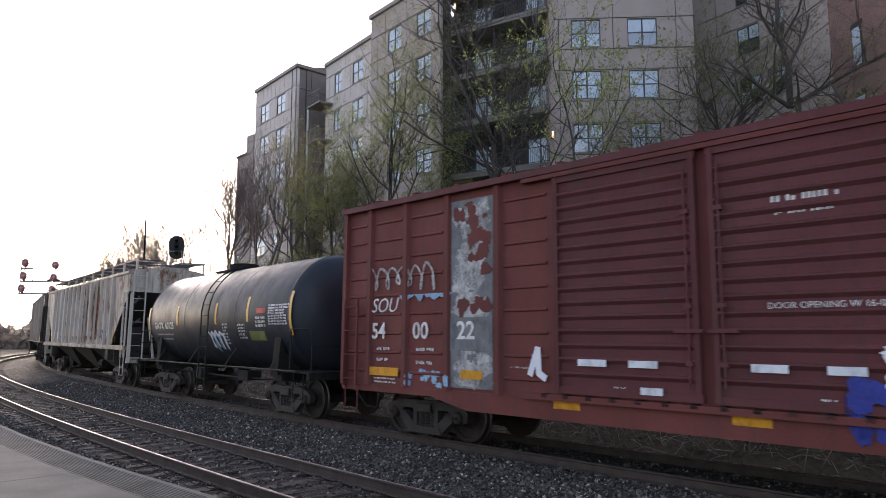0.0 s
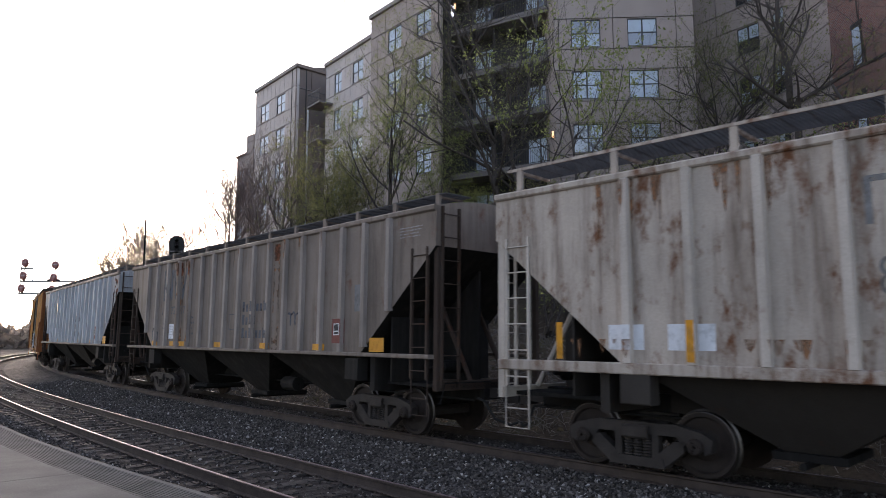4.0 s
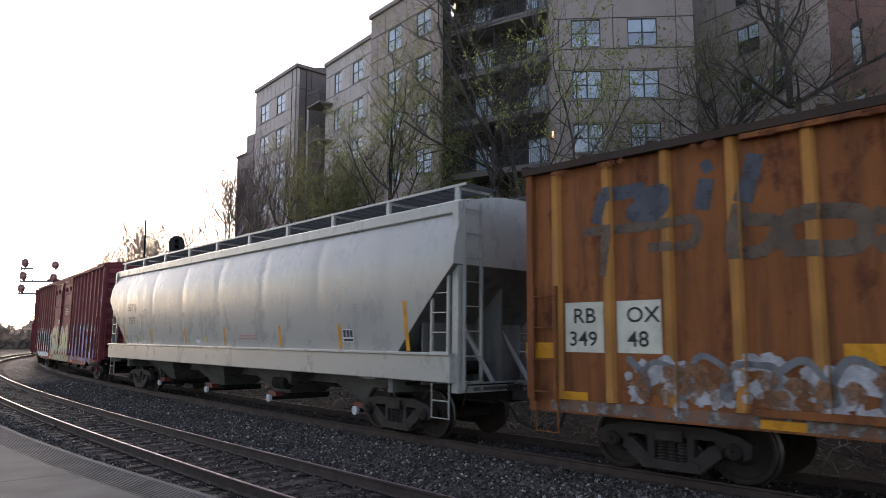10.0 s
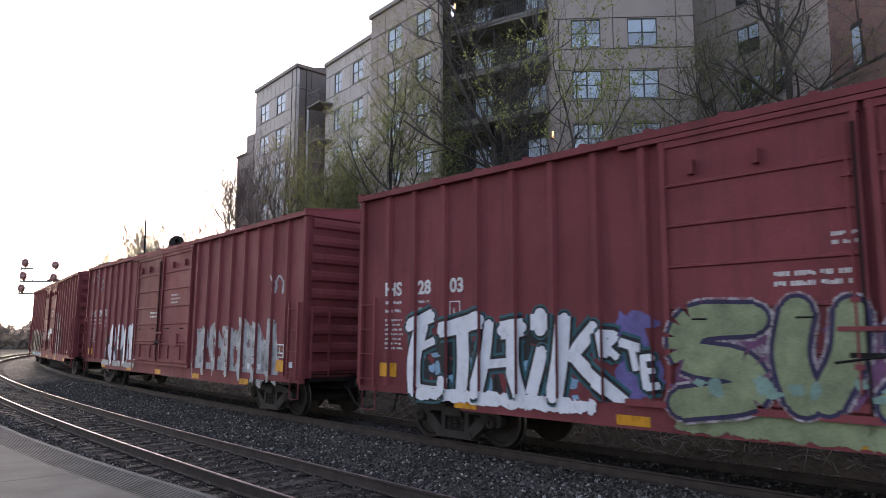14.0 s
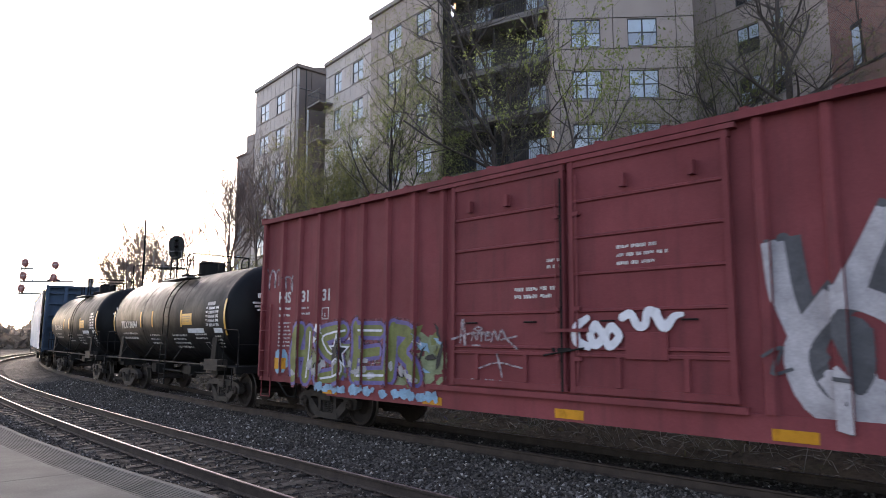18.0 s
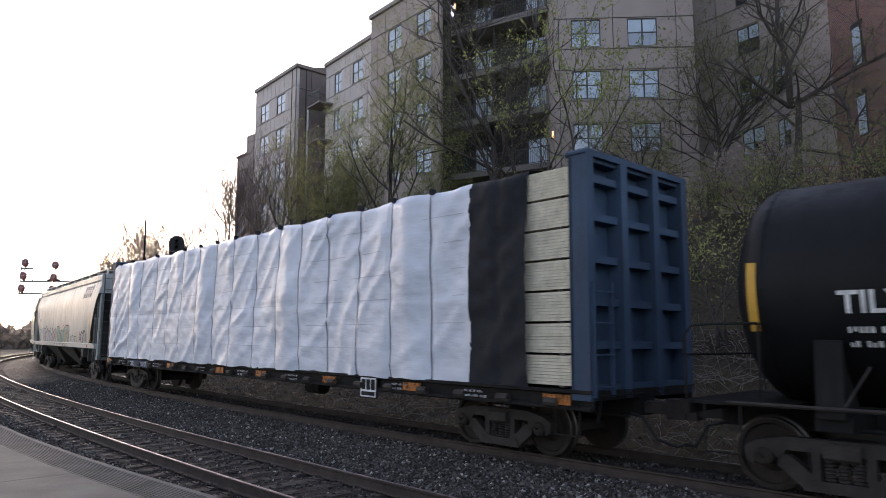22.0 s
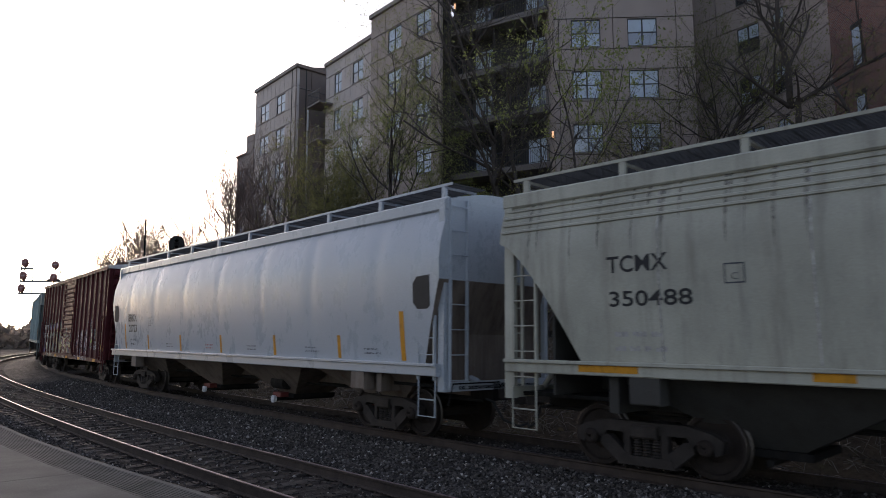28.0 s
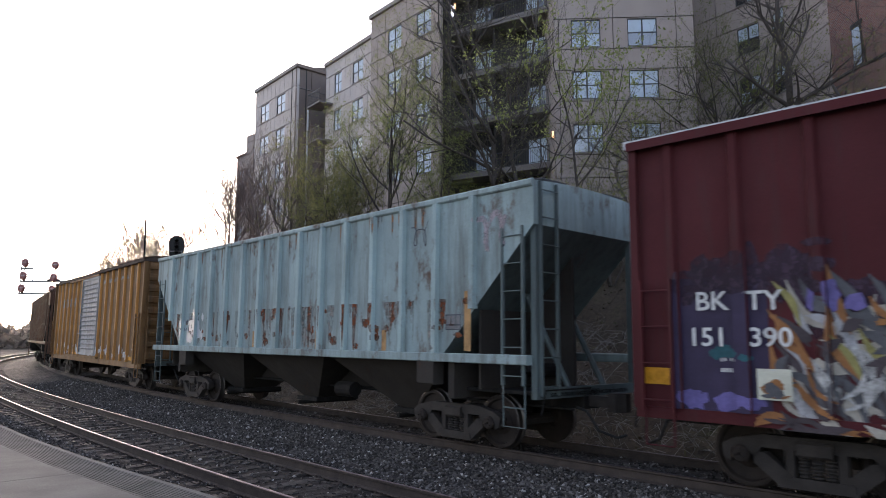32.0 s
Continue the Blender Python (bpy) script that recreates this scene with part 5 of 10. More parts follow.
def smooth_line(pts, n=4):
    """A curve through (a, b, width) points."""
    if len(pts) < 3:
        return [tuple(p + (q - p) * k / 3 for p, q in zip(pts[0], pts[-1])) for k in range(4)] if len(pts) > 1 else [pts[0], pts[0]]
    ext = [tuple(2 * p - q for p, q in zip(pts[0], pts[1]))] + list(pts) + [tuple(2 * p - q for p, q in zip(pts[-1], pts[-2]))]
    out = []
    for p0, p1, p2, p3 in zip(ext, ext[1:], ext[2:], ext[3:]):
        for k in range(n):
            t = k / n
            out.append(tuple(0.5 * (2 * b + (c - a) * t + (2 * a - 5 * b + 4 * c - d) * t * t + (3 * b - a - 3 * c + d) * t ** 3) for a, b, c, d in zip(p0, p1, p2, p3)))
    return out + [tuple(pts[-1])]


def swept(stroke, more, cap=0.45):
    """One wide stroke as quads, its width grown by more, with rounded ends."""
    pts = smooth_line(stroke)
    out = []
    for (x0, y0, w0), (x1, y1, w1) in zip(pts, pts[1:]):
        d = math.hypot(x1 - x0, y1 - y0)
        if d < 1e-6:
            continue
        nx, ny = -(y1 - y0) / d, (x1 - x0) / d
        ex, ey = (x1 - x0) / d * 0.02, (y1 - y0) / d * 0.02
        a, b = (w0 + more) / 2, (w1 + more) / 2
        out.append([(x0 - nx * a - ex, y0 - ny * a - ey), (x1 - nx * b + ex, y1 - ny * b + ey), (x1 + nx * b + ex, y1 + ny * b + ey), (x0 + nx * a - ex, y0 + ny * a - ey)])
    for (x, y, w), rim in ((pts[0], 1), (pts[-1], 1)):
        r = (w + more) / 2
        out.append([(x + r * cap * 2 * math.cos(a), y + r * cap * 2 * math.sin(a)) for a in np.linspace(0, 2 * math.pi, 14)[:-1]])
    return out


def mural(parent, strokes, x0, z0, surf, coats, lift=0.008, cap=0.45):
    """Hand-sprayed letters: the same strokes in coats of (material, extra width), the widest first."""
    for k, (mat, more) in enumerate(coats):
        deco(parent, ("graffiti_glow", "graffiti_outline", "graffiti_fill")[k + 3 - len(coats)], [q for st in strokes for q in swept(st, more, cap)], x0, z0, mat, surf, lift + 0.0032 * k)


def blades(parent, x0, z0, width, height, surf, mats, seed, count, lift=0.008, lean=(-1.4, -0.5), size=(0.35, 0.9)):
    """A tangled piece of curved, tapering strokes in several colours."""
    rng = np.random.default_rng(seed)
    sets = {m: [] for m in dict.fromkeys(mats)}
    for k in range(count):
        m = mats[int(rng.integers(0, len(mats)))]
        a, l = rng.uniform(*lean), rng.uniform(*size)
        peak = height * (0.72 + 0.28 * math.sin(5.2 * rng.random() + k))
        cx, cy = rng.uniform(0.1, width - 0.1), rng.uniform(0.12, 0.88) * peak
        w, bend = rng.uniform(0.04, 0.16), rng.uniform(-0.22, 0.22) * l
        dx, dy = math.cos(a) * l / 2, math.sin(a) * l / 2
        nx, ny = -math.sin(a) * bend, math.cos(a) * bend
        pts = [(cx - dx, cy - dy, 0.015), (cx + nx, cy + ny, w), (cx + dx, cy + dy, 0.015)]
        sets[m] += [[(min(width, max(0, px)), max(0.0, py)) for px, py in q] for q in swept(pts, 0.0, 0.05)[:-2]]
    for j, (m, polys) in enumerate(sets.items()):
        if polys:
            deco(parent, "graffiti_shapes", polys, x0, z0, m, surf, lift + 0.003 * j)


def wild(parent, x0, z0, width, height, surf, mats, seed=0, count=60, lift=0.006, lean=(-1.2, 1.5), span=(0.2, 0.6)):
    """A tangled piece of sharp overlapping shapes, several colours."""
    rng = np.random.default_rng(seed)
    sets = {m: [] for m in mats}
    for k in range(count):
        m = mats[k % len(mats)] if k >= len(mats) * 2 else mats[k % 2]
        cx, cy = rng.uniform(0, width), rng.uniform(0.08, 0.9) * height
        a = rng.uniform(*lean)
        l, w = rng.uniform(*span) * height, rng.uniform(0.04, 0.13) * height
        pts = [(-l / 2, 0), (-l / 4, -w / 2), (l / 4, -w / 2.5), (l / 2, rng.uniform(-w, w)), (l / 4, w / 2), (-l / 4, w / 2)]
        poly = []
        for px, py in pts:
            X, Y = cx + px * math.cos(a) - py * math.sin(a), cy + px * math.sin(a) + py * math.cos(a)
            poly.append((min(width, max(0, X)), min(height, max(0, Y))))
        sets[m].append(poly)
    for j, m in enumerate(mats):
        # every stroke a little above the one before it, so that none share a plane
        deco(parent, "graffiti_shapes", sets[m], x0, z0, m, surf, lift + 0.0025 * j)


# ---------------------------------------------------------------- running gear, shared by all cars
def wheel_profile(sign):
    p = [(0.64, 0.02), (0.64, 0.16), (0.675, 0.20), (0.675, 0.485), (0.70, 0.485), (0.712, 0.458), (0.81, 0.452), (0.815, 0.442), (0.815, 0.385), (0.765, 0.365), (0.745, 0.22), (0.785, 0.17), (0.80, 0.15), (0.80, 0.02)]
    return [(sign * a, r) for a, r in p]


def gear_meshes():
    ws = Mesh()
    ws.smooth = True
    for sg in (-1, 1):
        ws.lathe(wheel_profile(sg), 28)
        ws.lathe([(sg * 0.93, 0.02), (sg * 0.93, 0.115), (sg * 1.10, 0.115), (sg * 1.13, 0.09), (sg * 1.13, 0.02)], 14)
        for k in range(3):
            a = 2.1 * k
            ws.box(0.06 * math.cos(a) - 0.015, 0.06 * math.cos(a) + 0.015, min(sg * 1.13, sg * 1.15), max(sg * 1.13, sg * 1.15), 0.06 * math.sin(a) - 0.015, 0.06 * math.sin(a) + 0.015)
    ws.lathe([(-0.95, 0.085), (0.95, 0.085)], 10)
    fr = Mesh()
    y0, y1 = -0.075, 0.075
    fr.extrude([(-1.10, 0.40), (-1.12, 0.56), (-0.98, 0.64), (-0.62, 0.72), (0.62, 0.72), (0.98, 0.64), (1.12, 0.56), (1.10, 0.40), (1.0, 0.35), (0.99, 0.50), (0.78, 0.52), (0.70, 0.42), (0.62, 0.56), (-0.62, 0.56), (-0.70, 0.42), (-0.78, 0.52), (-0.99, 0.50), (-1.0, 0.35)], y0, y1, "y")
    for sg in (-1, 1):
        fr.extrude([(sg * 0.72, 0.36), (sg * 0.72, 0.50), (sg * 0.58, 0.50), (sg * 0.28, 0.26), (sg * 0.28, 0.12), (sg * 0.42, 0.12)], y0, y1, "y")
        fr.extrude([(sg * 0.24, 0.24), (sg * 0.34, 0.24), (sg * 0.34, 0.57), (sg * 0.24, 0.57)], y0 * 0.9, y1 * 0.9, "y")
    fr.extrude([(-0.44, 0.11), (0.44, 0.11), (0.40, 0.24), (-0.40, 0.24)], y0 * 1.2, y1 * 1.2, "y")
    sp = Mesh()
    for x in (-0.15, 0.0, 0.15):
        prof = []
        for k in range(6):
            z = 0.24 + k * 0.042
            prof += [(z, 0.045), (z + 0.012, 0.068), (z + 0.028, 0.068), (z + 0.04, 0.045)]
        sp.lathe(prof, 10, "z", (x, 0, 0))
    bo = Mesh().box(-0.20, 0.20, -1.13, 1.13, 0.49, 0.68, 0.03).box(-0.32, 0.32, -0.35, 0.35, 0.60, 0.80)
    for sg in (-1, 1):
        bo.box(sg * 0.85 - 0.12, sg * 0.85 + 0.12, -0.62, 0.62, 0.36, 0.46)
    return (ws.data("wheelset", "wheel_steel"), fr.data("side_frame", "truck_iron"),
            sp.data("spring", "truck_iron"), bo.data("truck", "truck_iron"))


WHEELSET, SIDE_FRAME, SPRING, TRUCK = gear_meshes()
WHEELSET.materials.append(MATS["tread_steel"])
for poly in WHEELSET.polygons:          # bright running surface and rim
    if all(math.hypot(WHEELSET.vertices[i].co.x, WHEELSET.vertices[i].co.z) > 0.44 for i in poly.vertices):
        poly.material_index = 1
WHEELS = {-1: [], 1: []}


def trucks(car, half):
    for end in (-1, 1):
        t = part("truck", TRUCK, "", car, at=pose(end * half, 0, 0))
        for sg in (-1, 1):
            part("side_frame", SIDE_FRAME, "", t, at=pose(0, sg * 1.0, 0))
            part("spring_nest", SPRING, "", t, at=pose(0, sg * 1.0, 0))
            w = part("wheelset", WHEELSET, "", t, at=pose(sg * 0.88, 0, 0.457))
            w.data.materials[0] = MATS["wheel_steel"]
            WHEELS[sg].append(w)
    return car


def coupling(car, L, z=0.85, mat="grimy_black"):
    """Couplers, centre sill and air hoses."""
    part("centre_sill", Mesh().box(-L / 2, L / 2, -0.22, 0.22, z - 0.13, z + 0.2), mat, car)
    for e in (-1, 1):
        m = Mesh().box(min(e * L / 2, e * (L / 2 + 0.45)), max(e * L / 2, e * (L / 2 + 0.45)), -0.08, 0.08, z - 0.09, z + 0.09)
        m.extrude([(e * (L / 2 + 0.4), -0.17), (e * (L / 2 + 0.66), -0.14), (e * (L / 2 + 0.68), 0.02), (e * (L / 2 + 0.55), 0.15), (e * (L / 2 + 0.4), 0.13)], z - 0.15, z + 0.15, "z")
        part("coupler", m, "truck_iron", car)
        hose = Mesh().tube([(e * (L / 2 - 0.1), 0.3, z - 0.1), (e * (L / 2 + 0.12), 0.33, z - 0.14), (e * (L / 2 + 0.3), 0.25, z - 0.45), (e * (L / 2 + 0.55), 0.1, z - 0.55), (e * (L / 2 + 0.66), 0.0, z - 0.5)], 0.025, 6)
        part("air_hose", hose, "air_hose", car)
        lever = Mesh().tube([(e * (L / 2 + 0.06), 0.1, z + 0.22), (e * (L / 2 + 0.06), 1.3, z + 0.22), (e * (L / 2 + 0.06), 1.42, z - 0.15)], 0.014, 5)
        part("uncoupling_lever", lever, mat, car)
    pipe = Mesh().tube([(-L / 2, 0.5, z - 0.12), (-L * 0.2, 0.55, z - 0.1), (L * 0.2, 0.5, z - 0.1), (L / 2, 0.5, z - 0.12)], 0.022, 5)
    part("brake_pipe", pipe, mat, car)
    cyl = Mesh().lathe([(-0.3, 0.02), (-0.3, 0.17), (0.3, 0.17), (0.3, 0.02)], 12, "x", (-L * 0.12, 0.75, z - 0.12))
    part("brake_reservoir", cyl, mat, car)


def rungs(car, x, z0, z1, y, mat, n=5, width=0.46, stiles=True, name="ladder"):
    """A side ladder seen from the platform, at car place x."""
    m = Mesh()
    for k in range(n):
        z = z0 + (z1 - z0) * k / (n - 1)
        m.tube([(x - width / 2, y - 0.06, z), (x - width / 2, y, z), (x + width / 2, y, z), (x + width / 2, y - 0.06, z)], 0.012, 5)
    if stiles:
        for sg in (-1, 1):
            m.box(x + sg * width / 2 - 0.02, x + sg * width / 2 + 0.02, y - 0.05, y + 0.006, z0 - 0.15, z1 + 0.15)
    return part(name, m, mat, car)


def end_rungs(car, x, e, z0, z1, y, mat, n=6, width=0.46):
    """A ladder on the end of a car, facing along the track; e is its end (-1 or 1)."""
    m = Mesh()
    for k in range(n):
        z = z0 + (z1 - z0) * k / (n - 1)
        m.tube([(x, y - width / 2, z), (x + e * 0.07, y - width / 2, z), (x + e * 0.07, y + width / 2, z), (x, y + width / 2, z)], 0.012, 5)
    for sg in (-1, 1):
        m.box(min(x, x + e * 0.06), max(x, x + e * 0.06), y + sg * width / 2 - 0.018, y + sg * width / 2 + 0.018, z0 - 0.15, z1 + 0.15)
    return part("end_ladder", m, mat, car)


CARS = []


def start_car(name, label, u0, u1, half, category):
    """A car between the train places u0 (leading end) and u1; half: from the middle to a truck's centre."""
    car = empty(name, label, category, "freight train")
    CARS.append((car, (u0 + u1) / 2, half))
    return car, u1 - u0


# ---------------------------------------------------------------- boxcars
def boxcar(label, u0, u1, H, mat, doors, posts, door_mat=None, ribs=8, sill=(0.98, 0.85), roof_mat=None, belly=None, trucks_in=2.1, post_mat=None, door_lines=True, eave_w=1.58, rib_rise=0.04):
    """doors: (from, to) in car places; posts: car places of the side posts."""
    car, L = start_car("boxcar", label, u0, u1, (u1 - u0) / 2 - trucks_in, "boxcar")
    h = L / 2
    W, PW = 1.45, 0.075
    part("body", Mesh().box(-h, h, -W, W, sill[0], H - 0.06), mat, car)
    post = Mesh().extrude([(-0.085, W), (-0.05, W + PW), (0.05, W + PW), (0.085, W)], sill[0], H - 0.08, "z").data("side_post", post_mat or mat)
    for x in posts:
        part("side_post", post, "", car, at=pose(x, 0, 0))
        part("side_post", post, "", car, at=pose(x, 0, 0, 0, 0, 180))
    for e in (-1, 1):     # corner posts
        part("corner_post", Mesh().box(min(e * h, e * (h - 0.11)), max(e * h, e * (h - 0.11)), -W - PW - 0.01, W + PW + 0.01, sill[0] - 0.02, H - 0.05), mat, car)
    # roof with panel ribs and an overhanging eave
    roof = Mesh().extrude([(-eave_w, H - 0.09), (eave_w, H - 0.09), (eave_w, H + 0.02), (0, H + 0.2), (-eave_w, H + 0.02)], -h - 0.04, h + 0.04)
    n, ribs_at = int(L / 1.05), []
    for k in range(n + 1):
        x = -h + k * L / n
        ribs_at.append(x)
    rf = part("roof", roof, roof_mat or mat, car)
    rib = Mesh().extrude([(-eave_w, H + 0.022), (0, H + 0.202), (eave_w, H + 0.022), (eave_w, H + 0.02 + rib_rise), (0, H + 0.205 + rib_rise), (-eave_w, H + 0.02 + rib_rise)], -0.05, 0.05).data("roof_rib", roof_mat or mat)
    for x in ribs_at:
        part("roof_rib", rib, "", rf, at=pose(x, 0, 0))
    # corrugated ends
    for e in (-1, 1):
        m = Mesh()
        for k in range(9):
            z = sill[0] + 0.25 + k * (H - sill[0] - 0.5) / 8
            m.extrude([(e * h, z - 0.13), (e * (h + 0.05), z - 0.09), (e * (h + 0.065), z), (e * (h + 0.05), z + 0.09), (e * h, z + 0.13)], -W + 0.1, W - 0.1, "y")
        part("end_panel", m, mat, car)
        end_rungs(car, e * (h + 0.05), e, sill[0] + 0.15, sill[0] + 1.45, W - 0.35, mat, 4)
        rungs(car, e * (h - 0.36), sill[0] + 0.1, sill[0] + 1.55, W + 0.14, mat, 4, 0.42)
        step = Mesh().tube([(e * (h - 0.15), W + 0.05, sill[0]), (e * (h - 0.15), W + 0.06, 0.5), (e * (h - 0.55), W + 0.06, 0.5), (e * (h - 0.55), W + 0.05, sill[0])], 0.016, 5)
        part("sill_step", step, mat, car)
    # doors
    for a, b in doors:
        d = Mesh().box(a + 0.05, b - 0.05, W + 0.01, W + 0.055, sill[0] + 0.12, H - 0.2)
        for x in (a + 0.02, b - 0.10):
            d.box(x, x + 0.08, W + 0.01, W + 0.10, sill[0] + 0.1, H - 0.17)
        d.box(a, b, W + 0.012, W + 0.09, sill[0] + 0.1, sill[0] + 0.2).box(a, b, W + 0.012, W + 0.09, H - 0.27, H - 0.17)
        dr = part("door", d, door_mat or mat, car)
        if ribs > 8:
            rib = Mesh().extrude([(W + 0.05, -0.07), (W + 0.098, -0.012), (W + 0.098, 0.012), (W + 0.05, 0.035)], a + 0.1, b - 0.1).data("door_rib", door_mat or mat)
        else:
            rib = Mesh().extrude([(W + 0.05, -0.035), (W + 0.085, -0.015), (W + 0.085, 0.015), (W + 0.05, 0.035)], a + 0.1, b - 0.1).data("door_rib", door_mat or mat)
        for k in range(1, ribs):
            part("door_rib", rib, "", dr, at=pose(0, 0, sill[0] + 0.2 + k * (H - sill[0] - 0.45) / ribs))
        lock = Mesh()
        side = b - 0.16 if (a + b) / 2 < 0 else a + 0.16
        lock.tube([(side, W + 0.115, sill[0] + 0.3), (side, W + 0.115, H - 0.4)], 0.016, 5)
        for z in (sill[0] + 0.6, sill[0] + 1.35, H - 1.0):
            lock.box(side - 0.05, side + 0.05, W + 0.06, W + 0.13, z - 0.03, z + 0.03)
        lock.box(side - 0.2, side + 0.2, W + 0.11, W + 0.14, sill[0] + 1.0, sill[0] + 1.05)
        part("door_lock", lock, "grimy_black" if door_mat == "grimy_black" else (door_mat or mat), dr)
    if doors:
        a, b = min(d[0] for d in doors), max(d[1] for d in doors)
        ext = (b - a) * 0.9 if len(doors) == 1 else 0.6
        part("door_track", Mesh().box(a - ext * 0.15, b + ext, W + 0.01, W + 0.11, sill[0] - 0.02, sill[0] + 0.07), mat, car)
        part("upper_door_track", Mesh().box(a - 0.1, b + ext, W + 0.01, W + 0.12, H - 0.17, H - 0.1), mat, car)
    # side sill
    b0, b1 = sill[0], sill[1]
    if belly:
        d, x1, x2 = belly
        prof = [(-h, b0), (-h, b1), (-x1, b1), (-x2, d), (x2, d), (x1, b1), (h, b1), (h, b0)]
    else:
        prof = [(-h, b0), (-h, b1), (h, b1), (h, b0)]
    for sg in (-1, 1):
        part("side_sill", Mesh().extrude(prof, sg * (W - 0.02), sg * (W + 0.03), "y"), mat, car)
    part("floor_frame", Mesh().box(-h, h, -1.3, 1.3, sill[0] - 0.1, sill[0]), "grimy_black", car)
    coupling(car, L)
    trucks(car, h - trucks_in)
    edges = [(x - 0.085, x + 0.085) for x in posts]
    surf = Surface(lambda z: W, edges, PW)
    dsurf = Surface(lambda z: W + 0.055)
    return car, h, surf, dsurf


def plates(car, places, z, surf, w=0.5, hgt=0.13, mat="yellow_plate"):
    for x in places:
        rect(car, "reflector", x + w / 2, x - w / 2, z, z + hgt, mat, surf, 0.012, "yellow reflector plate")


# ---------------------------------------------------------------- covered hoppers
def hopper(label, u0, u1, top, sill, mat, posts, bays=3, prof=None, slope=(0.75, 1.75), frame_mat=None, walkway="flat", trucks_in=2.25, bottom_mat="hopper_bottom", sill_h=0.14, cap=0.22, post_mat=None, end_mat=None, rise=0.36, slope_mat=None, curve=1.0):
    """slope: how far below the top the end cut begins, and how far in from the end it meets the sill. prof(z): half width."""
    car, L = start_car("covered_hopper", label, u0, u1, (u1 - u0) / 2 - trucks_in, "hopper car")
    h = L / 2
    frame_mat = frame_mat or mat
    end_mat = end_mat or frame_mat
    prof = prof or (lambda z: 1.50)
    cut_z, cut_x = top - slope[0], slope[1]

    def low(x):
        d = h - abs(x)
        return sill if d >= cut_x else cut_z + (sill - cut_z) * max(0.0, d / cut_x) ** curve

    seams = [-h + 1.9 + k * (L - 3.8) / 6 for k in range(7)] if not posts else []

    def dimple(x):
        return 0.014 * sum(math.exp(-((x - s) / 0.14) ** 2) for s in seams)

    xs = [-h + cut_x * k / 6 for k in range(7)] + list(np.linspace(-h + cut_x + 0.25, h - cut_x - 0.25, 13 if posts else 120)) + [h - cut_x * (6 - k) / 6 for k in range(7)]
    n = 9 if posts else 16
    for sg in (-1, 1):
        m = Mesh()
        rows = []
        for x in xs:
            zz = [low(x) + (top - low(x)) * k / n for k in range(n + 1)]
            rows.append([(x, sg * (prof(z) - dimple(x)), z) for z in zz])
        m.grid(rows)
        m.smooth = True
        part("side_sheet", m, mat, car)
    # end slope sheets, flat end strip above them
    for e in (-1, 1):
        m = Mesh()
        a, b = e * h, e * (h - cut_x)
        for k in range(6):
            x0, x1 = a + (b - a) * k / 6, a + (b - a) * (k + 1) / 6
            w0, w1 = prof(low(x0)), prof(low(x1))
            m.face((x0, -w0, low(x0)), (x0, w0, low(x0)), (x1, w1, low(x1)), (x1, -w1, low(x1)))
        # dark underside colour by default: grime plus the shade below the cut
        part("slope_sheet", m, slope_mat or bottom_mat, car, "grimy sloping end sheet, colour darkened for shade")
        zz = [cut_z + (top - cut_z) * k / 4 for k in range(5)]
        part("end_sheet", Mesh().grid([[(a, -prof(z), z), (a, prof(z), z)] for z in zz]), mat, car)
    # roof
    rows = []
    for x in (-h, h):
        rows.append([(x, y, top + cap * (1 - (y / prof(top)) ** 2)) for y in np.linspace(-prof(top), prof(top), 11)])
    r = Mesh().grid(rows)
    r.smooth = True
    for x in (-h, h):
        r.face(*[(x, y, top + cap * (1 - (y / prof(top)) ** 2)) for y in np.linspace(-prof(top), prof(top), 11)])
    part("roof", r, mat, car)
    band = 0.09 if posts else 0.21
    for sg in (-1, 1):
        a, b = sg * (prof(top - band) - 0.04), sg * (prof(top - band) + 0.05)
        part("top_rail", Mesh().box(-h, h, min(a, b), max(a, b), top - band, top + 0.03, 0.025), frame_mat, car)
        if not posts:
            part("sill_ledge", Mesh().box(-h + 0.1, h - 0.1, min(sg * 1.5, sg * 1.625), max(sg * 1.5, sg * 1.625), sill - 0.03, sill + 0.025, 0.01), frame_mat, car)
    # side sills
    for sg in (-1, 1):
        part("side_sill", Mesh().box(-h + 0.1, h - 0.1, min(sg * 1.42, sg * 1.58), max(sg * 1.42, sg * 1.58), sill - sill_h, sill + 0.02, 0.015), frame_mat, car)
    # side posts
    for x in posts:
        zl = low(x) + 0.02
        p = Mesh().extrude([(x - 0.075, 1.48), (x - 0.055, 1.59), (x + 0.055, 1.59), (x + 0.075, 1.48)], zl, top - 0.08, "z")
        part("side_post", p, post_mat or mat, car)
    # hopper bays
    inner = h - cut_x - 0.1
    bw = 2 * inner / bays
    for k in range(bays):
        x0, x1 = -inner + k * bw, -inner + (k + 1) * bw
        c = (x0 + x1) / 2
        m = Mesh()
        hi = [(x0, -1.4, sill - 0.05), (x1, -1.4, sill - 0.05), (x1, 1.4, sill - 0.05), (x0, 1.4, sill - 0.05)]
        lo = [(c - 0.33, -0.5, 0.46), (c + 0.33, -0.5, 0.46), (c + 0.33, 0.5, 0.46), (c - 0.33, 0.5, 0.46)]
        m.grid([hi, lo], True)
        m.face(*lo)
        bay = part("hopper_bay", m, bottom_mat, car)
        g = Mesh().box(c - 0.45, c + 0.45, -0.62, 0.62, 0.36, 0.46).tube([(c, -0.85, 0.33), (c, 0.85, 0.33)], 0.05, 8)
        part("outlet_gate", g, "grimy_black", bay)
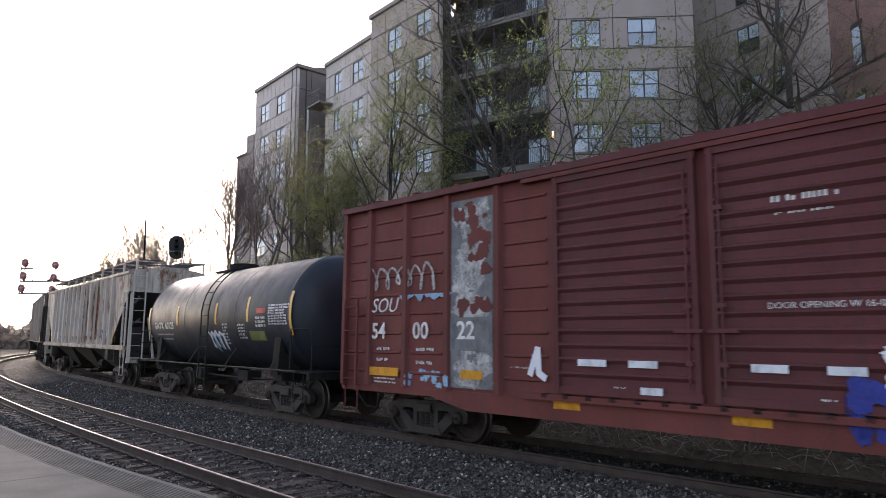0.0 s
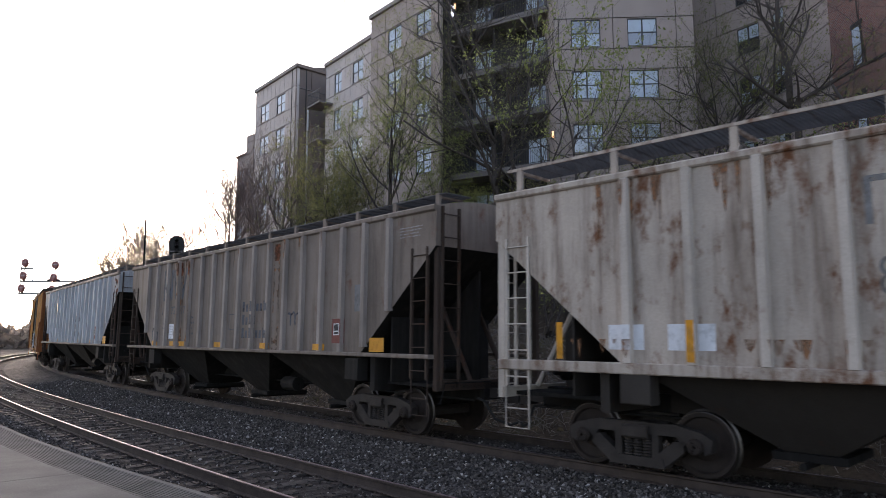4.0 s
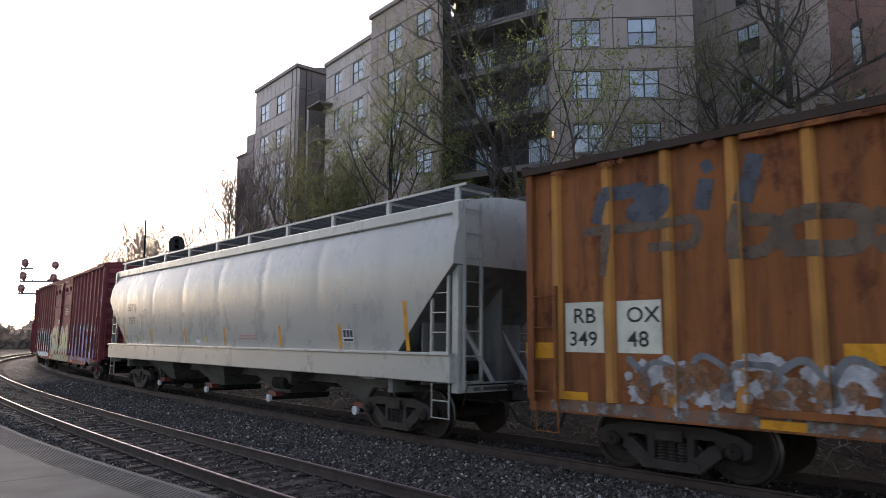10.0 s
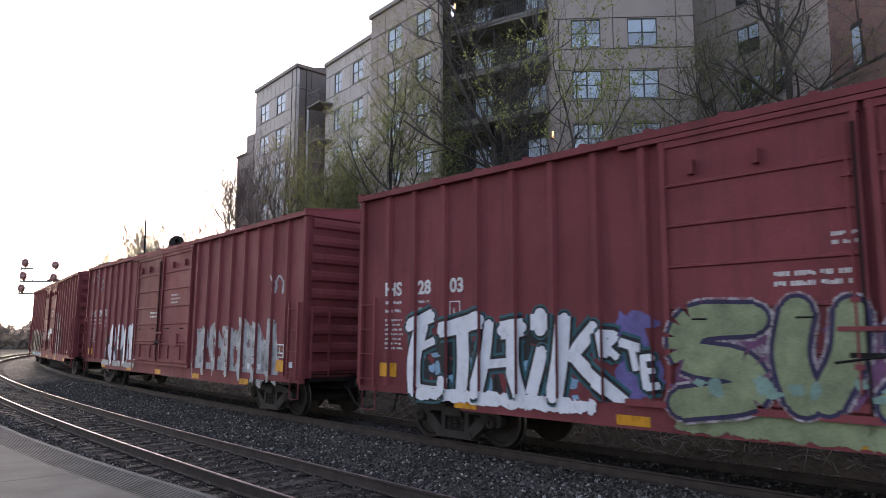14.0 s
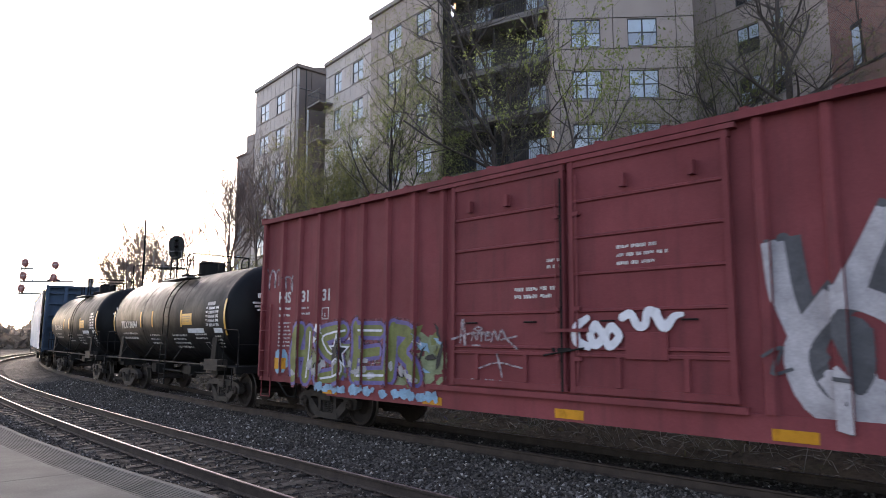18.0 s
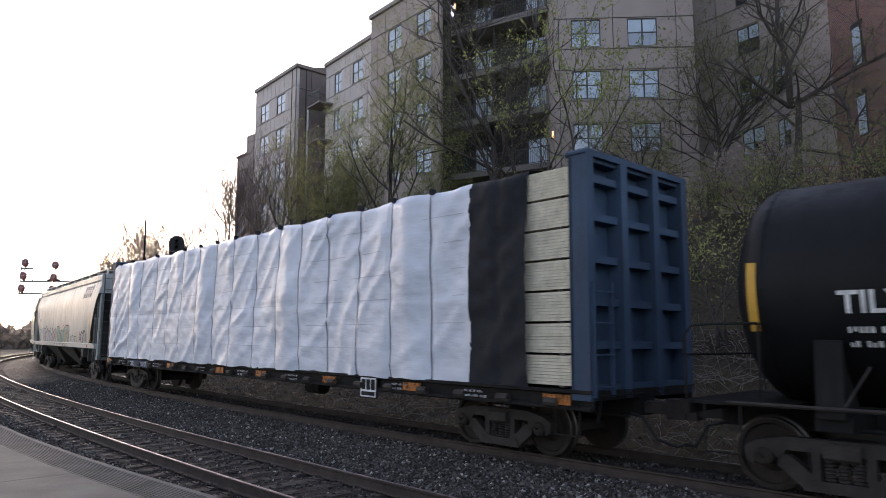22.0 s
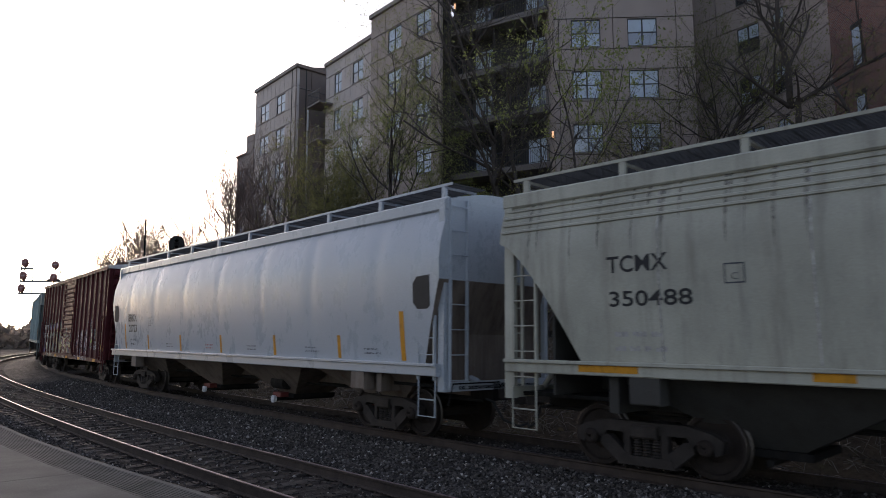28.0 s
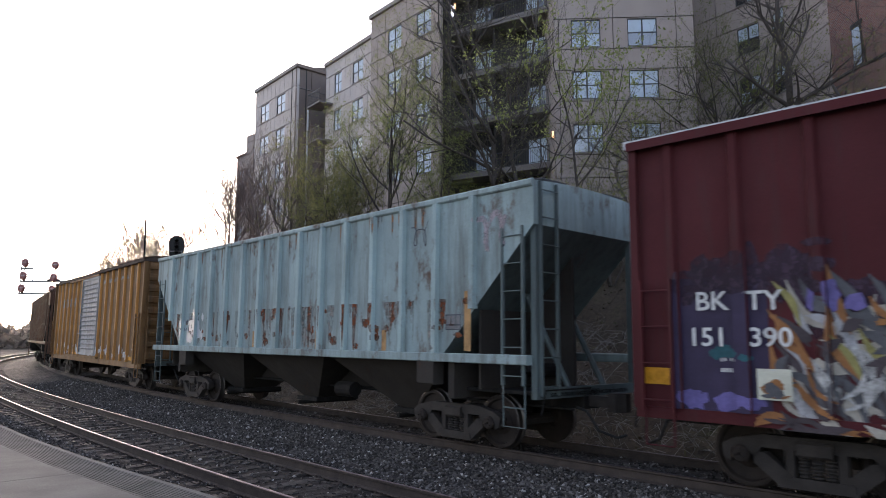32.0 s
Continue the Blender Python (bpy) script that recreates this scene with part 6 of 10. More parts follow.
    part("centre_spine", Mesh().box(-inner, inner, -0.25, 0.25, 0.8, sill), bottom_mat, car)
    # end frames, ladders, platforms
    for e in (-1, 1):
        m = Mesh()
        for y in (-1.38, 1.38):
            m.box(min(e * (h - 0.02), e * (h - 0.12)), max(e * (h - 0.02), e * (h - 0.12)), y - 0.05, y + 0.05, 0.95, cut_z + 0.1)
        m.box(min(e * h, e * (h - 0.1)), max(e * h, e * (h - 0.1)), -1.45, 1.45, 0.95, 1.12)
        part("bolster", Mesh().box(min(e * (h - 1.9), e * (h - 2.05)), max(e * (h - 1.9), e * (h - 2.05)), -1.42, 1.42, 0.85, sill), bottom_mat, car)
        for y in (-0.5, 0.5):
            m.tube([(e * (h - 0.1), y, 1.1), (e * (h - 1.0), y, low(h - 1.0) - 0.05)], 0.05, 6)
        part("end_frame", m, end_mat, car)
        a, b = e * (h - 0.35), e * (h - cut_x)
        part("end_web", Mesh().extrude([(a, 1.04), (a, low(a) - 0.03), (b, low(b) - 0.03), (b, 1.04)], -0.03, 0.03, "y"), bottom_mat, car)
        a = e * (h - cut_x * 0.62)
        part("cross_web", Mesh().box(min(a, a + 0.04), max(a, a + 0.04), -1.36, 1.36, 1.04, low(a) - 0.03), bottom_mat, car)
        part("brake_cylinder", Mesh().lathe([(-0.35, 0.02), (-0.35, 0.13), (0.2, 0.13), (0.3, 0.05), (0.5, 0.03), (0.5, 0.01)], 12, "y", (e * (h - 0.75), 0.45, 1.35)), "grimy_black", car)
        part("end_platform", Mesh().box(min(e * h, e * (h - 2.0)), max(e * h, e * (h - 2.0)), -1.1, 1.1, 0.98, 1.04), "grimy_black", car)
        end_rungs(car, e * h, e, 1.15, top - 0.15, 1.15, end_mat, 8, 0.42)
        rungs(car, e * (h - 0.45), 1.3, cut_z - 0.15, 1.52, end_mat, 6, 0.44)
        step = Mesh()
        step.tube([(e * (h - 0.2), 1.5, 1.15), (e * (h - 0.2), 1.5, 0.5), (e * (h - 0.66), 1.5, 0.5), (e * (h - 0.66), 1.5, 1.15)], 0.016, 5)
        step.tube([(e * (h - 0.2), 1.5, 0.8), (e * (h - 0.66), 1.5, 0.8)], 0.014, 5)
        part("sill_step", step, end_mat, car)
        if not posts:
            part("corner_post", Mesh().box(min(e * (h - 0.02), e * (h - 0.17)), max(e * (h - 0.02), e * (h - 0.17)), 1.34, 1.47, 0.95, top - 0.02), frame_mat, car)
        part("jacking_pad", Mesh().box(min(e * (h - 2.3), e * (h - 2.75)), max(e * (h - 2.3), e * (h - 2.75)), 1.30, 1.56, sill - 0.55, sill - 0.1, 0.02), bottom_mat, car)
    # roof walkway
    zt = top + cap
    high = walkway == "raised"
    wz = top + (rise if high else 0.30 if walkway == "flat" else 0.10)
    for y0, y1 in ((0.40, 1.24), (-1.24, -0.40)) if high else ((0.55, 1.2), (-1.2, -0.55)):
        g = Mesh()
        k = int(L / 0.09)
        for yy in np.linspace(y0, y1, 15):
            g.box(-h + 0.05, h - 0.05, yy - 0.008, yy + 0.008, wz - 0.022, wz)
        for j in range(int(L / 0.35)):
            x = -h + 0.1 + j * 0.35
            g.box(x - 0.01, x + 0.01, y0, y1, wz - 0.028, wz - 0.01)
        w = part("roof_walkway", g, "roof_grate", car, "steel grating walkway")
        if high:
            o = y1 if y0 > 0 else y0
            part("walkway_edge", Mesh().box(-h + 0.05, h - 0.05, o - 0.005, o + 0.02, wz - 0.035, wz + 0.012), frame_mat, w)
        edge = y1 if y0 > 0 else y0
        lowz = top + cap * (1 - (edge / prof(top)) ** 2) - 0.03
        m = Mesh().box(-0.05, 0.05, edge - 0.05, edge + 0.012, lowz - (0.1 if high else 0), wz + (0.015 if high else 0.02 if walkway == "flat" else -0.02)).box(-0.03, 0.03, min(y0, y1), max(y0, y1), wz - 0.07, wz - 0.035)
        bracket = m.data("walkway_bracket", frame_mat)
        for x in np.linspace(-h + 0.3, h - 0.3, 10 if high else 13):
            part("walkway_bracket", bracket, "", w, at=pose(x, 0, 0))
    hatch = Mesh().box(-0.4, 0.4, -0.42, 0.42, zt - 0.02, zt + 0.09, 0.03).data("hatch_cover", mat)
    for x in np.linspace(-h + 1.2, h - 1.2, 10):
        part("hatch_cover", hatch, "", car, at=pose(x, 0, 0))
    coupling(car, L, 0.87)
    trucks(car, h - trucks_in)
    zc = list(np.linspace(sill, top, 10)) if prof(sill + 0.1) != prof((top + sill) / 2) else []
    surf = Surface(lambda z: prof(z), [(x - 0.065, x + 0.065) for x in posts], 0.092, zc)
    return car, h, surf


def bulge(sill, top, w0=1.46, w1=1.60, w2=1.30):
    """Smooth steel side: swells to the middle and leans in towards the roof."""
    def prof(z):
        t = (z - sill) / (top - sill)
        return w0 + (w1 - w0) * math.sin(min(1, max(0, t) / 0.6) * math.pi / 2) if t < 0.6 else w1 - (w1 - w2) * (1 - math.cos((t - 0.6) / 0.4 * math.pi / 2))
    return prof


# ---------------------------------------------------------------- tank cars
def tank_car(label, u0, u1, mat, r=1.47, zc=2.55, half_tank=None, dome=True, ladder_x=-0.75, dome_x=-0.25):
    """u0, u1: the ends of the underframe."""
    car, L = start_car("tank_car", label, u0, u1, (u1 - u0) / 2 - 1.75, "tank car")
    h = L / 2
    ht = half_tank or h - 0.75
    prof = [(-ht, 0.02)] + [(-ht + 0.62 * (1 - math.cos(a)), r * math.sin(a)) for a in np.linspace(0.12, math.pi / 2, 9)]
    prof += [(-a, q) for a, q in reversed(prof)]
    t = Mesh().lathe(prof, 48, "x", (0, 0, zc))
    t.smooth = True
    part("tank", t, mat, car)
    for x in (-ht + 0.62, -ht * 0.33, ht * 0.33, ht - 0.62):
        part("weld_band", Mesh().lathe([(x - 0.04, r), (x - 0.02, r + 0.008), (x + 0.02, r + 0.008), (x + 0.04, r)], 40, "x", (0, 0, zc)), mat, car)
    for e in (-1, 1):
        a, b = e * (h - 0.05), e * (h - 2.6)
        m = Mesh().box(min(a, b), max(a, b), -0.3, 0.3, 0.72, 1.08)
        m.box(min(e * h, e * (h - 0.12)), max(e * h, e * (h - 0.12)), -1.5, 1.5, 0.95, 1.12)
        m.box(min(e * (h - 1.55), e * (h - 1.95)), max(e * (h - 1.55), e * (h - 1.95)), -1.32, 1.32, 0.85, 1.05)
        for y in (-1, 1):
            m.extrude([(y * 1.34, 1.0), (y * 1.42, 1.0), (y * 1.36, 1.9), (y * 1.22, 1.55), (y * 0.75, 1.1)], e * (h - 1.6), e * (h - 1.9))
        part("end_frame", m, "grimy_black", car)
        part("end_deck", Mesh().box(min(e * h, e * (h - 1.3)), max(e * h, e * (h - 1.3)), -1.45, 1.45, 1.08, 1.12), "grimy_black", car)
        rail = Mesh()
        for y in (-1.42, 1.42):
            rail.tube([(e * (h - 0.05), y, 1.1), (e * (h - 0.05), y, 1.95), (e * (h - 0.15), y, 2.08), (e * (h - 0.45), y, 2.1), (e * (h - 1.0), y, 2.1)], 0.018, 6)
            rail.tube([(e * (h - 1.0), y, 2.1), (e * (h - 1.0), y, 1.1)], 0.018, 6)
        rail.tube([(e * (h - 0.03), -1.42, 1.7), (e * (h - 0.03), 1.42, 1.7)], 0.016, 6)
        part("end_railing", rail, "grimy_black", car)
        part("step", Mesh().tube([(e * (h - 0.3), 1.46, 1.08), (e * (h - 0.3), 1.47, 0.5), (e * (h - 0.75), 1.47, 0.5), (e * (h - 0.75), 1.46, 1.08)], 0.016, 5), "grimy_black", car)
    for y in (-1.48, 1.48):
        hr = Mesh().tube([(-h + 0.6, y, 1.12), (h - 0.6, y, 1.12)], 0.026, 6)
        for x in np.linspace(-h + 1.9, h - 1.9, 4):
            hr.tube([(x, y, 1.12), (x - 0.25, y * 0.86, 1.6)], 0.016, 5)
        part("handrail", hr, "truck_iron", car)
    # side ladder following the tank
    for sg in (-1, 1):
        m = Mesh()
        for x in (-0.24, 0.24):
            arc = [(x, sg * (r + 0.09) * math.cos(a), zc + (r + 0.09) * math.sin(a)) for a in np.linspace(-0.1, 1.25, 9)]
            m.tube([(x, sg * 1.58, 0.42), (x, sg * 1.58, 1.2)] + arc, 0.02, 5)
        for z in np.linspace(0.45, zc, 8):
            m.tube([(-0.24, sg * 1.575, z), (0.24, sg * 1.575, z)], 0.013, 5)
        for a in np.linspace(0.2, 1.2, 5):
            m.tube([(-0.24, sg * (r + 0.09) * math.cos(a), zc + (r + 0.09) * math.sin(a)), (0.24, sg * (r + 0.09) * math.cos(a), zc + (r + 0.09) * math.sin(a))], 0.013, 5)
        part("ladder", m, "grimy_black", car, at=pose(ladder_x, 0, 0))
    if dome:
        d = Mesh().lathe([(zc + r - 0.1, 0.36), (zc + r + 0.38, 0.36), (zc + r + 0.40, 0.38), (zc + r + 0.43, 0.38), (zc + r + 0.46, 0.30), (zc + r + 0.46, 0.02)], 20, "z", (0, 0, 0))
        d.smooth = True
        part("valve_dome", d, "grimy_black", car, at=pose(dome_x, 0, 0))
        g = Mesh()
        up = zc + r + 0.60
        for e in (-1, 1):
            for y in (-0.95, 0.95):
                g.tube([(e * 0.45, y, zc + r - 0.15), (e * 0.45, y, up - 0.12), (e * 0.52, y, up - 0.03), (e * 0.62, y, up), (e * 0.98, y, up), (e * 1.0, y * 0.94, up)], 0.024, 6)
                g.tube([(e * 1.0, y, zc + r - 0.15), (e * 1.0, y, up)], 0.024, 6)
                g.tube([(e * 0.45, y, zc + r + 0.28), (e * 1.0, y, zc + r + 0.28)], 0.018, 6)
            g.tube([(e * 1.0, -0.95, up), (e * 1.0, 0.95, up)], 0.024, 6)
        deck = part("dome_platform", g, "grimy_black", car, at=pose(dome_x, 0, 0))
        for y in (-0.95, 0.95):
            part("grating", Mesh().box(-1.1, 1.1, y - 0.22, y + 0.22, zc + r - 0.2, zc + r - 0.16), "roof_grate", deck)
            part("toe_board", Mesh().box(-1.1, 1.1, y + (0.22 if y > 0 else -0.235), y + (0.235 if y > 0 else -0.22), zc + r - 0.2, zc + r - 0.165), "galv", deck, "bright galvanised edge")
        v = Mesh().lathe([(zc + r - 0.05, 0.24), (zc + r + 0.16, 0.24), (zc + r + 0.2, 0.02)], 14, "z", (1.7, 0, 0)).lathe([(zc + r - 0.05, 0.12), (zc + r + 0.3, 0.12), (zc + r + 0.34, 0.02)], 12, "z", (-1.5, 0.1, 0))
        part("safety_valve", v, "grimy_black", car)
    out = Mesh().lathe([(zc - r - 0.35, 0.16), (zc - r + 0.05, 0.2)], 14, "z", (0.6, 0, 0)).box(0.2, 1.0, -0.25, 0.25, zc - r - 0.4, zc - r - 0.2)
    part("bottom_outlet", out, "grimy_black", car)
    pipe = Mesh().tube([(-h + 1.5, 0.9, 0.85), (-1, 1.0, 0.8), (h - 1.5, 0.9, 0.85)], 0.03, 6).box(-1.9, -1.3, 0.7, 1.1, 0.75, 1.0).box(0.9, 1.3, 0.85, 1.2, 0.72, 1.0)
    part("brake_rigging", pipe, "grimy_black", car)
    for e in (-1, 1):
        mm = Mesh().box(min(e * h, e * (h + 0.45)), max(e * h, e * (h + 0.45)), -0.08, 0.08, 0.76, 0.94)
        mm.extrude([(e * (h + 0.4), -0.17), (e * (h + 0.66), -0.14), (e * (h + 0.68), 0.02), (e * (h + 0.55), 0.15), (e * (h + 0.4), 0.13)], 0.7, 1.0, "z")
        part("coupler", mm, "truck_iron", car)
        part("air_hose", Mesh().tube([(e * (h - 0.1), 0.3, 0.75), (e * (h + 0.15), 0.3, 0.68), (e * (h + 0.4), 0.2, 0.35), (e * (h + 0.66), 0, 0.32)], 0.025, 6), "air_hose", car)
    trucks(car, h - 1.75)
    zz = list(np.linspace(zc - r * 0.8, zc + r * 0.95, 24))
    surf = Surface(lambda z: math.sqrt(max(0.01, r * r - (z - zc) ** 2)) + 0.006, (), 0.0, zz)
    return car, h, ht, surf

# ---------------------------------------------------------------- the train, from its head end
def sym(*xs):
    return [s * x for x in xs for s in (1, -1)]


def lines(step, n, shift=0.0, top=6.9):
    return [x for x in [shift + step * k for k in range(-n, n + 1)] if abs(x) < top]


def label_box(car, x0, x1, z0, z1, surf, back="black_letter", ink="white_patch", lift=0.004):
    """A stencilled data box: dark field, pale frame and cells."""
    rect(car, "data_box", x0, x1, z0, z1, ink, surf, lift)
    w, hgt = x0 - x1, z1 - z0
    polys = [[(w * (0.07 + 0.31 * k), hgt * 0.38), (w * (0.07 + 0.31 * k + 0.26), hgt * 0.38), (w * (0.07 + 0.31 * k + 0.26), hgt * 0.92), (w * (0.07 + 0.31 * k), hgt * 0.92)] for k in range(3)]
    polys.append([(w * 0.07, hgt * 0.08), (w * 0.95, hgt * 0.08), (w * 0.95, hgt * 0.28), (w * 0.07, hgt * 0.28)])
    deco(car, "data_box_cells", polys, x0, z0, back, surf, lift + 0.004)


def plate_c(car, x, z, surf, ink="black_letter", s=0.26, letter="C"):
    """A small outlined plate with one letter."""
    t = 0.018
    deco(car, "plate_outline", [[(0, 0), (s, 0), (s, t), (0, t)], [(0, s - t), (s, s - t), (s, s), (0, s)], [(0, t), (t, t), (t, s - t), (0, s - t)], [(s - t, t), (s, t), (s, s - t), (s - t, s - t)]], x, z, ink, surf)
    if letter:
        words(car, letter, x - s * 0.36, z + s * 0.18, s * 0.34, ink, surf)


def drips(car, x0, x1, z, n, mat, surf, seed, length=0.5, w=0.05):
    """Paint runs or rust stains hanging from a line."""
    rng = np.random.default_rng(seed)
    polys = []
    for k in range(n):
        a = rng.uniform(0, x0 - x1)
        l, ww = length * rng.uniform(0.3, 1.2), w * rng.uniform(0.4, 1.5)
        polys.append([(a - ww / 2, 0), (a + ww / 2, 0), (a + ww * 0.3, -l * 0.6), (a, -l), (a - ww * 0.3, -l * 0.7)])
    return deco(car, "stain", polys, x0, z, mat, surf, 0.0035)


def patchy(car, x0, x1, z0, z1, n, mat, surf, seed, lift=0.004, rmax=0.22, name="worn_paint"):
    """Flaked or sprayed patches inside a field."""
    rng = np.random.default_rng(seed)
    W_, H_ = x0 - x1, z1 - z0
    polys = []
    for _ in range(n):
        rx, ry = min(W_ * 0.45, rng.uniform(0.05, rmax)), min(H_ * 0.45, rng.uniform(0.04, rmax * 0.9))
        polys.append(blob(rng.uniform(rx, W_ - rx), rng.uniform(ry, H_ - ry), rx, ry, rng, 13, 0.28))
    return deco(car, name, polys, x0, z0, mat, surf, lift)


plain("spray_lilac", (0.20, 0.175, 0.40), 0.5, 0.0, 0.3, 2.5, 30, 0.05, worn=0.1)
plain("spray_powder", (0.19, 0.27, 0.36), 0.55, 0.0, 0.35, 3, 30, 0.05, worn=0.2)
plain("spray_figure", (0.40, 0.37, 0.385), 0.6, 0.0, 0.25, 3, 30, 0.05, worn=0.1)
plain("shard_grey", (0.085, 0.083, 0.09), 0.6, 0.0, 0.25, 3, 30, 0.05, worn=0.1)
plain("cream_plate", (0.55, 0.53, 0.43), 0.6, 0.0, 0.15, worn=0.15)
plain("tan_field", (0.40, 0.27, 0.13), 0.6, 0.0, 0.2, worn=0.15)
plain("stencil_grey", (0.17, 0.165, 0.165), 0.6, 0.0, 0.25, worn=0.45)
plain("haze_violet", (0.045, 0.024, 0.040), 0.6, 0.0, 0.3, 3, 30, worn=0.6)
plain("rust_orange", (0.36, 0.12, 0.025), 0.6, 0.0, 0.4, 4, 40, worn=0.5)
plain("grime_run", (0.21, 0.20, 0.185), 0.7, 0.0, 0.3, 3, 40, worn=0.8)
plain("rust_deep", (0.14, 0.045, 0.018), 0.85, 0.0, 0.35, 3, 40, worn=0.55)
plain("rust_light", (0.23, 0.115, 0.06), 0.85, 0.0, 0.35, 3, 40, worn=0.7)
plain("dirty_white", (0.40, 0.385, 0.37), 0.7, 0.0, 0.4, 2, 30, worn=0.55)
plain("red_patch", (0.14, 0.035, 0.03), 0.6, 0.0, 0.2)
plain("violet_post", (0.038, 0.026, 0.058), 0.5, 0.0, 0.2)


def train_boxcar_double():
    car, h, surf, dsurf = boxcar("oxide-red double-door boxcar with worn repainted panels", -14.24, 1.5, 4.60, "sou_red", [(0.07, 2.42), (-2.42, -0.07)], sym(3.6, 4.80, 5.93, 7.02), "sou_door_red", 15, belly=(0.66, 5.2, 4.3), roof_mat="sou_door_red")
    for k in range(9):       # pressed ribs between the posts
        z = 1.25 + 0.37 * k
        for a, b in ((7.72, 7.12), (6.92, 6.03), (5.83, 4.90), (4.70, 3.70), (3.5, 2.55)):
            for s in (1, -1):
                x0, x1 = (b, a) if s == 1 else (-a, -b)
                part("side_rib", Mesh().extrude([(1.45, z - 0.03), (1.475, z - 0.012), (1.475, z + 0.012), (1.45, z + 0.03)], x0 + 0.04, x1 - 0.04), "sou_red", car)
    panel = Surface(lambda z: 1.475)
    rect(car, "worn_panel", 4.70, 3.70, 1.04, 4.36, "grey_patch", panel, 0.004, "weathered grey-white repainted panel")
    patchy(car, 4.70, 3.70, 1.04, 4.36, 60, "dirty_white", panel, 3, 0.008, 0.24)
    patchy(car, 4.70, 3.70, 2.2, 4.36, 26, "sou_red", panel, 4, 0.012, 0.16)
    patchy(car, 6.0, 3.6, 1.0, 1.35, 20, "spray_sky", surf, 5, 0.004, 0.08)
    drips(car, 5.98, 4.75, 2.72, 20, "spray_sky", panel, 6, 0.12, 0.2)
    rect(car, "number_patch", 4.70, 3.70, 1.68, 2.26, "grey_patch", panel, 0.016)
    words(car, "SOU", 6.93, 2.40, 0.28, "white_letter", panel, 1.0, 0.0, 0.3, 0.012)
    words(car, "54", 6.90, 1.88, 0.32, "white_letter", panel, 1.0, 0.02, 0, 0.02)
    words(car, "00", 5.69, 1.88, 0.32, "white_letter", panel, 1.0, 0.02, 0, 0.02)
    words(car, "22", 4.53, 1.88, 0.32, "white_letter", panel, 1.0, 0.02, 0, 0.022)
    bars(car, 6.75, 1.66, 0.42, 1, "white_letter", panel, 0.06)
    bars(car, 5.6, 1.66, 0.5, 1, "white_letter", panel, 0.06)
    bars(car, 6.75, 1.45, 0.42, 1, "white_letter", panel, 0.06)
    bars(car, 5.6, 1.42, 0.5, 1, "white_letter", panel, 0.06)
    bars(car, 6.85, 1.10, 0.7, 2, "white_letter", surf, 0.03)
    scrawl(car, 6.97, 2.8, 1.9, 0.5, "dirty_white", panel, 8, 0.05, 6, 0.01)
    deco(car, "graffiti_arrow", ribbon([(0.05, 0.1), (0.2, 0.5), (0.22, 0.12), (0.34, 0.05)], 0.11), 2.97, 1.24, "spray_white", surf, 0.03)
    bars(car, 3.35, 1.42, 0.5, 1, "dirty_white", surf, 0.03)
    for x0, x1, z0, z1 in ((6.97, 6.09, 1.17, 1.33), (4.45, 3.93, 1.20, 1.35)):
        rect(car, "reflector", x0, x1, z0, z1, "yellow_plate", panel, 0.02, "yellow reflector plate")
    low = Surface(lambda z: 1.48)
    for x in (2.23, -0.5, -3.3):
        rect(car, "reflector", x + 0.24, x - 0.24, 0.84, 0.99, "yellow_plate", low, 0.006, "yellow reflector plate")
    for x0, x1 in ((1.97, 1.49), (1.13, 0.69), (-0.55, -0.98), (-1.4, -1.8)):
        rect(car, "white_strip", x0, x1, 1.50, 1.60, "white_patch", dsurf, 0.05)
    rect(car, "white_strip", 0.95, 0.62, 1.14, 1.24, "white_patch", dsurf, 0.06)
    for x in (1.4, -1.3):
        bars(car, x, 1.2, 0.25, 2, "white_letter", dsurf, 0.025)
    bars(car, -0.87, 3.58, 0.85, 1, "white_letter", dsurf, 0.075)
    bars(car, -0.91, 3.42, 0.70, 1, "white_letter", dsurf, 0.065)
    words(car, "DOOR OPENING W 16-0", -0.79, 2.27, 0.075, "white_letter", dsurf, 1.05, 0.0, 0, 0.05)
    patchy(car, -1.5, -2.6, 0.68, 1.5, 26, "spray_blue", Surface(lambda z: 1.49 if z < 1.08 else 1.545), 9, 0.01, 0.25, "graffiti_patch")
    patchy(car, -1.9, -2.5, 1.2, 1.9, 10, "spray_white", dsurf, 10, 0.052, 0.22, "graffiti_patch")
    for x in np.linspace(-2.6, 2.6, 14):
        part("sill_bracket", Mesh().box(x - 0.05, x + 0.05, 1.46, 1.56, 1.0, 1.06), "grimy_black", car)


plate_rect, print_bars = rect, bars


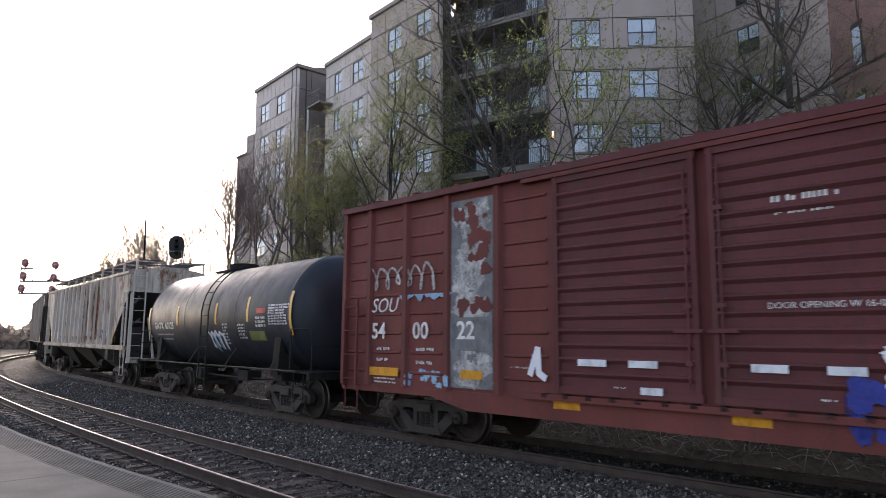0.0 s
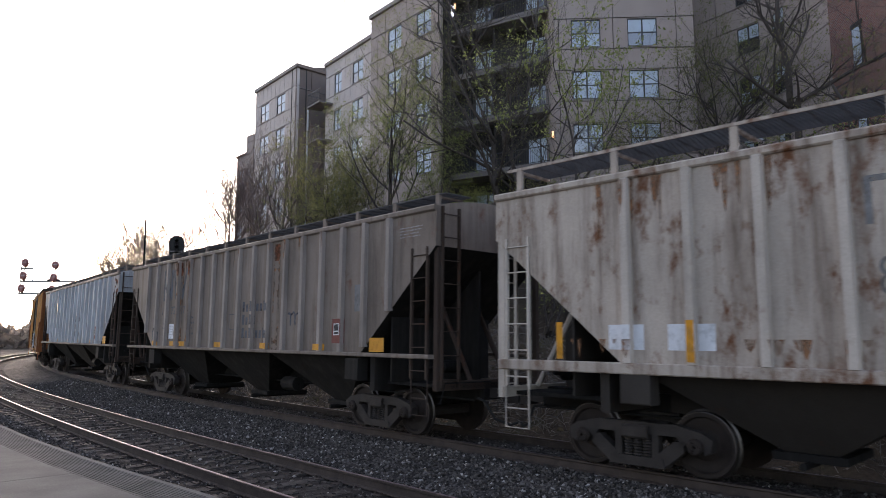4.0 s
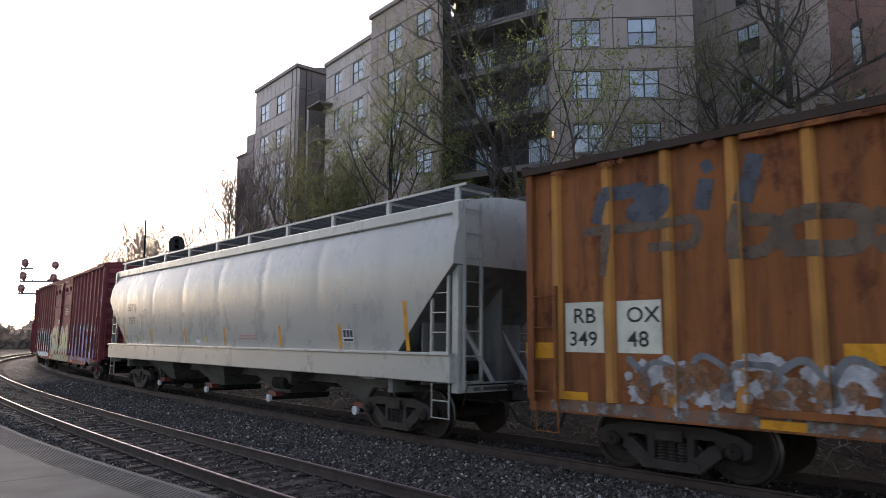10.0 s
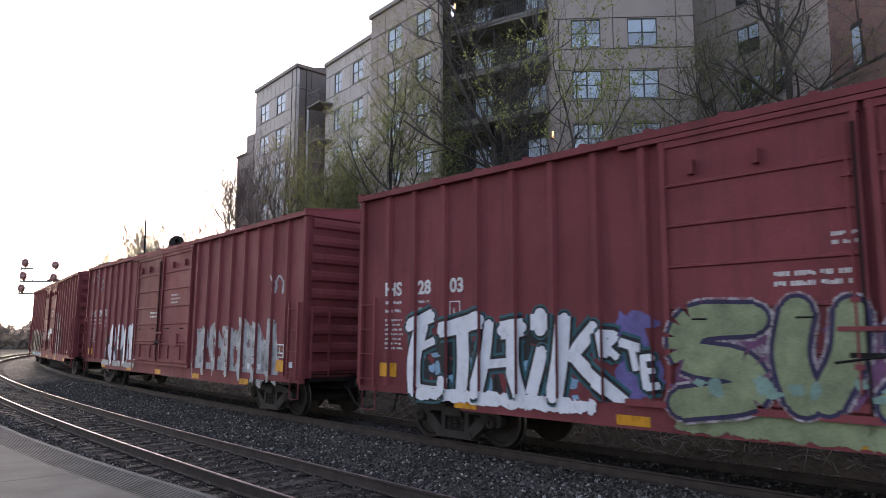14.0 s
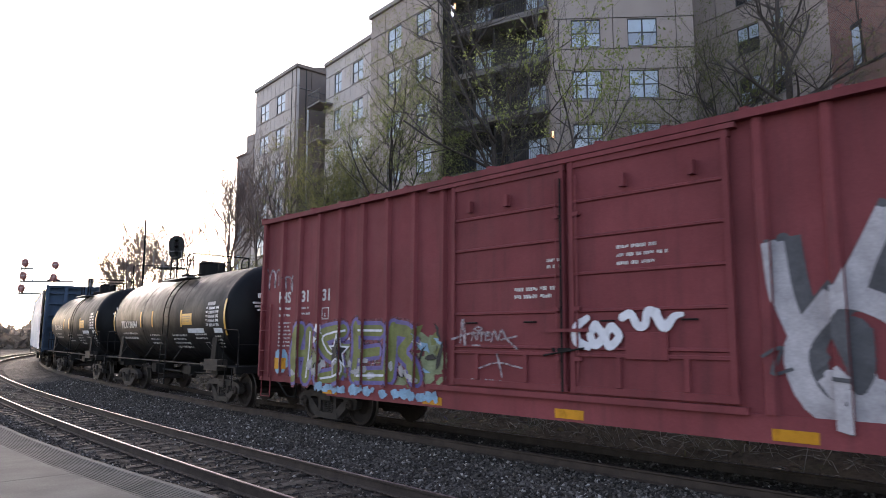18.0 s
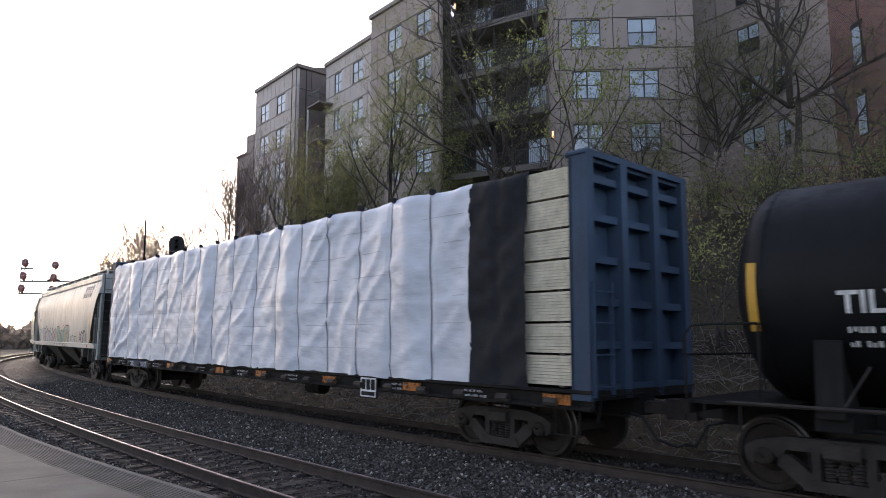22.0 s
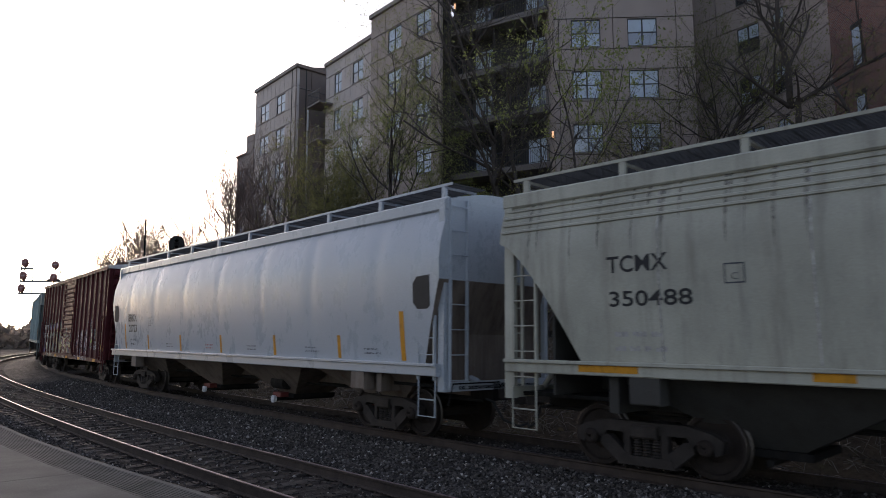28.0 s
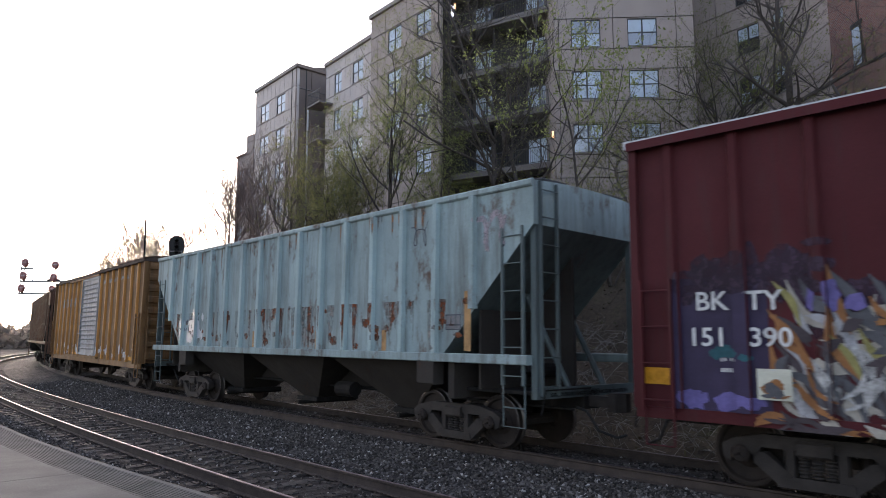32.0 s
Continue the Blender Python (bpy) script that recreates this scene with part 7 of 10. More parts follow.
def tank_marks(car, surf, name, number, dx=0.0, big=0.26, ink="white_letter", lead=0.0):
    def rect(c, n, x0, x1, *a, **k):
        return plate_rect(c, n, x0 + dx, x1 + dx, *a, **k)

    def bars(c, x0, *a, **k):
        return print_bars(c, x0 + dx, *a, **k)

    for x, z0, z1 in ((5.25 + lead, 2.0, 2.85), (2.12, 2.22, 2.75), (0.93, 2.22, 2.75), (-1.7, 2.2, 2.72), (-4.92, 1.95, 2.95)):
        rect(car, "yellow_stripe", x + 0.055, x - 0.055, z0, z1, "yellow_tape", surf, 0.004)
    words(car, name, 4.31 + dx + lead, 2.2, big, ink, surf, 1.0, 0.025)
    words(car, number, 3.47 + dx + 0.6 * lead, 2.2, big, ink, surf, 1.0, 0.025)
    bars(car, 4.23 + lead, 1.98, 1.75, 2, ink, surf, 0.07, 0.09)
    bars(car, 1.39, 1.92, 1.1, 3, ink, surf, 0.06, 0.07)
    bars(car, -0.77, 1.92, 1.3, 4, ink, surf, 0.06, 0.06)
    bars(car, -2.65, 1.95, 0.95, 2, ink, surf, 0.05, 0.06)
    bars(car, -4.1, 1.9, 0.5, 4, ink, surf, 0.05, 0.05)
    rect(car, "yellow_label", -1.77, -2.57, 2.26, 2.6, "yellow_tape", surf, 0.004)
    bars(car, -1.82, 2.5, 0.68, 3, "grey_patch", surf, 0.03, 0.04)
    rect(car, "white_label", -2.17, -3.41, 2.02, 2.15, "white_patch", surf, 0.004)
    rect(car, "white_label", -4.13, -4.69, 2.02, 2.15, "white_patch", surf, 0.004)
    rect(car, "white_label", -3.69, -4.21, 2.8, 2.9, "spray_grey", surf, 0.004)
    for r in range(5):
        bars(car, -3.65, 2.68 - r * 0.12, 1.12, 1, "white_patch", surf, 0.085, 0, r, "placard_line")
    plate_c(car, -3.2 + dx, 1.45, surf, "spray_grey", 0.3, "")


def train_tanks():
    car, h, ht, surf = tank_car("slate-black tank car with yellow stripes and a white tag", 2.7, 14.1, "tank_slate", 1.48, 2.50, 5.25, False, 0.0)
    rim = Mesh().lathe([(3.9, 0.45), (4.15, 0.45), (4.17, 0.4), (4.17, 0.02)], 18, "z", (0.9, 0, 0)).box(0.2, 2.0, -0.5, 0.5, 3.93, 3.98)
    part("manway", rim, "grimy_black", car)
    for x, z0, z1 in ((4.75, 1.9, 2.85), (2.28, 2.25, 2.85), (-0.55, 2.25, 2.85), (-2.5, 2.3, 2.95), (-4.72, 1.95, 3.0)):
        rect(car, "yellow_stripe", x + 0.055, x - 0.055, z0, z1, "yellow_tape", surf, 0.004)
    words(car, "GATX", 4.24, 2.14, 0.22, "white_letter", surf, 1.0, 0.025)
    words(car, "60125", 3.32, 2.14, 0.22, "white_letter", surf, 1.0, 0.025)
    bars(car, 4.1, 1.95, 1.6, 2, "white_letter", surf, 0.05, 0.09)
    bars(car, -0.95, 2.22, 0.35, 7, "white_letter", surf, 0.05, 0.035)
    bars(car, -1.9, 2.2, 0.5, 5, "white_letter", surf, 0.05, 0.035)
    rect(car, "red_label", -3.0, -3.48, 2.5, 2.63, "red_letter", surf)
    bars(car, -2.95, 2.36, 0.55, 3, "white_letter", surf, 0.06, 0.04)
    rect(car, "yellow_label", -2.52, -3.36, 1.82, 2.06, "spray_olive", surf)
    for r in range(8):
        bars(car, -3.64, 2.66 - r * 0.065, 1.1, 1, "white_patch", surf, 0.045, 0, r, "placard_line")
    scrawl(car, 0.05, 1.6, 1.05, 0.5, "spray_white", surf, 12, 0.075, 4, 0.006)
    scrawl(car, -0.1, 1.5, 0.9, 0.55, "spray_sky", surf, 13, 0.05, 3, 0.005)


def train_tanks_black():
    for a, b, num in ((168.0, 180.0, "136044"), (181.2, 193.3, "136119")):
        car, h, ht, surf = tank_car("glossy black tank car with yellow stripes and white lettering", a, b, "tank_black", 1.46, 2.53, 5.6)
        tank_marks(car, surf, "TILX", num, -0.12 if a < 180 else -0.42, lead=0.0 if a < 180 else 0.26)
        # lettering on the leading head
        m = Mesh()
        for r, (y, z, w, hh) in enumerate(((0.5, 3.05, 0.42, 0.13), (0.55, 2.85, 0.6, 0.05), (0.55, 2.75, 0.5, 0.05), (0.5, 2.65, 0.45, 0.05))):
            m.box(-ht - 0.02 + 0.035 * (1 + abs(z - 2.53)), -ht + 0.36, y - w / 2, y + w / 2, z - hh / 2, z + hh / 2)
        part("head_lettering", m, "white_letter", car, "white print on the tank head")
        part("brake_wheel", Mesh().lathe([(-h + 0.35, 0.20), (-h + 0.37, 0.23), (-h + 0.41, 0.20)], 16, "x", (0, -0.6, 2.3)), "grimy_black", car)
        part("sill_box", Mesh().box(-h + 1.2, -h + 2.1, 1.2, 1.5, 0.98, 1.28), "truck_iron", car)


def train_hoppers_ribbed():
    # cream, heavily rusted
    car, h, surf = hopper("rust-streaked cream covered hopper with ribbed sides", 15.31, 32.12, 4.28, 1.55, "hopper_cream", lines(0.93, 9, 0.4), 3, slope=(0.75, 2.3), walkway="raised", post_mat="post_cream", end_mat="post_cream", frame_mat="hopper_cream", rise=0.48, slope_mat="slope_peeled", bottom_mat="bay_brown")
    for x0, x1, seed in ((-2.6, -3.9, 1), (-3.9, -4.2, 2), (-1.35, -1.6, 3)):
        patchy(car, x0, x1, 1.6 if x1 < -3 else 2.9, 4.18, 60, "rust_light", surf, seed + 300, 0.003, 0.34, "rust_patch")
        patchy(car, x0, x1, 1.6, 4.18, 40, "rust_deep", surf, seed, 0.006, 0.3, "rust_patch")
        drips(car, x0 + 0.15, x1 - 0.15, 3.6, 14, "rust_deep", surf, seed + 20, 1.6, 0.12)
    drips(car, 7.0, -6.8, 4.18, 34, "rust_light", surf, 4, 0.8, 0.09)
    drips(car, 7.0, -6.8, 1.9, 60, "rust_light", surf, 5, 0.25, 0.12)
    for digit, x in zip("8892", (2.9, 2.04, 1.15, -0.74)):
        words(car, digit, x, 2.39, 0.44, "stencil_grey", surf, 0.8)
    for x, pts in ((2.95, [(0, 0), (0, 0.5), (0.28, 0.5), (0.28, 0)]), (2.08, [(0, 0.5), (0, 0.06), (0.28, 0.06), (0.28, 0.5)]), (0.3, [(0, 0.4), (0.3, 0.4)]), (-0.73, [(0.3, 0.0), (0, 0), (0, 0.6), (0.3, 0.6)]), (-1.65, [(0, 0), (0, 0.62), (0.28, 0.62), (0.28, 0.35), (0.05, 0.33), (0.3, 0)]), (-2.56, [(0, 0), (0, 0.62)])):
        deco(car, "faded_emblem", ribbon(pts, 0.075), x, 3.21, "stencil_grey", surf)
    label_box(car, -4.95, -5.43, 1.9, 2.16, surf)
    rect(car, "grey_field", -4.2, -4.62, 1.88, 2.2, "grey_patch", surf)
    rect(car, "white_field", 6.3, 5.75, 1.75, 2.1, "white_patch", surf)
    rect(car, "white_field", 5.4, 4.75, 1.75, 2.1, "white_patch", surf)
    for x in (7.15, 5.05, 1.33, -1.46, -3.97, -6.4):
        rect(car, "reflector", x + 0.055, x - 0.055, 1.6, 2.15, "yellow_plate", surf, 0.006)
    bars(car, -6.0, 3.0, 0.6, 6, "spray_grey", surf, 0.03, 0.04)
    # the two greys with zigzag emblems
    for a, b, mat, label, num in ((33.5, 50.0, "hopper_dirty", "dirty grey covered hopper with ribbed sides", ("17", "72", "37")), (51.65, 68.15, "hopper_grey", "light grey covered hopper with ribbed sides and faded lettering", ("17", "78", "21"))):
        car, h, surf = hopper(label, a, b, 4.34, 1.58, mat, [2.07 - 0.815 * k for k in range(12)] + [2.93, 3.8, 4.7, 5.6, 6.45], 3, slope=(0.75, 2.3), post_mat="post_dirty" if a < 40 else "post_grey", frame_mat="hopper_dirty", end_mat="end_rust", sill_h=0.06)
        for x, dz in ((5.06, 0), (4.3, 0.0)):
            deco(car, "emblem", ribbon([(0.0, 0), (0.0, 0.92), (0.62, 0.02), (0.62, 0.92)] if x > 5 else [(0, 0.9), (0.25, 0.02), (0.5, 0.8), (0.75, 0.02), (1.0, 0.9)], 0.15), x, 3.08, "slate_letter", surf)
        for n_, x in zip(num, (5.14, 4.40, 3.64)):
            words(car, n_, x, 2.6, 0.25, "slate_letter", surf, 1.05, 0.01)
        for r, w in enumerate((1.6, 0.9, 1.7)):
            deco(car, "faded_wordmark", [[(k * 0.19, 0), (k * 0.19 + 0.13, 0), (k * 0.19 + 0.13, 0.19 + 0.07 * (k % 3 == 0)), (k * 0.19, 0.19 + 0.07 * (k % 3 == 0))] for k in range(int(w / 0.19))], -0.58, 2.56 - 0.34 * r, "slate_letter", surf)
        plate_c(car, 0.2, 2.1, surf, "slate_letter", 0.42, "")
        for x in (5.7, 4.16, 3.4, 0.85, -1.85, -4.35, -6.5):
            rect(car, "reflector", x + 0.24, x - 0.24, 1.62, 1.76 if abs(x) < 6 else 1.9, "yellow_plate", surf, 0.006)
        rect(car, "white_field", 4.5, 3.86, 1.84, 2.3, "white_patch", surf)
        bars(car, 4.44, 2.2, 0.5, 4, "spray_grey", surf, 0.03, 0.05)
        bars(car, 5.1, 2.3, 0.5, 2, "slate_letter", surf, 0.05, 0.1)
        bars(car, 3.0, 2.45, 0.5, 4, "slate_letter", surf, 0.06, 0.1)
        rect(car, "grey_field", -5.7, -6.0, 2.44, 3.0, "grey_patch", surf)
        rect(car, "brown_field", -4.88, -5.36, 1.78, 2.3, "red_patch", surf)
        label_box(car, -4.95, -5.3, 1.95, 2.2, surf, lift=0.01)
        bars(car, -7.2, 4.0, 0.7, 4, "spray_grey", surf, 0.02, 0.04)
        scrawl(car, 6.0, 1.75, 0.6, 0.45, "slate_letter", surf, 31, 0.04, 3)
        scrawl(car, -3.0, 2.2, 0.6, 0.3, "slate_letter", surf, 32, 0.05, 3)
        drips(car, 6.8, -6.8, 4.26, 30, "rust_light" if a < 40 else "spray_grey", surf, int(a), 0.5, 0.08)
        if a < 40:
            for x0, x1 in ((3.95, 3.5), (3.1, 2.85), (-2.2, -2.5)):
                rect(car, "rust_sheet", x0, x1, 1.6, 4.2, "rust_light", surf, 0.003)
                patchy(car, x0, x1, 1.6, 4.2, 26, "hopper_dirty", surf, 7, 0.006, 0.2)
                patchy(car, x0, x1, 3.7, 4.25, 9, "rust_deep", surf, 8, 0.009, 0.2, "rust_patch")
        else:
            patchy(car, -7.6, -8.2, 3.3, 4.2, 10, "rust_deep", surf, 9, 0.006, 0.15, "rust_patch")
            rect(car, "white_field", 4.3, 3.2, 3.1, 3.75, "hopper_lightgrey", surf, 0.009)
            words(car, "N", 4.25, 3.35, 0.25, "slate_letter", surf, 1, 0.01, 0, 0.014)
            words(car, "W", 3.45, 3.38, 0.25, "slate_letter", surf, 1, 0.01, 0, 0.014)


def train_boxcar_ochre():
    posts = sym(1.72, 2.60, 3.50, 4.42, 5.33, 6.25, 7.15)
    car, h, surf, dsurf = boxcar("rusty ochre boxcar with a black door and graffiti along its sill", 69.55, 84.93, 4.60, "box_ochre", [(-1.53, 1.52)], posts, "grimy_black", 16, (1.0, 0.80), roof_mat="end_rust", post_mat="post_ochre")
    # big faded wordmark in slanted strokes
    deco(car, "faded_wordmark", [q for st in [[(0.37, 0.62, 0.17), (0.5, 1.02, 0.17)], [(0.53, 1.01, 0.16), (1.14, 1.02, 0.15)], [(1.0, 0.94, 0.13), (1.46, 0.94, 0.12), (1.39, 0.64, 0.12), (0.94, 0.65, 0.12), (1.04, 0.78, 0.12), (1.41, 0.78, 0.12)], [(1.96, 0.63, 0.16), (2.04, 1.0, 0.16)], [(2.01, 1.16, 0.12), (2.1, 1.21, 0.12)], [(2.52, 0.65, 0.17), (2.68, 1.22, 0.17)]] for q in swept(st, 0.05, 0.02)], 6.8, 3.0, "slate_letter", surf)
    deco(car, "faded_wordmark", [q for st in [[(0.14, 0.5, 0.09), (1.31, 0.47, 0.08), (1.85, 0.49, 0.08), (1.81, 0.17, 0.08), (1.2, 0.17, 0.08)], [(0.57, 0.45, 0.1), (0.46, -0.17, 0.1)], [(2.33, 0.02, 0.15), (2.49, 0.58, 0.15)], [(2.48, 0.42, 0.12), (2.9, 0.33, 0.11), (2.74, 0.01, 0.11), (2.33, 0.0, 0.12)], [(2.99, -0.0, 0.15), (3.04, 0.37, 0.15), (3.78, 0.35, 0.14), (3.75, -0.03, 0.14), (2.99, -0.0, 0.15)], [(3.93, 0.32, 0.14), (4.68, -0.07, 0.14)], [(4.89, 0.37, 0.14), (3.94, -0.06, 0.14)]] for q in swept(st, 0.05, 0.02)], 6.8, 3.0, "faded_slate", surf)
    # faded slogan along the eave
    words(car, "The nationwide", -1.91, 3.88, 0.24, "slate_letter", surf, 1.5, 0.012, 0.2, 0.004, "faded_slogan")
    words(car, "boxcar", -5.1, 3.88, 0.24, "slate_letter", surf, 1.5, 0.012, 0.2, 0.004, "faded_slogan")
    # crossed-arms emblem
    for wedge in ([(0.0, 1.42), (0.71, 1.06), (0.69, 0.72), (0.0, 0.35)], [(1.53, 1.5), (0.88, 1.11), (0.91, 0.93), (1.53, 0.87)], [(0.9, 0.8), (1.53, 0.83), (1.46, 0.33), (0.98, 0.64)]):
        deco(car, "emblem_field", [wedge], -4.41, 2.1, "faded_red", surf, 0.003)
    arms = [[(0.01, 1.55, 0.17), (0.68, 1.18, 0.18)], [(0.87, 1.23, 0.17), (1.51, 1.53, 0.15)], [(-0.0, 0.26, 0.14), (0.61, 0.59, 0.16)], [(0.87, 0.57, 0.17), (1.5, 0.28, 0.14)], [(0.68, 1.18, 0.18), (0.83, 0.89, 0.2), (0.65, 0.59, 0.17)]]
    deco(car, "emblem_arms", [q for st in arms for q in swept(st, 0.03, 0.1)] + [[(-0.12, 1.6), (0.12, 1.72), (0.1, 1.4)], [(1.62, 1.58), (1.36, 1.7), (1.42, 1.38)], [(-0.12, 0.2), (0.12, 0.06), (0.1, 0.38)], [(1.62, 0.22), (1.36, 0.08), (1.44, 0.4)]], -4.4, 2.1, "tan_logo", surf, 0.008)
    rect(car, "number_patch", 7.02, 6.36, 1.70, 2.44, "cream_plate", surf, 0.005)
    rect(car, "number_patch", 6.14, 5.46, 1.70, 2.44, "cream_plate", surf, 0.005)
    words(car, "RB", 6.86, 2.13, 0.22, "black_letter", surf, 1.1, 0.01, 0, 0.009)
    words(car, "OX", 5.98, 2.13, 0.22, "black_letter", surf, 1.1, 0.01, 0, 0.009)
    words(car, "349", 6.94, 1.79, 0.22, "black_letter", surf, 1.1, 0.01, 0, 0.009)
    words(car, "48", 5.98, 1.79, 0.22, "black_letter", surf, 1.1, 0.01, 0, 0.009)
    label_box(car, -6.2, -6.7, 1.75, 2.05, surf, "grey_patch")
    rect(car, "green_sticker", -6.2, -6.45, 2.12, 2.25, "sign_green", surf)
    rect(car, "cream_field", -5.25, -5.95, 1.12, 1.82, "tan_field", surf, 0.014)
    bars(car, -5.3, 1.76, 0.5, 5, "tan_logo", surf, 0.03, 0.05)
    rect(car, "cream_field", -6.85, -7.25, 1.6, 1.9, "cream_patch", surf)
    low = Surface(lambda z: 1.48)
    for x, z in ((7.5, 1.6), (-7.1, 1.32), (3.0, 1.62), (6.9, 1.0), (-6.5, 0.98)):
        rect(car, "reflector", x + 0.26, x - 0.26, z, z + (0.24 if z > 1.2 else 0.12), "yellow_plate", surf, 0.016, "yellow reflector plate")
    for x in (3.95, -0.5, -2.98, -4.9):
        rect(car, "reflector", x + 0.26, x - 0.26, 0.83, 0.94, "yellow_plate", low, 0.006, "yellow reflector plate")
    for x in (2.05, -1.85, -2.85, -4.2, -5.0):
        rect(car, "yellow_dash", x + 0.24, x - 0.24, 1.03, 1.1, "spray_yellow", surf, 0.02)
    patchy(car, 6.2, 1.6, 0.84, 1.75, 90, "spray_grey", surf, 41, 0.012, 0.16, "graffiti_patch")
    scrawl(car, 6.0, 1.05, 3.8, 0.6, "grey_patch", surf, 42, 0.1, 7, 0.016)
    patchy(car, 6.1, 1.7, 1.0, 1.6, 60, "rust_light", surf, 47, 0.020, 0.14, "flaked_paint")
    for k in range(14):
        patchy(car, -2.45 - 0.2 * k, -2.72 - 0.2 * k, 1.02, 1.75 + 0.3 * (k % 3 == 1) + 0.12 * (k % 2), 10, ("dirty_white", "spray_grey", "spray_sky")[k % 3], surf, 430 + k, 0.006 + 0.001 * (k % 3), 0.17, "graffiti_patch")
    rect(car, "graffiti_wash", -2.5, -5.2, 1.08, 1.86, "spray_wash", surf, 0.005)
    piece(car, "ODSE", -2.4, 1.12, 3.0, 0.72, surf, "spray_wash", "grime_run", None, 43, None, 0.014)
    patchy(car, -5.2, -6.2, 0.95, 1.5, 12, "shard_dark", surf, 44, 0.016, 0.2, "graffiti_patch")
    patchy(car, -1.7, -2.3, 1.1, 2.1, 16, "spray_olive", surf, 45, 0.012, 0.16, "graffiti_patch")
    scrawl(car, -1.75, 1.1, 0.5, 0.95, "spray_yellow", surf, 46, 0.08, 2, 0.016)
    patchy(car, 2.5, 1.8, 1.1, 2.0, 14, "spray_olive", surf, 51, 0.012, 0.13, "graffiti_patch")
    scrawl(car, 2.4, 2.45, 0.5, 0.7, "spray_pink", surf, 48, 0.04, 2, 0.01)
    ribs_z = [1.2 + 0.19688 * k for k in range(7)]
    dl = Surface(lambda z: 1.508 + max(float(np.interp(z - r, (-0.07, -0.012, 0.012, 0.035), (0, 0.046, 0.046, 0))) for r in ribs_z), zcuts=[r + o for r in ribs_z for o in (-0.07, -0.012, 0.012, 0.035)])
    rect(car, "graffiti_field", 1.42, -1.45, 1.12, 2.05, "spray_powder", dl, 0.002)
    patchy(car, 1.38, -1.4, 1.05, 2.2, 90, "spray_powder", dl, 49, 0.004, 0.17, "graffiti_patch")
    scrawl(car, 1.35, 1.1, 2.7, 0.95, "spray_teal", dl, 50, 0.06, 6, 0.008)
    scrawl(car, 1.3, 1.3, 2.6, 0.8, "shard_dark", dl, 52, 0.045, 6, 0.012)
    patchy(car, 1.38, -1.4, 2.05, 2.28, 14, "spray_yellow", dl, 252, 0.003, 0.1, "graffiti_patch")
    for a, b in ((1.68, 1.54), (-1.55, -1.66)):     # grease-blackened door edges
        rect(car, "grease_strip", a, b, 1.0, 4.36, "grimy_black", surf, 0.007)
    deco(car, "yellow_dashes", [[(0.17 * k, 0), (0.17 * k + 0.1, 0), (0.17 * k + 0.1, 0.045), (0.17 * k, 0.045)] for k in range(22)], 2.0, 4.535, "yellow_plate", Surface(lambda z: 1.586), 0.004)
    rect(car, "grimy_strip", 7.3, -7.3, 0.83, 0.99, "grime_run", low, 0.003)
    patchy(car, 7.3, -7.3, 4.40, 4.5, 50, "rust_deep", Surface(lambda z: 1.585), 54, 0.004, 0.1, "rust_patch")


def train_hopper_white():
    car, h, surf = hopper("clean white smooth-sided covered hopper with four bays", 86.4, 105.8, 4.36, 1.62, "hopper_white", [], 4, bulge(1.62, 4.36, 1.44, 1.60, 1.28), (1.15, 1.75), walkway="raised", sill_h=0.5, bottom_mat="hopper_in_shade", rise=0.36)
    words(car, "ELTX", 7.56, 2.8, 0.25, "black_letter", surf, 1.0)
    words(car, "7597", 7.56, 2.33, 0.25, "black_letter", surf, 1.0)
    plate_c(car, 5.96, 2.56, surf)
    bars(car, 7.48, 2.04, 0.8, 2, "spray_grey", surf, 0.06, 0.1)
    for x in (8.1, 5.38, 2.46, -0.34, -3.42, -6.02, -8.3):
        rect(car, "yellow_stripe", x + 0.055, x - 0.055, 1.66, 2.18 if abs(x) < 8 else 2.6, "yellow_plate", surf, 0.004)
    bars(car, -1.2, 1.92, 1.3, 2, "red_letter", surf, 0.03, 0.05)
    rect(car, "white_field", 1.6, 1.32, 1.72, 1.82, "white_patch", surf)
    bars(car, 1.62, 1.88, 0.3, 1, "black_letter", surf, 0.02)
    label_box(car, -6.14, -6.54, 1.8, 2.08, surf)
    bars(car, -6.42, 2.56, 0.9, 7, "spray_grey", surf, 0.035, 0.03)
    for x in (6.4, 0.9):
        deco(car, "sticker", [[(0.06 * math.cos(a), 0.06 * math.sin(a)) for a in np.linspace(0, 5.8, 10)]], x, 1.85, "spray_yellow", surf)
    low = Surface(lambda z: 1.58)
    for x in (8.6, 8.2, 5.6, 2.4, -1.9, -4.8, -8.4):
        bars(car, x, 1.42, 0.3, 2, "spray_grey", low, 0.025, 0.03)
    caps(car, h, 4, 1.75, "white_patch")


def caps(car, h, bays, cut, mat):
    """Round outlet caps under the bays, on the platform side."""
    inner = h - cut - 0.1
    for k in range(bays):
        c = -inner + (k + 0.5) * 2 * inner / bays
        m = Mesh().lathe([(0.86, 0.02), (0.86, 0.085), (0.94, 0.095), (0.96, 0.02)], 14, "y", (c + 0.05, 0, 0.33))
        part("outlet_cap", m, mat if k != 2 else mat, car, "round outlet cap")
        part("outlet_bracket", Mesh().box(c - 0.2, c + 0.2, 0.62, 0.85, 0.38, 0.5), "red_patch" if mat == "white_patch" else "truck_iron", car)


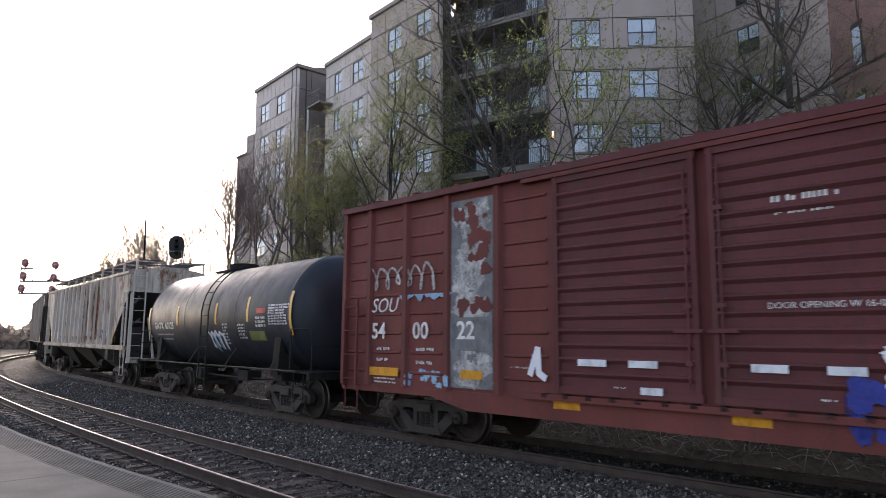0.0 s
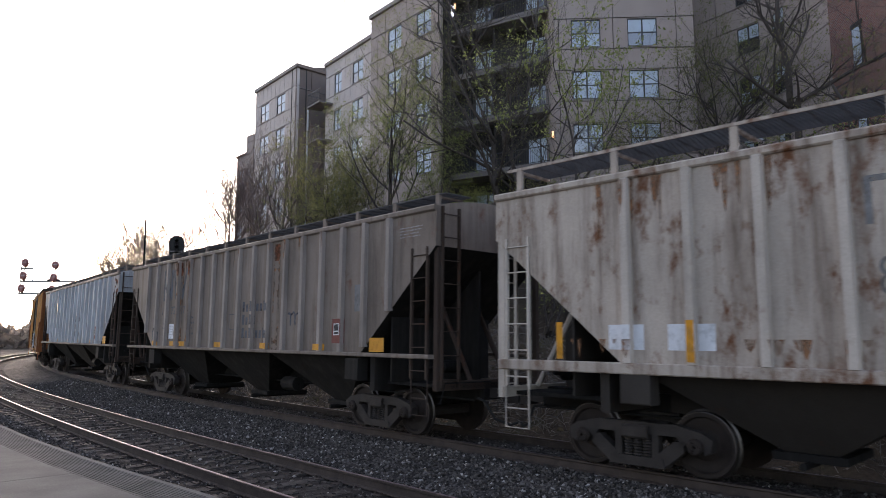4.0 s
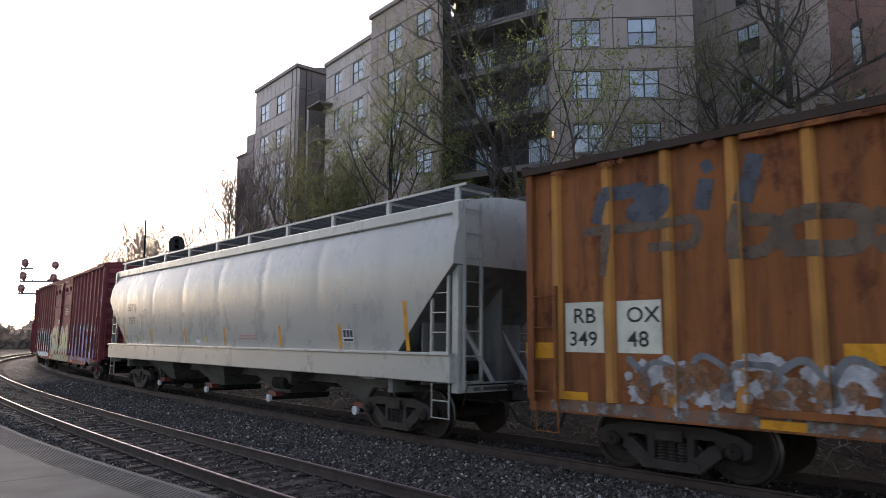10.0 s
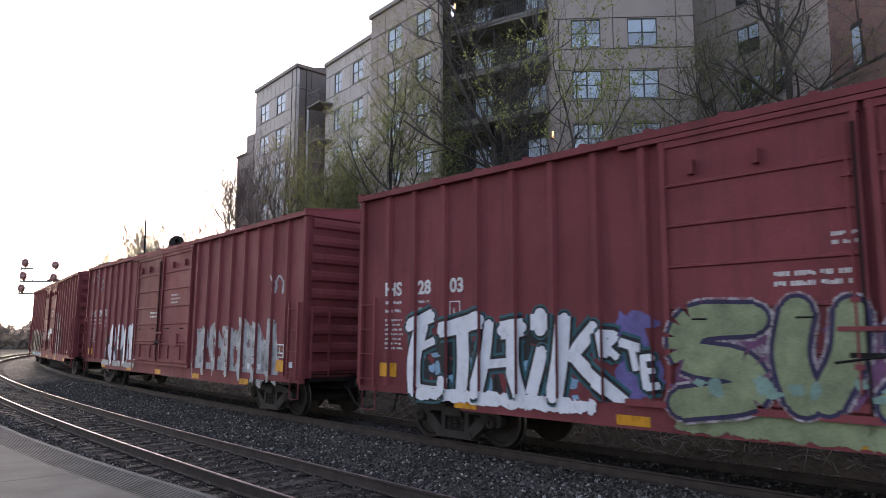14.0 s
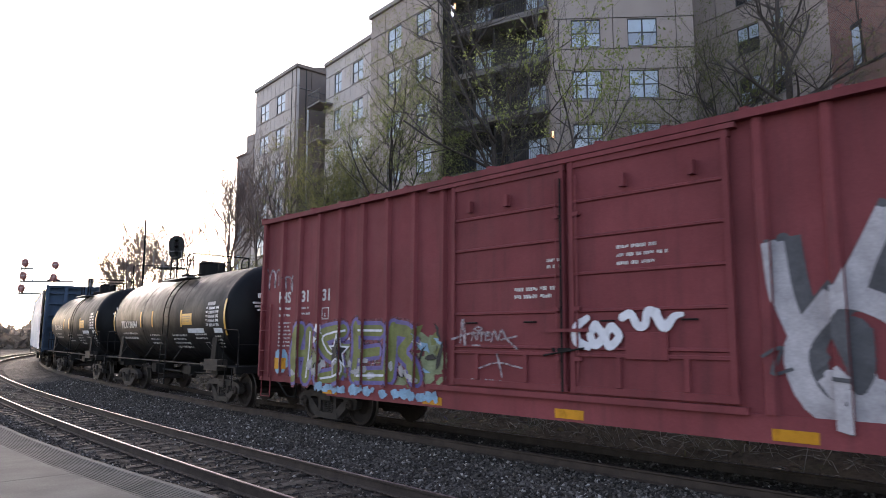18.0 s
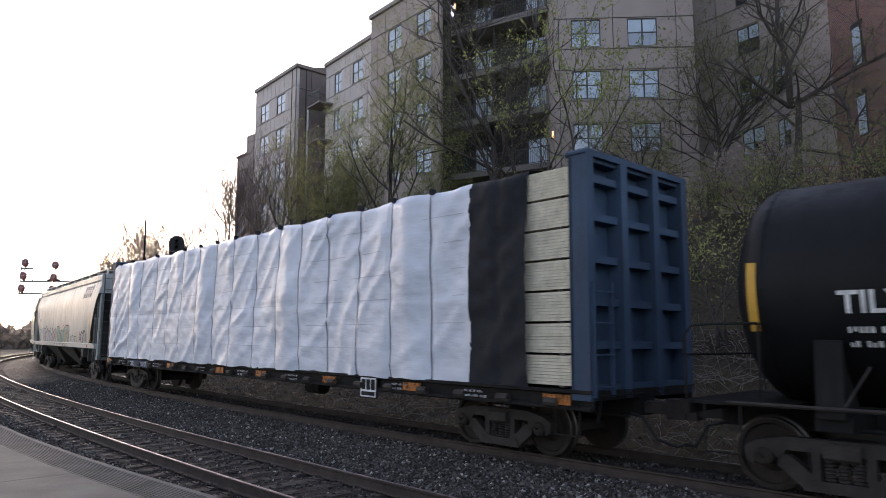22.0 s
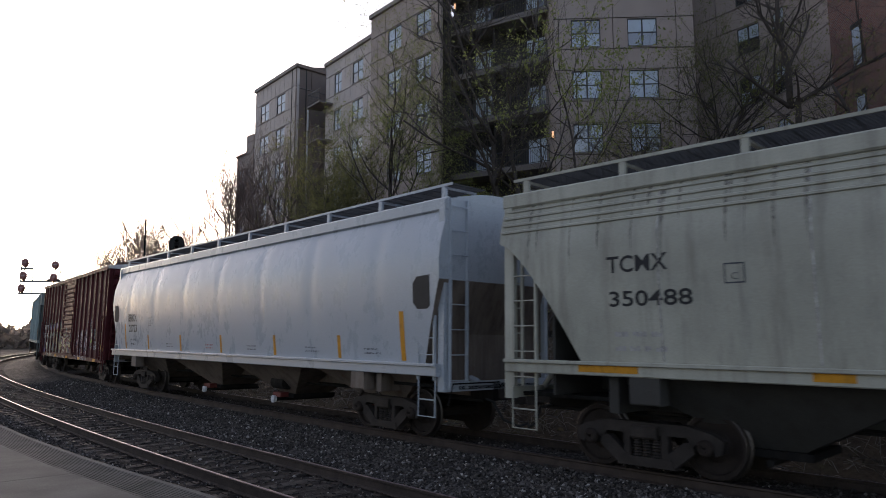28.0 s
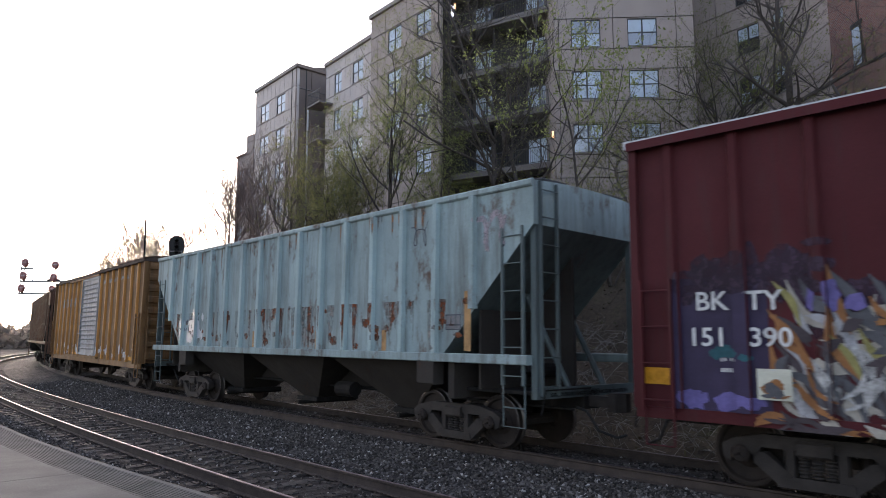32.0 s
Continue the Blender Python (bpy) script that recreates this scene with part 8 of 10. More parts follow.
def train_boxcars_red():
    posts = sym(2.85, 3.65, 4.45, 5.25, 6.05, 6.85, 7.65, 8.4)
    nums = (("28", "03"), ("29", "12"), ("31", "31"))
    labels = ("long red ribbed boxcar with violet and green graffiti words", "long red ribbed boxcar with grey sprayed lettering low down", "long red ribbed boxcar with a white sprayed rabbit-eared figure")
    for k, (a, b) in enumerate(((107.2, 125.7), (127.7, 146.3), (148.2, 166.75))):
        car, h, surf, dsurf = boxcar(labels[k], a, b, 4.80, "hs_red", [(0.09, 2.58), (-2.5, 0.03)], posts, None, 6, (1.0, 0.86), trucks_in=2.3, belly=(0.66, 6.6, 6.4))
        words(car, "HS", 8.42, 2.71, 0.27, "white_letter", surf, 1.0, 0.035)
        words(car, nums[k][0], 7.56, 2.71, 0.27, "white_letter", surf, 1.0, 0.035)
        words(car, nums[k][1], 6.72, 2.71, 0.27, "white_letter", surf, 1.0, 0.035)
        bars(car, 8.4, 2.55, 0.4, 2, "white_letter", surf, 0.06, 0.1)
        bars(car, 8.4, 2.22, 0.45, 7, "white_letter", surf, 0.04, 0.05)
        bars(car, 7.55, 2.55, 0.4, 2, "white_letter", surf, 0.05, 0.08)
        plate_c(car, 6.72, 2.3, surf, "white_letter", 0.26, "E")
        bars(car, 1.12, 2.66, 1.0, 2, "white_letter", dsurf, 0.06, 0.06)
        bars(car, 0.46, 3.1, 0.32, 2, "white_letter", dsurf, 0.05, 0.05)
        bars(car, -0.8, 3.2, 0.85, 3, "white_letter", dsurf, 0.05, 0.07)
        for x in (2.1, 1.25, -0.95, -2.0):
            part("door_stop", Mesh().box(x - 0.04, x + 0.04, 1.5, 1.6, 4.1, 4.3), "hs_red", car)
        for x in (1.95, 0.9, -0.8, -1.82):     # stiffeners of the lower door panels
            part("door_stiffener", Mesh().box(x - 0.035, x + 0.035, 1.5, 1.545, 1.2, 1.64, 0.01), "hs_red", car)
        part("door_rail", Mesh().box(0.12, 2.52, 1.5, 1.54, 1.63, 1.69, 0.01), "hs_red", car)
        part("door_rail", Mesh().box(-2.44, 0.0, 1.5, 1.54, 1.63, 1.69, 0.01), "hs_red", car)
        for x in (2.06, 0.79, -0.63, -1.88):
            part("door_handle", Mesh().tube([(x - 0.1, 1.5, 2.16), (x - 0.1, 1.56, 2.16), (x + 0.1, 1.56, 2.16), (x + 0.1, 1.5, 2.16)], 0.014, 6), "grimy_black", car, "dark steel door handle")
        part("placard_board", Mesh().box(-1.56, -0.92, 1.505, 1.55, 1.61, 1.99, 0.01), "hs_red", car)
        part("lock_rod", Mesh().tube([(0.16, 1.56, 1.1), (0.16, 1.56, 4.4)], 0.018, 6), "grimy_black", car)
        part("latch", Mesh().box(0.0, 0.34, 1.52, 1.575, 1.70, 1.76, 0.01).tube([(0.5, 1.57, 1.64), (-0.24, 1.57, 1.76)], 0.016, 6), "grimy_black", car, "grimy door latch")
        low = Surface(lambda z: 1.48)
        for x in (6.3, 3.1, 0.1, -3.1, -6.3):
            rect(car, "reflector", x + 0.26, x - 0.26, 0.70, 0.84, "yellow_plate", low, 0.006, "yellow reflector plate")
        rect(car, "reflector", 8.62, 8.12, 1.16, 1.42, "yellow_plate", surf, 0.02, "yellow reflector plate")
        rect(car, "reflector", -7.98, -8.5, 1.1, 1.36, "yellow_plate", surf, 0.02, "yellow reflector plate")
        label_box(car, -7.95, -8.45, 1.42, 1.74, surf, "red_patch")
        bars(car, -7.2, 1.5, 0.5, 3, "white_letter", surf, 0.03, 0.05)
        for x, z in ((-5.9, 1.2), (-6.5, 1.1), (-7.1, 1.1), (-8.7, 1.2)):
            rect(car, "white_patch", x + 0.08, x - 0.08, z, z + 0.13, "white_patch", surf, 0.02)
        graf = (paint_sink, paint_grey_words, paint_rabbit)[k]
        graf(car, surf, dsurf)


def paint_sink(car, surf, dsurf):
    patchy(car, 7.8, 4.2, 0.95, 2.05, 46, "spray_black", surf, 60, 0.004, 0.26, "graffiti_cloud")
    patchy(car, 7.9, 4.0, 0.95, 1.7, 26, "spray_sky", surf, 59, 0.006, 0.2, "graffiti_cloud")
    white = [("spray_teal", 0.20), ("spray_black", 0.11), ("spray_white", 0.0)]
    word = [[(-0.01, 1.35, 0.23), (0.64, 1.56, 0.25)], [(0.41, 1.4, 0.28), (0.21, 0.76, 0.28), (0.23, 0.16, 0.27)], [(0.21, 0.93, 0.14), (0.69, 1.1, 0.14)], [(0.23, 0.19, 0.24), (0.86, 0.2, 0.21), (0.97, 0.44, 0.16)]]
    word += [[(0.92, 1.29, 0.27), (1.83, 1.46, 0.31)], [(1.4, 1.37, 0.29), (1.43, 0.79, 0.28), (1.38, 0.17, 0.25)]]
    word += [[(2.03, 1.41, 0.2), (1.93, 0.81, 0.23), (1.73, 0.2, 0.27)], [(2.3, 1.28, 0.3), (2.74, 1.33, 0.29)], [(2.55, 1.21, 0.24), (2.55, 0.72, 0.24), (2.7, 0.25, 0.21)], [(1.93, 0.71, 0.15), (2.52, 0.77, 0.14)]]
    word += [[(3.1, 1.52, 0.38), (3.1, 1.3, 0.38)], [(3.13, 0.97, 0.23), (3.03, 0.65, 0.23), (2.91, 0.27, 0.23)]]
    word += [[(3.56, 1.48, 0.23), (3.49, 0.84, 0.25), (3.37, 0.25, 0.27)], [(4.12, 1.34, 0.22), (3.85, 1.07, 0.22), (3.66, 0.85, 0.18)], [(3.69, 0.92, 0.2), (4.05, 0.6, 0.22), (4.56, 0.26, 0.19)]]
    mural(car, word, 7.8, 0.75, surf, white, 0.010, 0.3)
    small = [[(4.22, 1.23, 0.13), (4.28, 0.91, 0.13)], [(4.22, 1.23, 0.11), (4.44, 1.19, 0.13), (4.31, 1.04, 0.11), (4.46, 0.89, 0.11)], [(4.53, 1.1, 0.13), (4.84, 1.02, 0.12)], [(4.7, 1.02, 0.1), (4.76, 0.73, 0.1)], [(4.86, 0.88, 0.1), (5.02, 0.9, 0.1)], [(4.9, 0.88, 0.1), (4.96, 0.49, 0.12)], [(4.92, 0.71, 0.08), (5.03, 0.72, 0.08)], [(4.96, 0.49, 0.1), (5.09, 0.52, 0.1)]]
    mural(car, small, 7.8, 0.75, surf, white, 0.022, 0.3)
    patchy(car, 3.4, 2.6, 0.95, 2.3, 24, "spray_violet", surf, 63, 0.008, 0.28, "graffiti_patch")
    patchy(car, 2.5, -2.4, 1.05, 2.2, 110, "spray_plum", dsurf, 64, 0.046, 0.26, "graffiti_cloud")
    patchy(car, 2.45, -2.35, 1.1, 2.2, 26, "spray_wash", dsurf, 165, 0.050, 0.12, "graffiti_patch")
    mural(car, [[(1.18, 1.2, 0.33), (0.41, 1.15, 0.41), (0.31, 0.74, 0.39), (0.98, 0.61, 0.37), (1.08, 0.29, 0.35), (0.2, 0.11, 0.34)], [(1.68, 1.29, 0.32), (1.58, 0.76, 0.34), (1.7, 0.25, 0.37)], [(2.25, 1.28, 0.28), (2.19, 0.77, 0.31), (1.94, 0.26, 0.31)], [(3.08, 1.3, 0.31), (2.81, 1.0, 0.39), (2.86, 0.56, 0.38), (2.63, 0.23, 0.35)], [(3.49, 1.17, 0.3), (3.48, 0.67, 0.33), (3.31, 0.12, 0.33)], [(3.58, 1.08, 0.25), (3.95, 0.8, 0.24), (3.62, 0.46, 0.25)], [(4.07, 0.09, 0.3), (4.05, 0.88, 0.3), (4.33, 1.36, 0.35), (4.62, 0.96, 0.31), (4.64, 0.13, 0.27)], [(4.04, 0.44, 0.19), (4.6, 0.46, 0.18)]], 2.55, 0.95, dsurf, [("spray_wash", 0.21), ("spray_darkviolet", 0.14), ("spray_green", 0.03)], 0.053)
    patchy(car, 2.3, -2.3, 1.1, 1.5, 16, "spray_mint", dsurf, 166, 0.064, 0.14, "graffiti_dabs")
    low = Surface(lambda z: 1.49)
    patchy(car, 2.5, -2.5, 0.68, 1.02, 150, "spray_green", low, 68, 0.012, 0.22, "graffiti_patch")
    patchy(car, 7.8, 3.6, 0.78, 1.02, 130, "spray_white", low, 69, 0.012, 0.16, "graffiti_patch")
    patchy(car, -2.8, -7.2, 1.4, 2.35, 70, "spray_red", surf, 70, 0.004, 0.3, "graffiti_cloud")
    patchy(car, -2.8, -7.6, 2.05, 2.5, 46, "spray_darkviolet", surf, 71, 0.006, 0.2, "graffiti_cloud")
    patchy(car, -3.2, -7.0, 1.0, 1.9, 60, "spray_pink", surf, 72, 0.010, 0.14, "graffiti_patch")
    violet = [("spray_black", 0.30), ("spray_darkviolet", 0.17), ("spray_lilac", 0.0)]
    word = [[(1.06, 1.52, 0.25), (0.62, 1.51, 0.29), (0.54, 1.26, 0.29), (0.86, 1.08, 0.32), (1.24, 0.91, 0.31), (1.28, 0.6, 0.31), (1.01, 0.35, 0.28)], [(0.26, 0.74, 0.22), (0.37, 0.46, 0.29), (0.67, 0.4, 0.28)]]
    word += [[(1.61, 1.56, 0.31), (1.67, 1.39, 0.27)], [(1.56, 1.12, 0.2), (1.69, 1.02, 0.37), (1.64, 0.72, 0.33), (1.81, 0.5, 0.29), (1.98, 0.34, 0.16)]]
    word += [[(2.14, 1.59, 0.2), (2.21, 1.06, 0.23), (2.28, 0.33, 0.22)], [(2.36, 1.32, 0.19), (2.59, 0.91, 0.25), (2.88, 0.46, 0.27)], [(2.72, 1.44, 0.18), (2.97, 0.91, 0.22), (3.16, 0.32, 0.25)]]
    word += [[(3.27, 1.56, 0.26), (3.4, 0.92, 0.29), (3.47, 0.22, 0.25)], [(4.0, 1.48, 0.24), (4.09, 1.18, 0.24), (3.59, 0.97, 0.17)], [(3.1, 0.94, 0.11), (3.66, 0.95, 0.12), (4.22, 0.98, 0.12)], [(3.63, 0.89, 0.21), (4.01, 0.58, 0.24), (4.38, 0.33, 0.23), (4.77, 0.25, 0.15)]]
    word += [[(4.69, 0.99, 0.15), (4.91, 1.18, 0.22), (5.13, 1.0, 0.18)], [(4.71, 0.62, 0.15), (4.96, 0.55, 0.33), (5.19, 0.46, 0.43)], [(4.77, 0.32, 0.22), (5.22, 0.32, 0.21)]]
    mural(car, word, -2.6, 0.7, surf, violet, 0.014)
    patchy(car, -3.3, -4.0, 1.15, 1.55, 7, "spray_pink", surf, 173, 0.020, 0.13, "graffiti_patch")
    patchy(car, -5.9, -6.9, 1.2, 1.6, 14, "spray_pink", surf, 174, 0.013, 0.14, "graffiti_patch")
    deco(car, "graffiti_eye", [[(0.12 * math.cos(a), 0.07 * math.sin(a)) for a in np.linspace(0, 6.0, 12)], [(-3.2 + 0.07 * math.cos(a), 0.42 + 0.07 * math.sin(a)) for a in np.linspace(0, 6.0, 10)]], -7.5, 1.8, "spray_pink", surf, 0.026)
    patchy(car, -3.0, -7.6, 0.8, 0.98, 40, "spray_violet", low, 75, 0.012, 0.16, "graffiti_patch")
    patchy(car, -7.7, -8.9, 0.95, 2.2, 36, "spray_red", surf, 76, 0.006, 0.3, "graffiti_patch")
    patchy(car, -8.6, -9.2, 1.0, 2.3, 26, "grey_patch", surf, 175, 0.010, 0.2, "buffed_patch")
    patchy(car, -5.0, -8.8, 1.9, 2.4, 36, "spray_grey", surf, 77, 0.016, 0.13, "graffiti_patch")
    patchy(car, -7.9, -8.9, 1.4, 2.2, 20, "spray_black", surf, 79, 0.014, 0.2, "graffiti_patch")
    scrawl(car, -8.5, 3.3, 0.5, 0.2, "spray_wash", surf, 78, 0.05, 3)
    end_tags(car, 9.25, 81)


def end_tags(car, h, seed):
    """Sprayed loops on the leading end of a boxcar."""
    rng = np.random.default_rng(seed)
    m = Mesh()
    for y0 in (0.9, 0.5, 0.1, -0.3):
        pts = [(y0 + 0.22 * math.cos(a) * rng.uniform(0.7, 1.2), 4.3 + 0.2 * math.sin(a)) for a in np.linspace(0.5, 5.9, 9)]
        for q in ribbon(pts, 0.05):
            m.face(*[(-h - 0.072, y, z) for y, z in q])
    part("graffiti_tag", m, "spray_white", car)


def paint_grey_words(car, surf, dsurf):
    word = [[(1.01, 1.3, 0.72), (0.97, 1.01, 0.74)], [(0.59, 0.68, 0.39), (0.95, 0.44, 0.6), (1.29, 0.33, 0.43)], [(2.02, 1.26, 0.76), (2.03, 1.0, 0.76)], [(2.65, 1.09, 0.45), (2.71, 0.65, 0.58), (2.72, 0.37, 0.49)], [(3.04, 1.48, 0.22), (2.82, 1.2, 0.39)], [(3.42, 1.26, 0.8), (3.42, 0.99, 0.8)], [(3.2, 0.72, 0.32), (3.33, 0.41, 0.57), (3.66, 0.44, 0.4)]]
    patchy(car, 6.3, 2.3, 0.98, 2.1, 40, "shard_grey", surf, 190, 0.004, 0.25, "graffiti_cloud")
    mural(car, word, 6.4, 0.75, surf, [("spray_grey", 0.06), ("spray_white", 0.0)])
    deco(car, "graffiti_eye", [[(a0 + r * math.cos(a), 1.11 + r * math.sin(a)) for a in np.linspace(0, 6.0, 12)] for a0, r in ((0.97, 0.05), (2.02, 0.06), (3.44, 0.07))] + [ribbon([(1.55, 0.75), (1.75, 0.4)], 0.12)[0], ribbon([(2.98, 0.85), (3.08, 0.4)], 0.1)[0]], 6.4, 0.75, "hs_red", surf, 0.018)
    patchy(car, 6.6, 2.5, 0.78, 1.02, 50, "spray_grey", Surface(lambda z: 1.49), 191, 0.012, 0.2, "graffiti_patch")
    piece(car, "ROTRM", -3.0, 0.95, 4.9, 1.25, surf, "spray_grey", "dirty_white", "spray_grey", 92)
    patchy(car, -3.0, -8.0, 0.8, 1.2, 40, "spray_grey", surf, 93, 0.008, 0.2, "graffiti_patch")
    mural(car, [[(0.0, 0.62, 0.07), (0.02, 0.35, 0.07), (0.22, 0.3, 0.06), (0.3, 0.62, 0.05)], [(0.62, 0.66, 0.06), (0.4, 0.5, 0.06), (0.18, 0.2, 0.06), (0.1, 0.02, 0.06), (0.32, 0.0, 0.06), (0.45, 0.14, 0.05), (0.2, 0.12, 0.05)], [(0.3, 0.0, 0.06), (0.5, -0.28, 0.06), (0.6, -0.32, 0.06)]], 8.25, 4.05, surf, [("spray_wash", 0.0)])
    mural(car, [[(0.0, 0.42, 0.09), (0.22, 0.42, 0.08), (0.12, 0.25, 0.08), (0.28, 0.12, 0.1), (0.14, -0.05, 0.1), (0.02, -0.02, 0.09)]], 7.5, 3.85, surf, [("spray_wash", 0.0)])
    scrawl(car, 9.1, 4.2, 0.6, 0.2, "spray_wash", surf, 95, 0.04, 4)
    scrawl(car, -7.6, 2.9, 0.7, 0.5, "spray_grey", surf, 96, 0.06, 2)


def paint_rabbit(car, surf, dsurf):
    patchy(car, 7.9, 2.7, 0.98, 2.0, 70, "spray_green", surf, 101, 0.006, 0.32, "graffiti_cloud")
    wild(car, 7.85, 0.95, 5.1, 1.25, surf, ["spray_olive", "spray_green", "spray_sky", "spray_violet", "spray_white", "spray_black"], 102, 90, 0.01)
    word = [[(0.49, 1.31, 0.33), (0.28, 0.78, 0.36), (0.31, 0.28, 0.33)], [(0.85, 1.27, 0.29), (0.82, 0.79, 0.26), (0.73, 0.27, 0.32)], [(0.46, 0.78, 0.16), (0.93, 0.82, 0.16)], [(2.16, 1.3, 0.27), (1.37, 1.18, 0.32), (1.55, 0.86, 0.28), (1.99, 0.69, 0.24), (2.0, 0.38, 0.27), (1.31, 0.26, 0.22)]]
    word += [[(2.61, 1.39, 0.27), (2.64, 0.88, 0.27), (2.56, 0.35, 0.26)], [(2.72, 1.3, 0.21), (3.47, 1.29, 0.23)], [(2.74, 0.82, 0.18), (3.39, 0.89, 0.17)], [(2.71, 0.38, 0.2), (3.54, 0.42, 0.22)]]
    word += [[(3.78, 1.35, 0.25), (3.75, 0.84, 0.25), (3.68, 0.4, 0.25)], [(3.82, 1.32, 0.22), (4.34, 1.21, 0.24), (4.01, 0.9, 0.22)], [(4.01, 0.88, 0.22), (4.35, 0.64, 0.21), (4.48, 0.38, 0.19)]]
    mural(car, word, 8.0, 0.75, surf, [("wash_pink", 0.26), ("spray_violet", 0.16), ("spray_olive", 0.0)], 0.026)
    mural(car, [[(a + 0.04, b, 0.045) for a, b, w in st] for st in word[1:9:2]], 8.0, 0.75, surf, [("spray_white", 0.0)], 0.038)
    patchy(car, 7.9, 3.5, 1.0, 1.5, 22, "spray_grey", surf, 192, 0.037, 0.13, "graffiti_dabs")
    star = [[(0.5 + k2 * (0.30 if k % 2 == 0 else 0.12) * math.cos(0.3 + k * math.pi / 5), 0.5 + k2 * (0.30 if k % 2 == 0 else 0.12) * math.sin(0.3 + k * math.pi / 5)) for k in range(10)] for k2 in (1.35, 1.0)]
    deco(car, "graffiti_star_glow", star[:1], 6.5, 1.1, "spray_white", surf, 0.044)
    deco(car, "graffiti_star", star[1:], 6.5, 1.1, "spray_black", surf, 0.048)
    patchy(car, 8.5, 8.0, 1.0, 1.7, 10, "spray_sky", surf, 104, 0.008, 0.18, "graffiti_patch")
    scrawl(car, 9.15, 3.0, 0.75, 0.55, "spray_wash", surf, 105, 0.05, 3)
    scrawl(car, 8.4, 3.0, 0.5, 0.4, "spray_wash", surf, 106, 0.06, 2)
    mural(car, [[(-0.13, 0.93, 0.04), (0.32, 1.03, 0.04), (0.8, 1.02, 0.04)], [(0.07, 0.88, 0.04), (0.14, 1.26, 0.07), (0.19, 0.84, 0.06)], [(0.35, 0.92, 0.04), (0.39, 1.05, 0.04), (0.47, 0.93, 0.04), (0.51, 1.06, 0.04)], [(0.51, 1.04, 0.04), (0.67, 1.05, 0.04)], [(0.58, 1.04, 0.04), (0.57, 0.91, 0.04)], [(0.75, 1.05, 0.03), (0.68, 1.03, 0.04), (0.68, 0.92, 0.03), (0.77, 0.93, 0.03)], [(0.68, 0.99, 0.03), (0.75, 0.99, 0.03)], [(0.8, 0.9, 0.04), (0.87, 1.07, 0.04), (0.94, 0.93, 0.04), (1.03, 1.08, 0.04), (1.15, 0.93, 0.04), (1.35, 0.78, 0.04)], [(1.03, 0.93, 0.03), (1.33, 0.98, 0.03)], [(0.41, 1.11, 0.03), (0.5, 1.14, 0.03), (0.59, 1.11, 0.03), (0.5, 1.08, 0.03), (0.41, 1.11, 0.03)], [(0.38, 0.83, 0.03), (0.53, 0.83, 0.03)], [(0.53, 0.45, 0.03), (0.94, 0.55, 0.03), (1.44, 0.48, 0.03)], [(0.92, 0.68, 0.03), (0.98, 0.52, 0.04), (1.03, 0.33, 0.03)]], 2.4, 0.95, dsurf, [("spray_wash", 0.0)], 0.046)
    bars(car, 2.1, 1.12, 0.85, 1, "spray_wash", dsurf, 0.10, 0.04)
    low = Surface(lambda z: 1.49)
    patchy(car, 6.9, 2.9, 0.72, 0.95, 40, "spray_sky", low, 110, 0.012, 0.15, "graffiti_patch")
    # the eared figure: a plain shape with a dark shadow
    ears = [[(0.27, 2.47, 0.25), (0.34, 1.83, 0.26), (0.54, 1.2, 0.22)], [(1.49, 2.73, 0.24), (1.24, 2.23, 0.26), (1.02, 1.75, 0.34)]]
    ring = [[(0.89, 1.79, 0.28), (0.46, 1.2, 0.28), (0.62, 0.59, 0.28), (1.16, 0.41, 0.30), (1.7, 0.81, 0.28), (1.62, 1.45, 0.28), (1.21, 1.75, 0.28), (0.89, 1.79, 0.28)], [(0.8, 0.9, 0.3), (1.0, 0.7, 0.35), (1.3, 0.8, 0.4)]]
    mural(car, [[(a + 0.11, b + 0.05, w) for a, b, w in st] for st in ears + ring[:1]], -2.7, 0.6, surf, [("shard_grey", 0.16)], 0.006, 0.2)
    mural(car, ears + ring, -2.7, 0.6, surf, [("spray_figure", 0.0)], 0.012, 0.2)
    mural(car, [[(1.07, 1.38, 0.42), (1.14, 0.97, 0.26), (1.1, 0.75, 0.14)]], -2.7, 0.6, surf, [("shard_grey", 0.0)], 0.018)
    mural(car, [[(0.75, 1.35, 0.05), (0.65, 1.2, 0.05), (0.8, 1.1, 0.05), (0.66, 0.95, 0.05)], [(0.85, 0.86, 0.05), (1.05, 0.84, 0.05)], [(0.1, 1.1, 0.04), (0.3, 1.2, 0.04), (0.2, 0.9, 0.04), (0.4, 0.95, 0.04)]], -2.7, 0.6, surf, [("shard_grey", 0.0)], 0.024)
    mural(car, [[(0.31, 1.26, 0.07), (0.11, 1.12, 0.12), (0.12, 0.91, 0.14), (0.32, 0.83, 0.09)], [(0.44, 1.16, 0.11), (0.35, 1.01, 0.11), (0.43, 0.86, 0.11), (0.56, 0.99, 0.11), (0.44, 1.16, 0.11)], [(0.7, 1.13, 0.1), (0.61, 0.99, 0.1), (0.67, 0.84, 0.1), (0.83, 0.99, 0.1), (0.72, 1.13, 0.1)], [(0.88, 1.25, 0.1), (1.02, 1.3, 0.1), (1.13, 1.13, 0.1), (1.24, 1.15, 0.1), (1.29, 1.33, 0.1), (1.43, 1.31, 0.1)], [(1.4, 1.29, 0.11), (1.53, 1.11, 0.12), (1.67, 1.25, 0.08), (1.79, 1.28, 0.04)]], 0.0, 0.95, dsurf, [("spray_white", 0.02)], 0.046)


